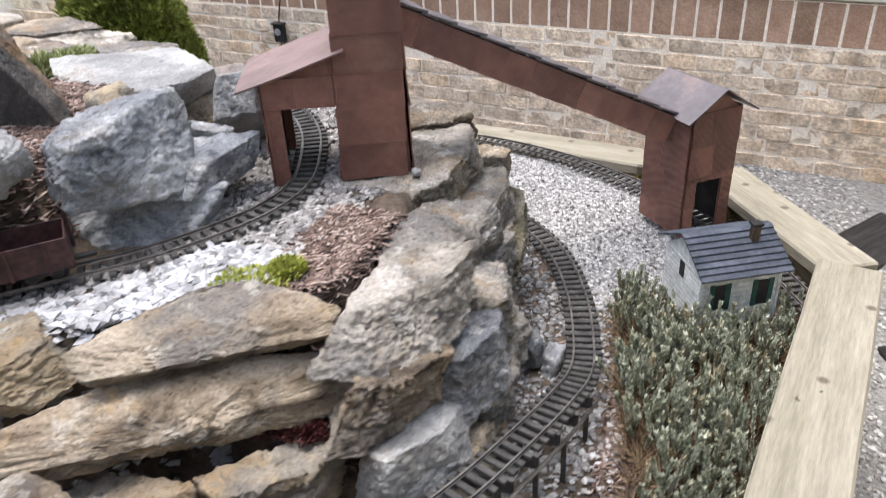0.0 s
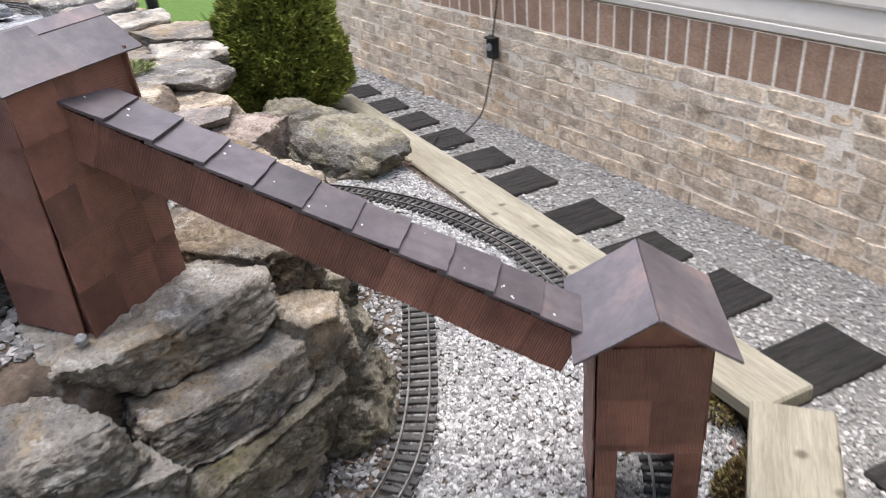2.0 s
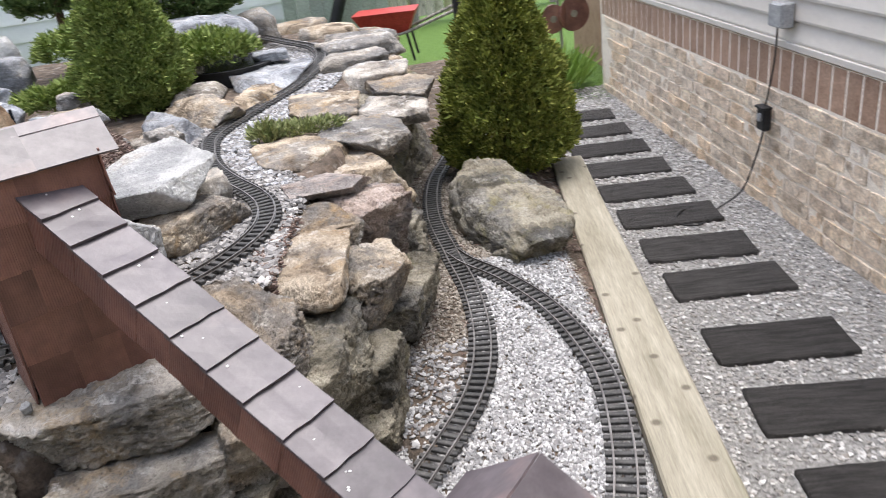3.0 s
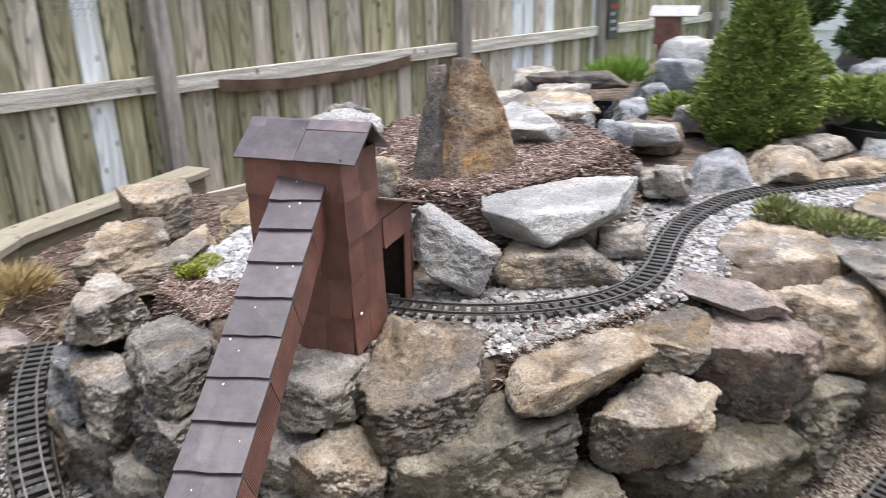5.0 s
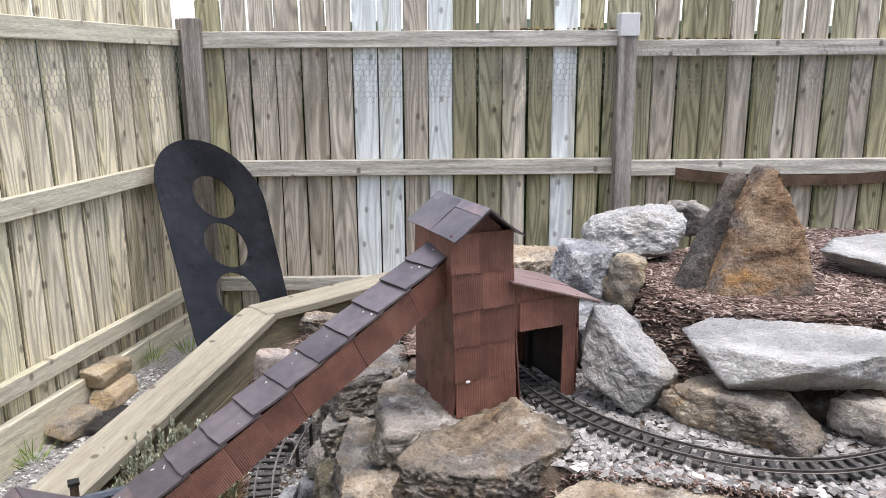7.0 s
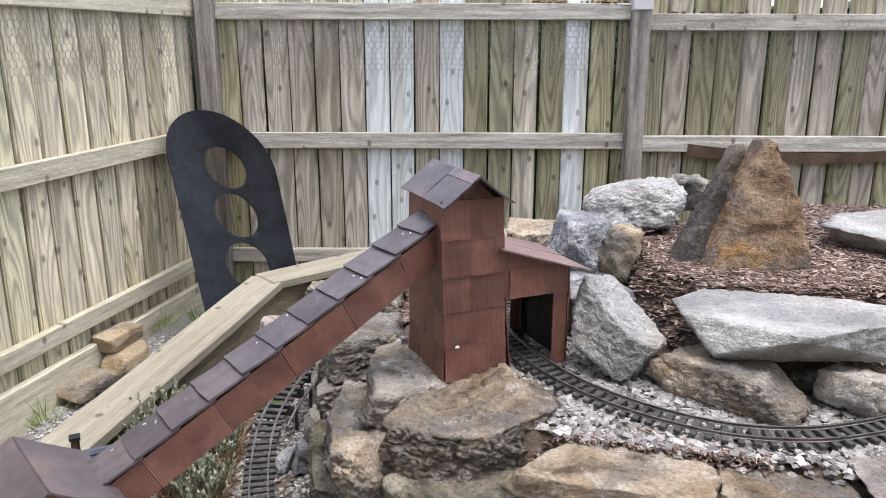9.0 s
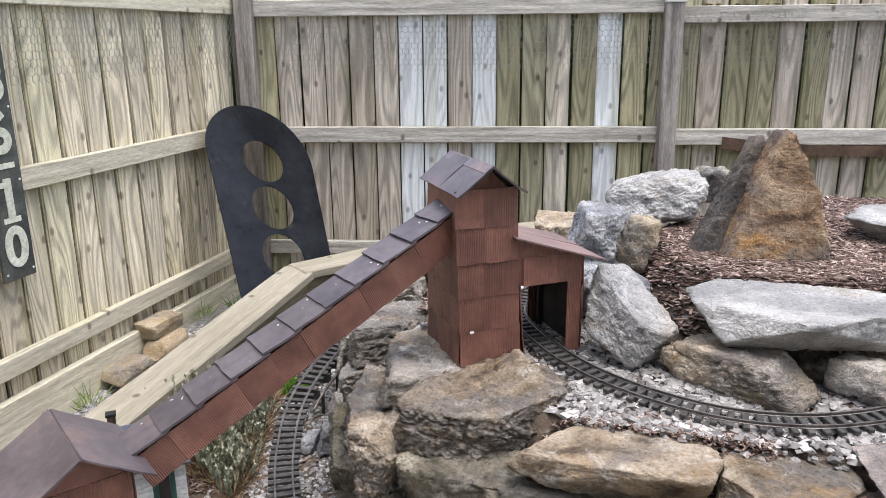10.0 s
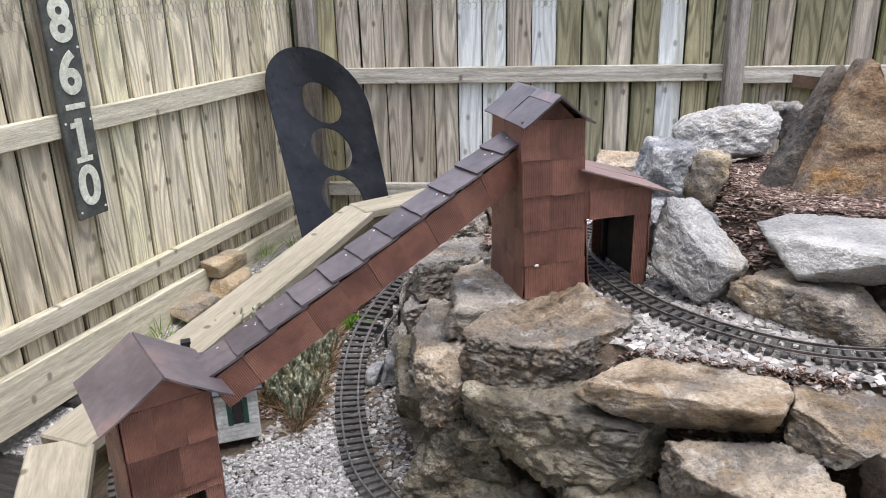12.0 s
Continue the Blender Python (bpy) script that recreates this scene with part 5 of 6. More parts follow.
# ---- loose ground cover ----
def spread(poly, n, seed, height, lift=0.0, avoid=(), clear=0.0, keep=None):
    """n random places in a polygon, on the given surface, at least so far from some lines."""
    rng = np.random.default_rng(seed)
    a = np.array(poly)
    p = rng.uniform(a.min(0), a.max(0), (int(n), 2))
    p = p[poly_distance(p[:, 0], p[:, 1], list(poly)) > 0]
    for line in avoid:
        q = np.array([v[:2] for v in line[::2]])
        d = np.concatenate([np.hypot(c[:, None, 0] - q[None, :, 0], c[:, None, 1] - q[None, :, 1]).min(1) for c in np.array_split(p, 40)])
        p = p[d > clear]
    if keep is not None:
        p = p[keep(p[:, 0], p[:, 1])]
    return np.column_stack([p, height(p[:, 0], p[:, 1]) + lift])


LINES = (main_line, siding_line, upper_line)
low_ground = [(-0.80, -0.90), (1.6, -1.45), (2.4, -1.7), (2.4, -0.9), (1.2, -0.7), (0.4, -0.40), (0.0, -0.28), (-0.15, 0.0), (-0.25, 0.5), (-0.28, 1.2), (-0.62, 1.1), (-0.68, 0.2), (-0.75, -0.15), (-0.98, -0.2)]
outer = [(-0.78, -0.86), (0.2, -1.13), (0.9, -1.27), (1.0, -0.92), (0.3, -0.72), (-0.1, -0.47), (-0.40, -0.14), (-0.53, 0.1), (-0.75, -0.1), (-0.9, -0.2)]
scatter("pale_gravel", spread(outer, 60000, 1, bed_height, 0.004), 0.0066, M["stones_pale"], 1, "pale grey gravel between the model tracks", "gravel")
scatter("mixed_gravel", spread(low_ground, 75000, 2, bed_height, 0.003, keep=lambda x, y: x < 0.45), 0.0085, M["stones_mid"], 2, "mixed dark gravel below the rock wall", "gravel")
scatter("tan_gravel", spread(low_ground, 120000, 22, bed_height, 0.003, keep=lambda x, y: (x >= 0.40) & (poly_distance(x, y, outer) < 0.02)), 0.0065, M["stones_tan"], 22, "fine tan gravel below the rock wall", "gravel")
scatter("track_chips", spread(low_ground, 2500, 3, bed_height, 0.009, LINES, 0.04, lambda x, y: poly_distance(x, y, outer) < 0.0), 0.010, M["mulch"], 3, "brown bark chips below the rock wall", "mulch", "chip")


def near(line, lo, hi):
    """Places between two distances from a line."""
    q = np.array([v[:2] for v in line[::2]])
    return lambda x, y: (lambda d: (d > lo) & (d < hi))(np.concatenate([np.hypot(cx[:, None] - q[None, :, 0], cy[:, None] - q[None, :, 1]).min(1)
                                                                       for cx, cy in zip(np.array_split(x, 40), np.array_split(y, 40))]))


top_ground = [(-0.15, 0.05), (0.1, -0.22), (0.4, -0.33), (0.8, -0.38), (1.3, -0.45), (2.4, -0.85), (3.9, -0.95), (4.3, -0.2), (2.2, 0.05), (1.5, 0.1), (0.6, 0.1), (0.36, 0.3), (0.36, 0.72), (0.6, 0.95), (0.9, 1.2), (0.75, 1.4), (0.35, 1.2), (0.05, 0.95), (-0.12, 0.8)]
scatter("ballast", spread(top_ground, 85000, 4, bed_height, 0.005, keep=near(upper_line, 0.0, 0.19)), 0.0108, M["stones_dark"], 4, "grey ballast stones along the upper track", "ballast", "cube")
scatter("white_stones", spread([(0.02, 0.62), (0.20, 0.62), (0.36, 0.86), (0.6, 1.08), (0.5, 1.3), (0.2, 1.05), (0.05, 0.85)], 2600, 5, bed_height, 0.008, keep=near(upper_line, 0.036, 0.3)), 0.017, M["stones_white"], 5, "white crushed stones beside the upper track", "ballast")
scatter("white_chips", spread([(0.78, -0.45), (1.15, -0.3), (1.5, -0.25), (2.4, -0.75), (3.4, -0.95), (3.6, -0.6), (2.4, -0.4), (1.3, 0.0)], 5000, 6, bed_height, 0.008, keep=near(upper_line, 0.036, 0.22)), 0.012, M["stones_white"], 6, "white stone chips along the far track", "ballast")
scatter("bark_mulch", spread(MOUND, 30000, 7, bed_height, 0.006), 0.0155, M["mulch"], 7, "brown shredded bark mulch round the pointed stone", "mulch", "chip")
scatter("bark_patch", spread([(-0.16, 0.42), (0.03, 0.40), (0.05, 0.66), (-0.02, 0.88), (-0.15, 0.78)], 3500, 8, bed_height, 0.010), 0.012, M["mulch"], 8, "brown bark mulch between rocks and track", "mulch", "chip")
scatter("bark_strip", spread([(0.18, -0.24), (0.40, -0.20), (0.64, -0.28), (0.66, -0.38), (0.24, -0.34)], 4500, 9, bed_height, 0.005, (upper_line,), 0.04), 0.011, M["mulch"], 9, "brown bark mulch in front of the tower", "mulch", "chip")
scatter("bark_back", spread([(-0.70, 1.45), (-0.35, 1.2), (0.2, 1.45), (0.8, 1.75), (1.0, 2.5), (0.0, 2.18)], 8000, 10, bed_height, 0.008), 0.013, M["mulch"], 10, "brown bark mulch along the timber edging", "mulch", "chip")
scatter("bark_edge", spread([(-0.80, -0.90), (2.2, -1.84), (2.2, -1.50), (1.2, -1.18), (0.9, -1.22), (0.0, -1.08), (-0.74, -0.82), (-1.0, -0.3), (-1.12, -0.25)], 7500, 11, bed_height, 0.008, (siding_line,), 0.05), 0.012, M["mulch"], 11, "brown bark and dry litter along the timber edging", "mulch", "chip")
path_near = [(-1.6, -2.4), (2.6, -3.12), (2.6, -2.0), (-0.80, -0.98), (-1.25, -0.18), (-0.85, 1.55), (-1.2, 2.2), (-1.7, 2.3), (-2.05, 0.5)]
scatter("path_gravel", spread(path_near, 62000, 12, yard_height, 0.003), 0.0105, M["stones_grey"], 12, "loose grey gravel of the path", "gravel")
scatter("far_path_gravel", spread([(2.6, -3.12), (5.2, -3.6), (5.2, -2.3), (2.6, -2.0)], 9000, 13, yard_height, 0.004), 0.014, M["stones_grey"], 13, "loose grey gravel further down the path", "gravel")


# ---- plants ----
M["leaf"] = island("arborvitae_leaf", [(0.08, 0.105, 0.018), (0.17, 0.20, 0.034), (0.27, 0.29, 0.055), (0.12, 0.155, 0.028), (0.38, 0.37, 0.09)], 0.75)
M["leaf_dark"] = island("spruce_leaf", [(0.04, 0.075, 0.022), (0.08, 0.13, 0.035), (0.13, 0.185, 0.055), (0.06, 0.10, 0.03), (0.19, 0.24, 0.085)], 0.75)
M["leaf_mid"] = island("dwarf_conifer_leaf", [(0.09, 0.14, 0.03), (0.17, 0.23, 0.055), (0.27, 0.33, 0.09), (0.13, 0.185, 0.045), (0.38, 0.42, 0.13)], 0.75)


def blades(base, direction, length, width, rng):
    """Leaf blades as long thin diamonds: arrays of base places and directions."""
    n = len(base)
    d = direction / np.linalg.norm(direction, axis=1)[:, None]
    s = np.cross(d, rng.normal(size=(n, 3)))
    s /= np.linalg.norm(s, axis=1)[:, None] + 1e-9
    l, w = np.asarray(length)[:, None], np.asarray(width)[:, None]
    v = np.stack([base, base + d * l * 0.45 + s * w, base + d * l, base + d * l * 0.45 - s * w], 1)
    f = np.arange(4 * n).reshape(n, 4)
    return v.reshape(-1, 3), f


def conifer(name, x, y, z, height, radius, n, seed, leaf, label, leaf_len=0.055, top=1.7, low=0.06):
    rng = np.random.default_rng(seed)
    ob = thing(name, Matrix.Translation((x, y, z)), label, "tree")
    part("trunk", tube(bmesh.new(), [(0, 0, -0.08), (0.004, 0.003, height * 0.3), (-0.004, 0.002, height * 0.6), (0, 0, height * 0.93)], 0.03 * height + 0.006, 9, 0.004), M["bark"], ob, "brown bark trunk", True)
    bm = bmesh.new()
    for k in range(26):
        t = 0.08 + 0.85 * k / 26
        a = k * 2.4
        r = radius * 0.72 * (1 - t ** top) ** 0.8
        h = t * height
        tube(bm, [(0, 0, h), (r * 0.5 * math.cos(a), r * 0.5 * math.sin(a), h + 0.05 * height), (r * math.cos(a), r * math.sin(a), h + 0.13 * height)], 0.006, 5, 0.002)
    part("branch", bm, M["bark"], ob)
    t = low + (1 - low) * rng.power(1.35, n)
    t = 1 - t + low
    a = rng.uniform(0, 2 * np.pi, n)
    lump = np.array([noise.noise(Vector((math.cos(q) * 3.2, math.sin(q) * 3.2, p * 9 + seed))) for q, p in zip(a, t)])
    rim = radius * np.clip(1 - ((t - low * 0.5).clip(0) ** top), 0, 1) ** 0.75 * np.clip((t / 0.16), 0.45, 1) ** 0.5 * (1 + 0.34 * lump)
    r = rim * (1 - 0.55 * rng.power(0.45, n) * rng.uniform(0, 1, n))
    base = np.column_stack([r * np.cos(a), r * np.sin(a), t * height])
    vs, fs, count = [], [], 0
    for k in range(4):
        out = np.column_stack([np.cos(a), np.sin(a), np.full(n, 0.75)]) + rng.normal(scale=0.55, size=(n, 3))
        v, f = blades(base + rng.normal(scale=0.008, size=(n, 3)), out, leaf_len * rng.uniform(0.5, 1.2, n), leaf_len * rng.uniform(0.10, 0.19, n), rng)
        vs.append(v)
        fs.append(f + count)
        count += len(v)
    me = fast_mesh("crown", np.concatenate(vs), np.concatenate(fs))
    me.materials.append(leaf)
    crown = new("crown", me)
    crown.parent = ob
    tagged(crown, "dense sprays of green foliage")
    return ob


conifer("arborvitae", 2.06, -1.50, 0.50, 1.04, 0.335, 20000, 3, M["leaf"], "bright green arborvitae standing at the timber edging", leaf_len=0.036, top=1.45)
conifer("dwarf_conifer", 2.62, 0.22, 1.04, 0.80, 0.285, 18000, 4, M["leaf_mid"], "green dwarf conifer standing among rocks", leaf_len=0.034, low=0.02, top=1.05)
conifer("rear_conifer", 4.3, -0.02, 1.24, 0.75, 0.38, 5000, 5, M["leaf_dark"], "dark green bushy conifer behind the pond")
conifer("corner_conifer", 4.2, 0.75, 1.40, 0.8, 0.28, 4000, 6, M["leaf_dark"], "dark green conifer beyond the rock garden")


def bush(name, x, y, z, rx, ry, h, n, seed, leaf, label, leaf_len=0.05, up=0.5, category="shrub", wide=0.14):
    rng = np.random.default_rng(seed)
    a, q = rng.uniform(0, 2 * np.pi, n), np.sqrt(rng.uniform(0, 1, n))
    lump = np.array([noise.noise(Vector((math.cos(p) * s * 3, math.sin(p) * s * 3, seed))) for p, s in zip(a, q)])
    top = h * np.sqrt(np.clip(1 - q ** 2.2, 0.02, 1)) * (0.8 + 0.5 * lump)
    base = np.column_stack([rx * q * np.cos(a) * (1 + 0.3 * lump), ry * q * np.sin(a) * (1 + 0.3 * lump), top * rng.uniform(0.35, 1, n)])
    d = np.column_stack([np.cos(a) * q, np.sin(a) * q, np.full(n, up)]) + rng.normal(scale=0.4, size=(n, 3))
    v, f = blades(base, d, leaf_len * rng.uniform(0.5, 1.3, n), leaf_len * wide * rng.uniform(0.7, 1.3, n), rng)
    me = fast_mesh(name, v, f)
    me.materials.append(leaf)
    ob = new(name, me)
    ob.location = (x, y, z)
    return tagged(ob, label, category)


M["moss_leaf"] = island("moss_leaf", [(0.04, 0.11, 0.012), (0.09, 0.19, 0.02), (0.16, 0.28, 0.035)], 0.9)
M["moss_gold"] = island("yellow_moss_leaf", [(0.20, 0.23, 0.035), (0.34, 0.37, 0.07), (0.44, 0.44, 0.12)], 0.9)
M["straw_leaf"] = island("straw_leaf", [(0.28, 0.2, 0.09), (0.42, 0.33, 0.16), (0.55, 0.45, 0.25)], 0.9)
M["grass_leaf"] = island("grass_leaf", [(0.12, 0.21, 0.03), (0.21, 0.33, 0.06), (0.30, 0.42, 0.10)], 0.8)
M["herb_leaf"] = island("herb_leaf", [(0.14, 0.17, 0.06), (0.26, 0.29, 0.12), (0.36, 0.36, 0.18)], 0.85)
M["red_leaf"] = island("red_sedum_leaf", [(0.055, 0.014, 0.012), (0.10, 0.025, 0.02), (0.04, 0.016, 0.013)], 0.85)
M["litter_leaf"] = island("olive_brown_leaf", [(0.07, 0.045, 0.022), (0.14, 0.095, 0.045), (0.15, 0.135, 0.04), (0.24, 0.17, 0.09)], 0.9)
bush("moss_mound", -0.74, 0.92, 0.50, 0.11, 0.10, 0.04, 7000, 1, M["moss_leaf"], "bright green moss mound beside the lower track", 0.016, 1.0, "moss", 0.25)
bush("yellow_moss", 0.05, 0.76, 1.05, 0.075, 0.06, 0.012, 700, 2, M["moss_gold"], "yellow-green moss among white stones", 0.010, 1.0, "moss", 0.3)
bush("yellow_moss", 0.0, 0.70, 1.05, 0.035, 0.03, 0.022, 700, 12, M["moss_gold"], "yellow-green moss among white stones", 0.014, 1.0, "moss", 0.3)
bush("straw_tuft", -0.20, 1.62, 0.79, 0.09, 0.09, 0.06, 900, 3, M["straw_leaf"], "dry straw-coloured grass tuft in bark mulch", 0.09, 0.7, "grass", 0.03)
bush("grass_tuft", 3.22, 1.32, 1.16, 0.13, 0.13, 0.05, 1100, 4, M["grass_leaf"], "fresh green grass tuft near the back fence", 0.13, 1.2, "grass", 0.035)
bush("creeping_juniper", 3.1, -0.12, 1.16, 0.30, 0.28, 0.16, 9000, 5, M["leaf_mid"], "low spreading juniper over the pond edge", 0.045)
bush("creeping_juniper", 2.78, 0.60, 1.10, 0.16, 0.22, 0.11, 7000, 6, M["leaf_mid"], "low spreading juniper beside the conifer", 0.045)
bush("creeping_juniper", 3.45, 0.50, 1.25, 0.35, 0.3, 0.2, 9000, 16, M["leaf_mid"], "low spreading juniper behind the conifer", 0.045)
bush("alpine_plant", 1.50, -0.33, 1.05, 0.06, 0.06, 0.07, 500, 7, M["herb_leaf"], "small green alpine plant between rock and track", 0.04, 1.0, "plant")
bush("alpine_mat", 1.55, -0.47, 1.05, 0.10, 0.16, 0.03, 1200, 8, M["herb_leaf"], "low green plant mat on the rock wall", 0.03, 0.8, "plant")
bush("red_sedum", -0.06, 0.93, 0.865, 0.11, 0.03, 0.03, 4000, 9, M["red_leaf"], "dark red sedum growing in a rock gap", 0.009, 0.8, "plant", 0.4)
bush("weed_clump", -0.87, -0.66, 0.58, 0.04, 0.10, 0.05, 2200, 10, M["litter_leaf"], "brown and olive small-leaved plant beside the timber", 0.014, 0.8, "plant", 0.25)
bush("weed_clump", -0.62, -0.80, 0.57, 0.14, 0.06, 0.05, 3000, 11, M["litter_leaf"], "brown and olive small-leaved plant beside the timber", 0.014, 0.8, "plant", 0.25)
bush("garden_iris", 5.35, -3.1, 0.02, 0.3, 0.3, 0.12, 500, 13, M["grass_leaf"], "green strap-leaved plants at the house corner", 0.32, 1.6, "plant", 0.045)
for k, (x, y) in enumerate(((-1.77, 1.35), (-1.58, 2.30), (-1.42, 2.45))):
    bush("grass_tuft", x, y, float(yard_height(x, y)), 0.04, 0.04, 0.02, 40, 20 + k, M["grass_leaf"], "few grass blades at the foot of the fence", 0.12, 1.2, "grass", 0.02)


M["stalk"] = island("dry_brown_stalk", [(0.10, 0.065, 0.04), (0.20, 0.135, 0.08), (0.32, 0.235, 0.14), (0.15, 0.10, 0.06)], 0.9)


def sedum_clump(n, seed):
    """Upright bottle-brush stems of silver-green leaves over a tangle of dry stalks."""
    rng = np.random.default_rng(seed)
    area = [(-1.06, -0.02), (-0.945, 0.50), (-0.88, 0.78), (-0.70, 0.76), (-0.65, 0.50), (-0.60, 0.16), (-0.62, -0.02), (-0.68, 0.10), (-0.75, 0.15), (-0.86, 0.17), (-0.99, 0.08), (-1.03, -0.04)]
    p = spread(area, n * 4, seed, bed_height)
    # stems stand in clumps, with dry gaps between
    dense = np.array([noise.noise(Vector((q[0] * 9, q[1] * 9, seed))) for q in p])
    p = p[dense > rng.uniform(-0.5, 0.35, len(p))][:n]
    m = len(p)
    lean = rng.normal(scale=0.28, size=(m, 3)) + (0, 0, 1.0)
    lean[:, 2] = np.abs(lean[:, 2]) + 0.35
    lean /= np.linalg.norm(lean, axis=1)[:, None]
    tall = rng.uniform(0.06, 0.145, m)
    # the row against the timber reaches over it
    tall += 0.10 * smooth_step((p[:, 1] - 0.30) / 0.15) * smooth_step((-0.86 - p[:, 0]) / 0.06)
    vs, fs, count = [], [], 0
    for lvl in range(20):
        for k in range(4):
            t = (0.48 + 0.52 * lvl / 20) * tall
            a = rng.uniform(0, 2 * np.pi, m)
            d = lean * 0.9 + np.column_stack([np.cos(a), np.sin(a), np.zeros(m)]) * 0.55
            v, f = blades(p + lean * t[:, None], d, np.full(m, 0.013) * rng.uniform(0.7, 1.2, m), np.full(m, 0.0026), rng)
            vs.append(v)
            fs.append(f + count)
            count += len(v)
    me = fast_mesh("sedum", np.concatenate(vs), np.concatenate(fs))
    me.materials.append(M["sedum"])
    tagged(new("sedum", me), "silver-green sedum stems massed in front of the model house", "sedum", kind="stuff")
    v1, f1 = blades(p, lean, tall * 0.9, np.full(m, 0.0022), rng)
    q = spread(area, 24000, seed + 1, bed_height, 0.002)
    m = len(q)
    d = rng.normal(size=(m, 3)) * (1, 1, 0.4) + (0, 0, 0.75)
    v, f = blades(q, d, rng.uniform(0.03, 0.085, m), np.full(m, 0.0015), rng)
    me = fast_mesh("dry_stalks", np.concatenate([v1, v]), np.concatenate([f1, f + len(v1)]))
    me.materials.append(M["stalk"])
    tagged(new("dry_stalks", me), "tangle of dry brown sedum stalks under the green stems", "dry stalks", kind="stuff")


sedum_clump(760, 31)


scatter("dry_litter", spread([(-1.10, 0.0), (-0.62, 0.1), (-0.60, 1.2), (-0.80, 1.35), (-1.0, 0.6)], 6500, 14, bed_height, 0.006), 0.012, M["mulch"], 14, "dry brown litter under the sedum", "mulch", "chip")


# ---- small model house ----
HOME = Matrix.Translation((-0.845, 0.002, 0.640)) @ Matrix.Rotation(radians(26.6), 4, "Z")
home = thing("model_house", HOME, "small white clapboard model house with slate-blue roof", "model building")
hx, hy, hz, hr = 0.104, 0.098, 0.150, 0.222
part("walls", solid(bmesh.new(), [(-hx, -hy, 0), (hx, -hy, 0), (hx, hy, 0), (-hx, hy, 0)], [(-hx, -hy, hz), (hx, -hy, hz), (hx, hy, hz), (-hx, hy, hz)]), M["toy_white"], home)
for x in (-hx, hx - 0.004):
    part("gable", prism(bmesh.new(), [(-hy, hz - 0.001), (hy, hz - 0.001), (0, hr - 0.006)], x, x + 0.004, Matrix.Rotation(radians(90), 4, "Z") @ Matrix.Diagonal((1, -1, 1, 1))), M["toy_white"], home)
for k in range(11):
    z = 0.004 + k * 0.0134
    for y in (-hy - 0.002, hy):
        part("clapboard", boxed(-hx - 0.001, hx + 0.001, y, y + 0.002, z, z + 0.0118), M["toy_white"], home)
    for x in (-hx - 0.003, hx + 0.001):
        part("clapboard", boxed(x, x + 0.002, -hy, hy, z, z + 0.0118), M["toy_white"], home)
for side in (-1, 1):
    rows = 8
    for k in range(rows):
        a, b = k / rows, (k + 1.12) / rows
        ya, yb = 0.130 * (1 - a), 0.130 * (1 - min(b, 1))
        za, zb = 0.155 + 0.070 * a, 0.155 + 0.070 * min(b, 1)
        bm = bmesh.new()
        solid(bm, [(-0.12, side * ya, za + 0.002), (0.12, side * ya, za + 0.002), (0.12, side * yb, zb - 0.001), (-0.12, side * yb, zb - 0.001)],
              [(-0.12, side * ya, za + 0.0065), (0.12, side * ya, za + 0.0065), (0.12, side * yb, zb + 0.001), (-0.12, side * yb, zb + 0.001)])
        part("shingle_course", bm, M["toy_roof"], home)
part("chimney", boxed(-0.066, -0.046, 0.028, 0.048, 0.19, 0.252, bevel=0.002), M["bark"], home, "dark brown chimney")
part("chimney_cap", boxed(-0.069, -0.043, 0.025, 0.051, 0.247, 0.254), M["black"], home)
for y, s in ((hy, 1), (-hy, -1)):
    for x in (-0.062, 0.052):
        w = part("window", boxed(x - 0.014, x + 0.014, y - 0.002 if s > 0 else y - 0.0035, y + 0.0035 if s > 0 else y + 0.002, 0.052, 0.125), M["dark_inside"], home, "dark window pane")
        for dx in (-0.021, 0.021):
            part("shutter", boxed(x + dx - 0.0065, x + dx + 0.0065, y if s > 0 else y - 0.005, y + 0.005 if s > 0 else y, 0.05, 0.127), M["green_paint"], home, "dark green shutter")
for x in (-hx, hx):
    part("gable_window", boxed(x - 0.0045, x + 0.0045, -0.012, 0.012, 0.10, 0.145), M["dark_inside"], home, "dark window pane")
    part("corner_board", boxed(x - 0.004, x + 0.004, hy - 0.003, hy + 0.004, 0, 0.15), M["toy_white"], home)


# ---- things at the fences ----
def flat_shape(name, loops, depth, material):
    """A flat plate with holes: loops of (x, z), the first the rim."""
    cu = bpy.data.curves.new(name, "CURVE")
    cu.dimensions, cu.fill_mode, cu.extrude = "2D", "BOTH", depth / 2
    for pts in loops:
        sp = cu.splines.new("POLY")
        sp.points.add(len(pts) - 1)
        for p, (x, z) in zip(sp.points, pts):
            p.co = (x, z, 0, 1)
        sp.use_cyclic_u = True
    tmp = bpy.data.objects.new(name, cu)
    scene.collection.objects.link(tmp)
    me = bpy.data.meshes.new_from_object(tmp.evaluated_get(bpy.context.evaluated_depsgraph_get()))
    bpy.data.objects.remove(tmp)
    bpy.data.curves.remove(cu)
    me.transform(Matrix.Rotation(radians(90), 4, "X"))
    bm = bmesh.new()
    bm.from_mesh(me)
    bmesh.ops.remove_doubles(bm, verts=bm.verts[:], dist=0.0002)
    bm.to_mesh(me)
    bm.free()
    me.materials.clear()
    me.materials.append(material)
    me.name = name
    return me


def arc(cx, cz, r, a0, a1, n):
    return [(cx + r * math.cos(radians(a0 + (a1 - a0) * k / n)), cz + r * math.sin(radians(a0 + (a1 - a0) * k / n))) for k in range(n + 1)]


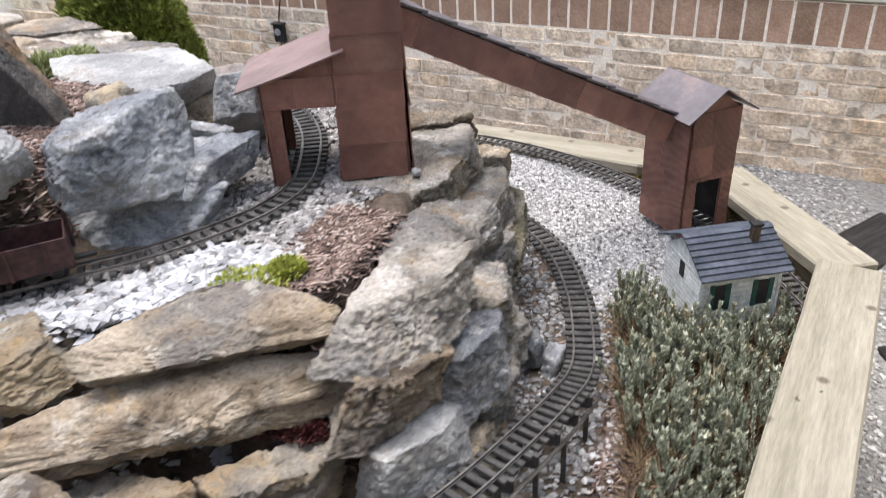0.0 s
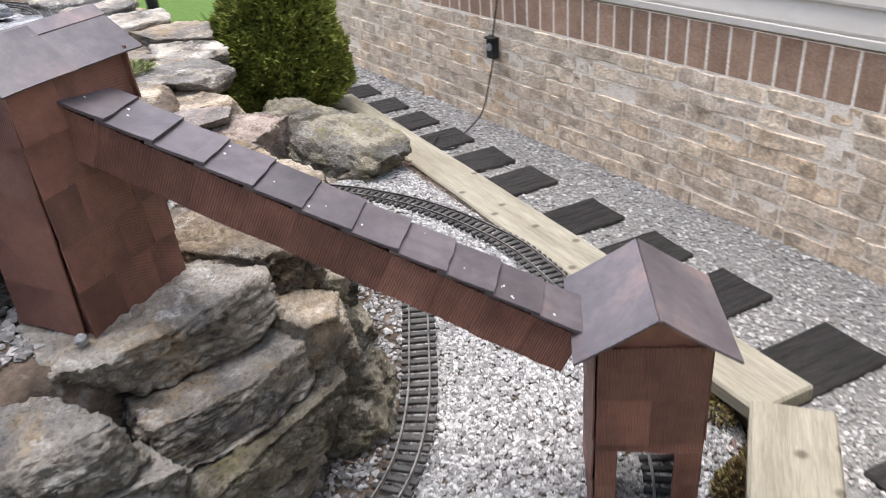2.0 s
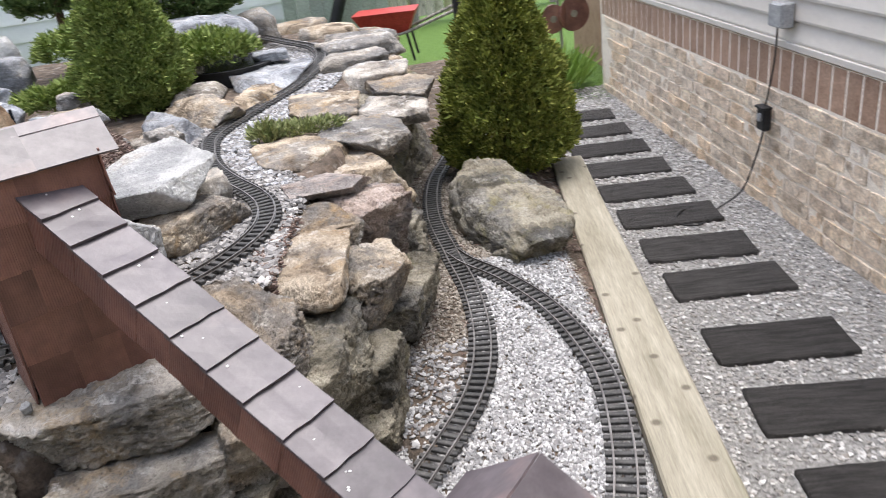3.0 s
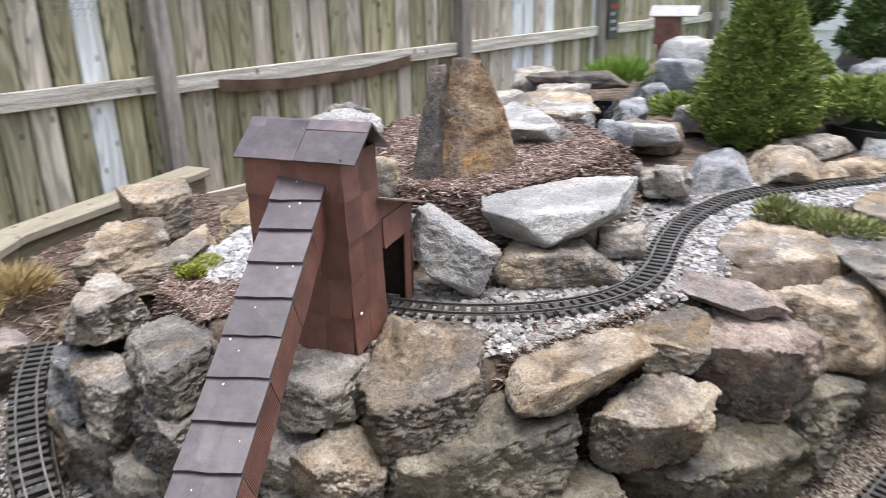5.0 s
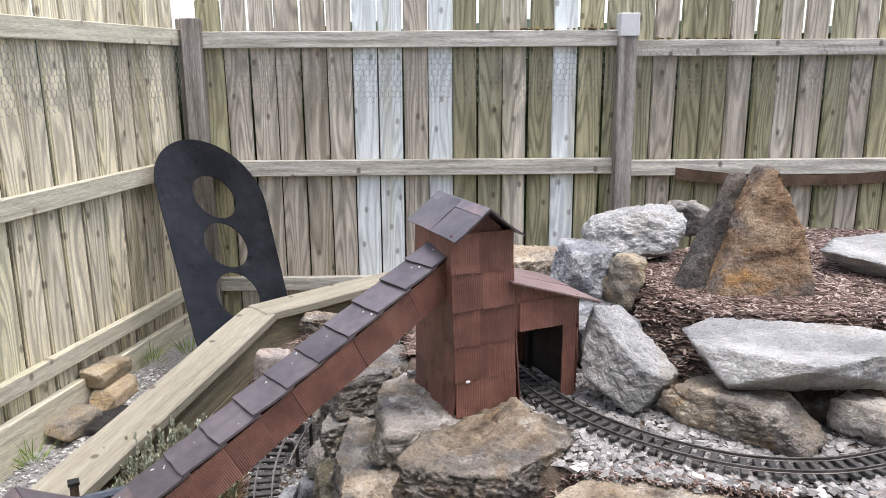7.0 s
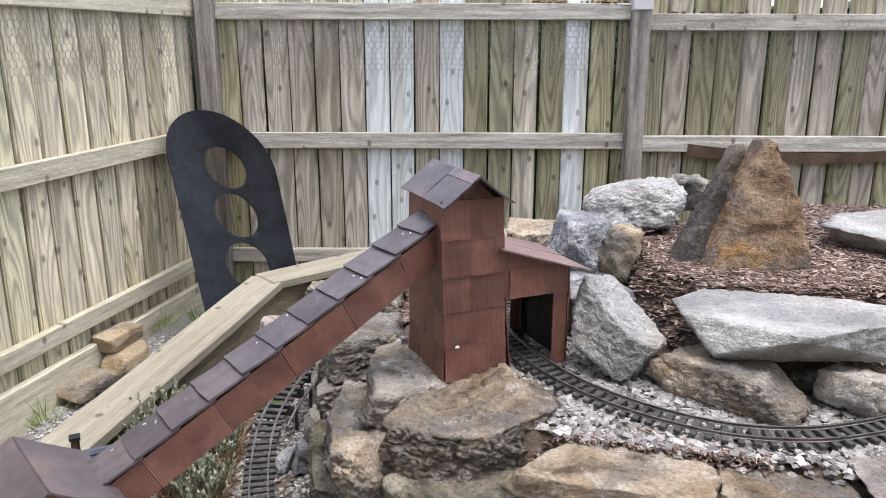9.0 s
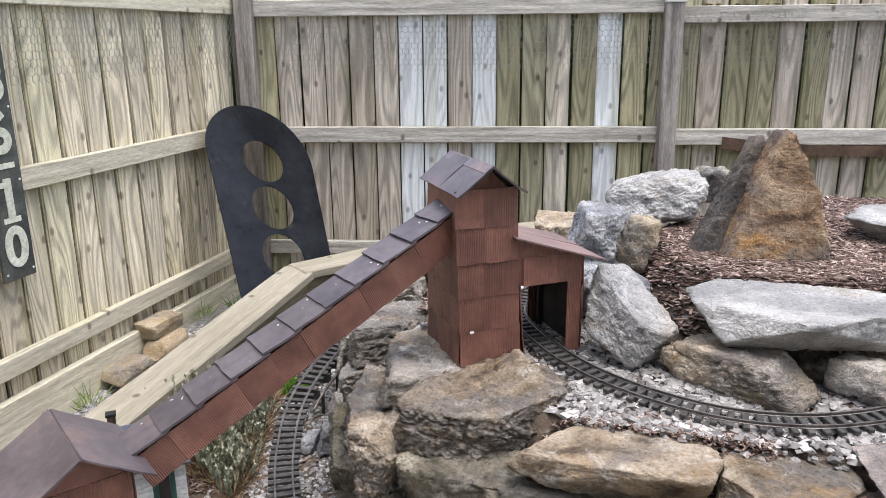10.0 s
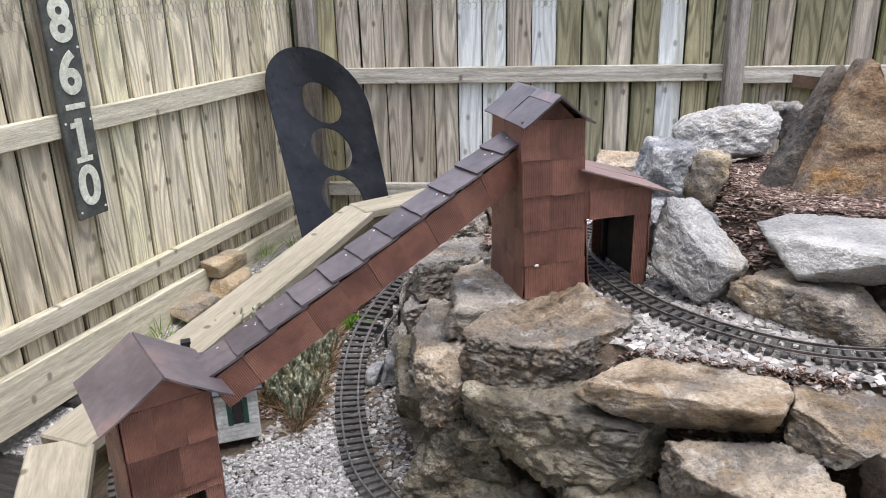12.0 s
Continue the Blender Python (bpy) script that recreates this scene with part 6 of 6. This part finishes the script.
rim = arc(0, 1.084, 0.354, -3, 183, 40) + arc(0, 0.24, 0.319, 183, 357, 30)
holes = [arc(0, z, 0.137, 360, 9, 39) for z in (1.064, 0.760, 0.456)]
plate = new("signal_plate", flat_shape("signal_plate", [rim] + holes, 0.006, M["black_metal"]))
plate.matrix_world = Matrix.Translation((-0.930, 1.995, 0.320)) @ Matrix.Rotation(radians(58.7), 4, "Z") @ Matrix.Rotation(radians(-34.7), 4, "X") @ Matrix.Rotation(radians(18.3), 4, "Y")
tagged(plate, "tall black steel signal plate with three round holes", "signal plate")


def lettering(text, size, parent, m, material, label):
    cu = bpy.data.curves.new("numeral", "FONT")
    cu.body, cu.size, cu.extrude, cu.offset = text, size, 0.0015, 0.007
    cu.align_x, cu.align_y = "CENTER", "CENTER"
    tmp = bpy.data.objects.new("numeral", cu)
    scene.collection.objects.link(tmp)
    me = bpy.data.meshes.new_from_object(tmp.evaluated_get(bpy.context.evaluated_depsgraph_get()))
    bpy.data.objects.remove(tmp)
    me.materials.clear()
    me.materials.append(material)
    ob = new("numeral", me)
    ob.parent = parent
    ob.matrix_local = m
    return tagged(ob, label)


M["ivory"] = surf("ivory_paint", (0.50, 0.52, 0.42), (0.66, 0.67, 0.57), 9, rough=0.6, bump=0.05)
M["board_black"] = surf("chalky_black_paint", (0.035, 0.04, 0.035), (0.085, 0.09, 0.08), 6, rough=0.75, bump=0.1, c=(0.13, 0.14, 0.11), spots=0.5)
BOARD = west_fence.matrix_world @ Matrix.Translation((1.918, 0.050, 0.895))
board = thing("number_board", BOARD, "tall black board with ivory numerals hung on the fence", "sign")
part("plank", boxed(-0.081, 0.081, -0.004, 0.014, 0, 1.20, bevel=0.003), M["board_black"], board)
face = Matrix.Rotation(radians(180), 4, "Z") @ Matrix.Rotation(radians(90), 4, "X")
for ch, z in (("0", 0.126), ("1", 0.32), ("6", 0.585), ("8", 0.788), ("0", 1.06)):
    lettering(ch, 0.225, board, Matrix.Translation((0, 0.016, z)) @ face, M["ivory"], "ivory painted numeral")
for z, w in ((0.245, 0.042), (0.388, 0.022)):
    part("serif", boxed(-w if z < 0.3 else 0.0, w if z < 0.3 else 2 * w, 0.0146, 0.0172, z - 0.011, z + 0.011), M["ivory"], board)
for z in (0.462, 0.925):
    part("dash", boxed(-0.05, 0.05, 0.0145, 0.017, z - 0.011, z + 0.011), M["ivory"], board, "ivory painted dash")
for z in (0.03, 0.40, 0.69, 1.16):
    for x in (-0.066, 0.066):
        part("screw", tube(bmesh.new(), [(x, 0.0135, z), (x, 0.0165, z)], 0.005, 8), M["white_trim"], board)

# the long crosscut saw
top_edge = [(1.58 * k / 40, 0.015 + 0.055 * (2 * k / 40 - 1) ** 2) for k in range(41)]
low_edge = []
for k in range(81):
    x = 1.58 * (80 - k) / 80
    low_edge.append((x, -0.055 + 0.045 * (2 * x / 1.58 - 1) ** 2 + (0.012 if k % 2 else 0.0)))
saw = new("crosscut_saw", flat_shape("crosscut_saw", [top_edge + low_edge], 0.003, M["saw"]))
saw.matrix_world = pose(1.455, 2.948, 1.175)
tagged(saw, "long rusty two-man crosscut saw hung on the fence rail", "saw")

# tan stone blocks stacked at the foot of the fence
for k, (x, y, z, t) in enumerate(((-1.69, 1.60, 0.045, 72), (-1.62, 1.90, 0.045, 82), (-1.66, 1.92, 0.142, 75))):
    rock(x, y, float(yard_height(x, y)) + z, 0.25, 0.13, 0.10, t, "sandstone", cuts=3, rough=0.3, soft=30, strata=0.3, plan=[(-1, -1), (1, -1), (1, 1), (-1, 1)], label="tan rectangular stone block stacked by the fence")

# white metal cap and bracket on a fence post
cap = part("post_cap", boxed(2.474, 2.586, -0.004, 0.108, 2.015, 2.145, bevel=0.004), M["white_trim"], far_fence, "bent white sheet metal cap")
part("flap", boxed(2.42, 2.476, 0.0, 0.05, 2.045, 2.051), M["white_trim"], cap)


def chicken_wire(name, m, length, z0, z1):
    """Hexagonal wire netting as thin three-sided strands."""
    c = 0.021
    rows, cols = int((z1 - z0) / (1.5 * c)), int(length / (math.sqrt(3) * c))
    segs = []
    for r in range(rows):
        for k in range(cols):
            x, z = (k + 0.5 * (r % 2)) * math.sqrt(3) * c, z0 + r * 1.5 * c
            p = [(x, z - c), (x + math.sqrt(3) / 2 * c, z - c / 2), (x + math.sqrt(3) / 2 * c, z + c / 2), (x, z + c)]
            segs += list(zip(p, p[1:]))
    s = np.array(segs)
    rng = np.random.default_rng(9)
    w = 0.0011
    bow = lambda q: 0.006 * np.sin(q[:, 0] * 5) + 0.008
    a, b = s[:, 0], s[:, 1]
    ya, yb = bow(a), bow(b)
    d = b - a
    nrm = np.column_stack([-d[:, 1], d[:, 0]]) / np.linalg.norm(d, axis=1)[:, None] * w
    v = np.stack([np.column_stack([a[:, 0] + nrm[:, 0], ya, a[:, 1] + nrm[:, 1]]), np.column_stack([a[:, 0] - nrm[:, 0], ya, a[:, 1] - nrm[:, 1]]), np.column_stack([a[:, 0], ya + 2 * w, a[:, 1]]),
                  np.column_stack([b[:, 0] + nrm[:, 0], yb, b[:, 1] + nrm[:, 1]]), np.column_stack([b[:, 0] - nrm[:, 0], yb, b[:, 1] - nrm[:, 1]]), np.column_stack([b[:, 0], yb + 2 * w, b[:, 1]])], 1)
    f = np.array([(0, 3, 4, 1), (1, 4, 5, 2), (2, 5, 3, 0)])
    f = (f[None] + (np.arange(len(v)) * 6)[:, None, None]).reshape(-1, 4)
    me = fast_mesh(name, v.reshape(-1, 3), f)
    me.materials.append(M["wire"])
    ob = new(name, me)
    ob.matrix_world = m
    return tagged(ob, "galvanised chicken wire stapled along the fence top", "wire netting", kind="stuff")


M["wire"] = surf("galvanised_wire", (0.22, 0.22, 0.21), (0.42, 0.42, 0.40), 10, rough=0.5, bump=0, metal=0.6)
chicken_wire("wire_netting", far_fence.matrix_world @ Matrix.Translation((0, 0.036, 0)), 6.2, 1.66, 1.98)
chicken_wire("wire_netting", west_fence.matrix_world @ Matrix.Translation((0, 0.036, 0)), 3.4, 1.68, 2.0)


# a few dry leaves caught on the top rail of the north fence
leaf_rng = np.random.default_rng(77)
spots = np.column_stack([np.concatenate([leaf_rng.uniform(0.45, 1.05, 26), leaf_rng.uniform(1.3, 2.2, 12)]), leaf_rng.uniform(2.962, 2.99, 38), np.full(38, 2.004)])
spots[:26, 2] += 0.058
scatter("dry_leaves", spots, 0.017, M["litter_leaf"], 78, "small dry brown leaves caught on the fence rail", "leaves", flat=0.5)


# ---- fittings on the house ----
def on_house(x, y, z):
    return house.matrix_world @ Matrix.Translation((x, y, z))


M["grey_box"] = surf("grey_plastic", (0.3, 0.3, 0.3), (0.42, 0.42, 0.41), 5, rough=0.5, bump=0.05)
timer = thing("outdoor_timer", on_house(2.02, 0.012, 0.455), "black outdoor plug timer hung on the stone wall", "timer")
part("case", boxed(-0.042, 0.042, 0, 0.045, 0, 0.125, bevel=0.008), M["black"], timer)
part("dial", tube(bmesh.new(), [(0, 0.044, 0.075), (0, 0.052, 0.075)], 0.024, 18), M["grey_box"], timer, "pale round dial")
part("hood", boxed(-0.048, 0.048, 0, 0.055, 0.122, 0.134, bevel=0.003), M["black"], timer)
junction = thing("junction_box", on_house(1.89, 0.02, 1.03), "grey plastic electrical box fixed on the siding", "electrical box")
part("case", boxed(-0.09, 0.04, 0, 0.06, 0, 0.12, bevel=0.006), M["grey_box"], junction)
part("lid", boxed(-0.085, 0.035, 0.06, 0.072, 0.005, 0.115, bevel=0.004), M["grey_box"], junction)


def cable(name, pts, r, label):
    bm = tube(bmesh.new(), smooth_line(pts, 0.02), r, 6)
    me = bpy.data.meshes.new(name)
    bm.to_mesh(me)
    bm.free()
    me.shade_smooth()
    me.materials.append(M["black"])
    return tagged(new(name, me), label, "cable")


hw = lambda x, y, z: tuple(house.matrix_world @ Vector((x, y, z)))
cable("power_cable", [hw(1.90, 0.05, 1.05), hw(1.95, 0.03, 0.85), hw(2.01, 0.022, 0.66), hw(2.02, 0.03, 0.585)], 0.005, "black power cable running down from the electrical box")
cable("power_cable", [hw(2.02, 0.03, 0.46), hw(2.05, 0.05, 0.30), hw(2.06, 0.12, 0.10), hw(2.04, 0.28, 0.012), (1.98, -2.62, 0.012), (1.93, -2.50, 0.012), (2.02, -2.43, 0.012), (2.10, -2.50, 0.03), (2.16, -2.62, 0.012)], 0.005, "black power cable looping down onto the gravel")


# ---- rolling stock and small items on the railway ----
def frame_on(line, k, lift):
    p, d = line[k], (line[k + 1] - line[k - 1]).normalized()
    s = Vector((-d.y, d.x, 0)).normalized()
    m = Matrix((d, s, d.cross(s))).transposed().to_4x4()
    m.translation = p + Vector((0, 0, lift))
    return m


def wagon(m, paint, label):
    ob = thing("ore_wagon", m, label, "model wagon")
    part("floor", boxed(-0.14, 0.14, -0.045, 0.045, 0.028, 0.036), M[paint], ob)
    for y in (-0.048, 0.045):
        part("side", boxed(-0.142, 0.142, y, y + 0.003, 0.028, 0.092, bevel=0.001), M[paint], ob)
        for x in (-0.10, -0.035, 0.035, 0.10):
            part("rib", boxed(x - 0.003, x + 0.003, y - 0.003 if y < 0 else y + 0.002, y + 0.001 if y < 0 else y + 0.006, 0.026, 0.092), M[paint], ob)
    for x in (-0.142, 0.139):
        part("end_board", boxed(x, x + 0.003, -0.045, 0.045, 0.028, 0.092), M[paint], ob)
    for x in (-0.085, 0.085):
        part("truck_frame", boxed(x - 0.035, x + 0.035, -0.03, 0.03, 0.012, 0.027, bevel=0.002), M["black"], ob)
        for dx in (-0.022, 0.022):
            for y in (-0.025, 0.021):
                part("wheel", tube(bmesh.new(), [(x + dx, y, 0.014), (x + dx, y + 0.004, 0.014)], 0.014, 16), M["black"], ob)
    part("brake_post", boxed(-0.150, -0.143, -0.047, -0.035, 0.03, 0.128, bevel=0.0015), M[paint], ob)
    part("coupler", boxed(-0.185, -0.143, -0.006, 0.006, 0.018, 0.028, bevel=0.002), M["black"], ob)
    return ob


wagon(frame_on(rear_line, min(range(2, len(rear_line)), key=lambda k: (rear_line[k] - Vector((2.12, 0.72, 1.1))).length), 0.0165), "black_metal", "black open model ore wagon standing on the track")
M["maroon"] = surf("maroon_wagon_paint", (0.035, 0.018, 0.018), (0.075, 0.034, 0.032), 30, rough=0.45, bump=0.1)
wagon(frame_on(upper_line, min(range(2, len(upper_line) - 2), key=lambda k: (upper_line[k] - Vector((0.53, 0.905, UP))).length), 0.0165) @ Matrix.Rotation(math.pi, 4, "Z"), "maroon", "dark maroon open model wagon standing on the raised track")

pebble = rock(-0.108, 0.236, 1.062, 0.022, 0.02, 0.018, 20, "white", sub=3, label="small white pebble at the foot of the tower")
for k, (x, y, z) in enumerate(((0.03, -0.006, 0.085), )):
    knob = new("bird_dropping", fast_mesh("bird_dropping", BALLS[3][0] * (0.006, 0.002, 0.004), BALLS[3][1]))
    knob.data.materials.append(M["white_trim"])
    knob.matrix_world = TOWER @ Matrix.Translation((x, y, z))
    tagged(knob, "small pale dropping stuck on the tower wall", "dropping")

# a low trestle of dark struts and side beams under the curve beside the moss
TRESTLE = Vector((-0.5, 0.65, 0.56))
trestle = thing("track_trestle", Matrix.Translation(TRESTLE), "dark struts and thin side beams carrying the curved track", "trestle")
span = [k for k in range(len(main_line)) if 0.46 < main_line[k].y < 1.1]
for side in (-0.05, 0.05):
    beam = []
    for k in span:
        d = (main_line[k + 1] - main_line[max(k - 1, 0)]).normalized()
        beam.append(main_line[k] + Vector((d.y, -d.x, 0)).normalized() * side - Vector((0, 0, 0.030)) - TRESTLE)
    part("side_beam", tube(bmesh.new(), beam, 0.0045, 6), M["rail"], trestle, "thin dull metal side beam")
    for p in beam[::4]:
        part("strut", boxed(p.x - 0.005, p.x + 0.005, p.y - 0.005, p.y + 0.005, -0.04, p.z), M["tie"], trestle)
for k in span[::3]:
    p = main_line[k] - TRESTLE
    part("cross_strut", boxed(p.x - 0.05, p.x + 0.05, p.y - 0.005, p.y + 0.005, p.z - 0.034, p.z - 0.002), M["tie"], trestle)


# ---- east end: pond, model water tower, shed walls and lawn furniture ----
pond = thing("pond_basin", Matrix.Translation((3.02, -0.23, 1.03)), "black plastic pond basin rimmed by grey stones", "pond")
part("basin", tube(bmesh.new(), [(0, 0, -0.06), (0, 0, 0.06), (0, 0, 0.095)], 0.24, 28, 0.27), M["black"], pond)
part("water", tube(bmesh.new(), [(0, 0, 0.094), (0, 0, 0.097)], 0.24, 28), M["black_metal"], pond, "still dark water")
for k, (x, y, z, w, d, h, t, tone) in enumerate(((3.75, -0.15, 1.22, 0.62, 0.4, 0.2, 80, "pale"), (4.25, -0.45, 1.14, 0.3, 0.3, 0.24, 60, "grey"), (3.7, -0.20, 1.10, 0.5, 0.3, 0.16, 85, "grey"), (4.45, 0.2, 1.28, 0.5, 0.4, 0.25, 70, "pale"),
                                                 (4.1, -0.95, 1.0, 0.45, 0.3, 0.2, 85, "tan"), (4.6, -0.75, 1.0, 0.5, 0.3, 0.2, 85, "tan"), (3.2, -1.0, 1.05, 0.5, 0.3, 0.14, 85, "grey"), (2.75, -0.9, 1.06, 0.4, 0.26, 0.1, 85, "grey"),
                                                 (3.7, -1.1, 1.0, 0.5, 0.35, 0.16, 80, "grey"), (4.4, -1.2, 0.85, 0.6, 0.4, 0.3, 80, "tan"), (3.4, 1.0, 1.2, 0.35, 0.25, 0.2, 60, "pale"), (3.75, 1.15, 1.26, 0.4, 0.3, 0.26, 60, "white"),
                                                 (2.95, 1.75, 1.12, 0.4, 0.3, 0.2, 40, "grey"), (2.3, 1.5, 1.12, 0.4, 0.3, 0.16, 40, "grey"), (2.6, 0.85, 1.12, 0.3, 0.16, 0.10, 30, "pale"), (3.1, 1.0, 1.13, 0.3, 0.16, 0.10, 30, "pale"))):
    rock(x, y, z, w, d, h, t, tone, sub=3 if x > 3.5 else 4)
rock(2.95, -0.48, 1.14, 0.22, 0.15, 0.05, 80, "pale")
rock(2.90, 0.0, 1.14, 0.2, 0.15, 0.05, 80, "grey")

wt = thing("model_water_tower", Matrix.Translation((4.12, 1.49, 1.18)) @ Matrix.Rotation(radians(20), 4, "Z"), "rusty model hopper house on posts with grey roof", "model building")
for x in (-0.05, 0.05):
    for y in (-0.05, 0.05):
        part("leg", boxed(x - 0.01, x + 0.01, y - 0.01, y + 0.01, 0, 0.13), M["rusty"], wt)
part("body", boxed(-0.075, 0.075, -0.085, 0.085, 0.13, 0.32, bevel=0.003), M["rusty"], wt)
for s in (-1, 1):
    part("roof_slope", solid(bmesh.new(), [(s * 0.10, -0.2, 0.315), (s * 0.10, 0.12, 0.315), (0, 0.12, 0.375), (0, -0.2, 0.375)], [(s * 0.10, -0.2, 0.322), (s * 0.10, 0.12, 0.322), (0, 0.12, 0.383), (0, -0.2, 0.383)]), M["grey_box"], wt)

banner = thing("post_sign", Matrix.Translation((5.66, 2.885, 1.16)), "narrow black sign with red and white lines on a fence post", "sign")
part("plate", boxed(-0.09, 0.09, -0.012, 0, 0, 0.75, bevel=0.002), M["board_black"], banner)
M["red"] = surf("red_paint", (0.3, 0.03, 0.025), (0.42, 0.05, 0.04), 8, rough=0.5, bump=0)
for k in range(9):
    part("text_bar", boxed(-0.055, 0.055 - 0.02 * (k % 3), -0.015, -0.012, 0.08 + 0.07 * k, 0.11 + 0.07 * k), M["red"] if 3 <= k <= 5 else M["grey_box"], banner)

M["garage_white"] = surf("bright_white_siding", (0.80, 0.80, 0.80), (0.88, 0.88, 0.88), 2, rough=0.5, bump=0.05, grain_amp=0.04)
garage = thing("garage", Matrix.Translation((8.4, 0.9, 0)), "garage wall with white lap siding beyond the lawn", "building")
part("wall", boxed(0, 0.2, -2.3, 3.5, 0, 3.4), M["garage_white"], garage)
for k in range(16):
    part("siding_board", prism(bmesh.new(), [(-0.02, 0.1 + 0.2 * k), (0.0, 0.1 + 0.2 * k), (0.0, 0.3 + 0.2 * k), (-0.006, 0.3 + 0.2 * k)], -2.3, 3.5), M["garage_white"], garage)
part("downpipe", boxed(-0.09, -0.02, -2.34, -2.27, 0, 3.3, bevel=0.01), M["black"], garage, "dark downpipe")
M["pale_green"] = surf("pale_green_paint", (0.30, 0.34, 0.28), (0.40, 0.44, 0.37), 3, rough=0.7, bump=0.1)
screen = thing("garden_screen", Matrix.Translation((7.9, -1.55, 0)), "pale green wooden screen beside the garage", "screen")
for k in range(8):
    part("board", boxed(0, 0.03, -0.62 + 0.155 * k, -0.62 + 0.155 * k + 0.15, 0.05, 1.75, bevel=0.004), M["pale_green"], screen)
part("post", boxed(0.03, 0.10, -0.62, -0.55, 0, 1.8), M["post"], screen)
pipe = new("drain_pipe", bpy.data.meshes.new("drain_pipe"))
bm = tube(bmesh.new(), [(7.75, -1.35, 0.3), (7.75, -1.85, 1.55)], 0.07, 14)
bm.to_mesh(pipe.data)
bm.free()
pipe.data.materials.append(M["black"])
tagged(pipe, "black corrugated drain pipe leaning on the screen", "pipe")
back_fence = fence("fence_east", (11.0, -8.0, 0), 90, 11.0, [2.4, 4.8, 7.2, 9.6], base=0.1, skip=0.1)

barrow = thing("wheelbarrow", Matrix.Translation((6.9, -1.95, 0.27)) @ Matrix.Rotation(radians(70), 4, "Z"), "red garden wheelbarrow standing on the lawn", "wheelbarrow")
part("tray", solid(bmesh.new(), [(-0.2, -0.14, 0.28), (0.22, -0.14, 0.28), (0.22, 0.14, 0.28), (-0.2, 0.14, 0.28)], [(-0.32, -0.24, 0.52), (0.36, -0.24, 0.52), (0.36, 0.24, 0.52), (-0.32, 0.24, 0.52)]), M["red"], barrow)
for y in (-0.2, 0.2):
    part("handle", tube(bmesh.new(), [(0.3, y * 0.4, 0.2), (-0.2, y, 0.3), (-0.75, y * 1.3, 0.48)], 0.016, 8), M["post"], barrow)
    part("leg", tube(bmesh.new(), [(-0.2, y, 0.3), (-0.25, y, 0.0)], 0.014, 8), M["black"], barrow)
part("wheel", tube(bmesh.new(), [(0.42, -0.03, 0.17), (0.42, 0.03, 0.17)], 0.17, 20), M["black"], barrow)

discs = thing("disc_ornament", Matrix.Translation((5.85, -3.50, 0.0)), "rusty round metal ornament with red flower by the house corner", "ornament")
for y, z, r in ((0.105, 0.579, 0.14), (-0.12, 0.60, 0.17)):
    disc = part("disc", tube(bmesh.new(), [(-0.02, y, z), (0.0, y, z), (0.02, y + 0.01, z)], r, 28), M["rusty"], discs)
    part("spot", tube(bmesh.new(), [(-0.026, y, z), (-0.0205, y, z)], 0.035, 14), M["timber"], disc, "pale round spot")
part("stem", tube(bmesh.new(), [(0.01, 0.0, -0.02), (0.01, 0.02, 0.5), (0.01, 0.06, 0.95)], 0.015, 8), M["post"], discs)
for k in range(6):
    part("petal", tube(bmesh.new(), [(-0.01, 0.08, 1.03), (-0.03, 0.08 + 0.07 * math.cos(k * 1.047), 1.03 + 0.07 * math.sin(k * 1.047))], 0.022, 8, 0.03), M["red"], discs, "red painted petal")


for k, (x, y) in enumerate(((5.6, -2.35), (6.4, -2.7))):
    post = new("lamp_post", bpy.data.meshes.new("lamp_post"))
    bm = tube(bmesh.new(), [(x, y, 0), (x, y, 1.7)], 0.045, 12)
    bm.to_mesh(post.data)
    bm.free()
    post.data.materials.append(M["black"])
    tagged(post, "slim black post standing on the lawn", "post")
timber_run((5.5, -1.62, 0.60), (7.1, -1.0, 0.60), 0.2)


slat_screen = thing("slatted_screen", house.matrix_world @ Matrix.Translation((5.17, -0.28, 0.74)), "grey and white vertical slatted screen at the house corner", "screen")
for k in range(34):
    part("slat", boxed(0.058 * k, 0.058 * k + 0.036, 0, 0.02, 0, 1.9, bevel=0.003), M["white_trim"], slat_screen)
part("backing", boxed(0, 1.97, -0.03, -0.004, 0, 1.9), M["post"], slat_screen, "grey backing sheet")
part("foot_rail", boxed(-0.01, 1.98, -0.03, 0.025, -0.74, 0.0, bevel=0.004), M["brick"], slat_screen, "brown brick base")


speck_rng = random.Random(41)
for k in range(40):
    x, y = speck_rng.uniform(0.02, CL - 0.03), speck_rng.uniform(-CW, CW)
    s = speck_rng.uniform(0.0008, 0.0018)
    part("speck", boxed(x - s * 1.6, x + s, y - s, y + s, 0.0, 0.0095), M["white_trim"], chute, "white paint fleck")
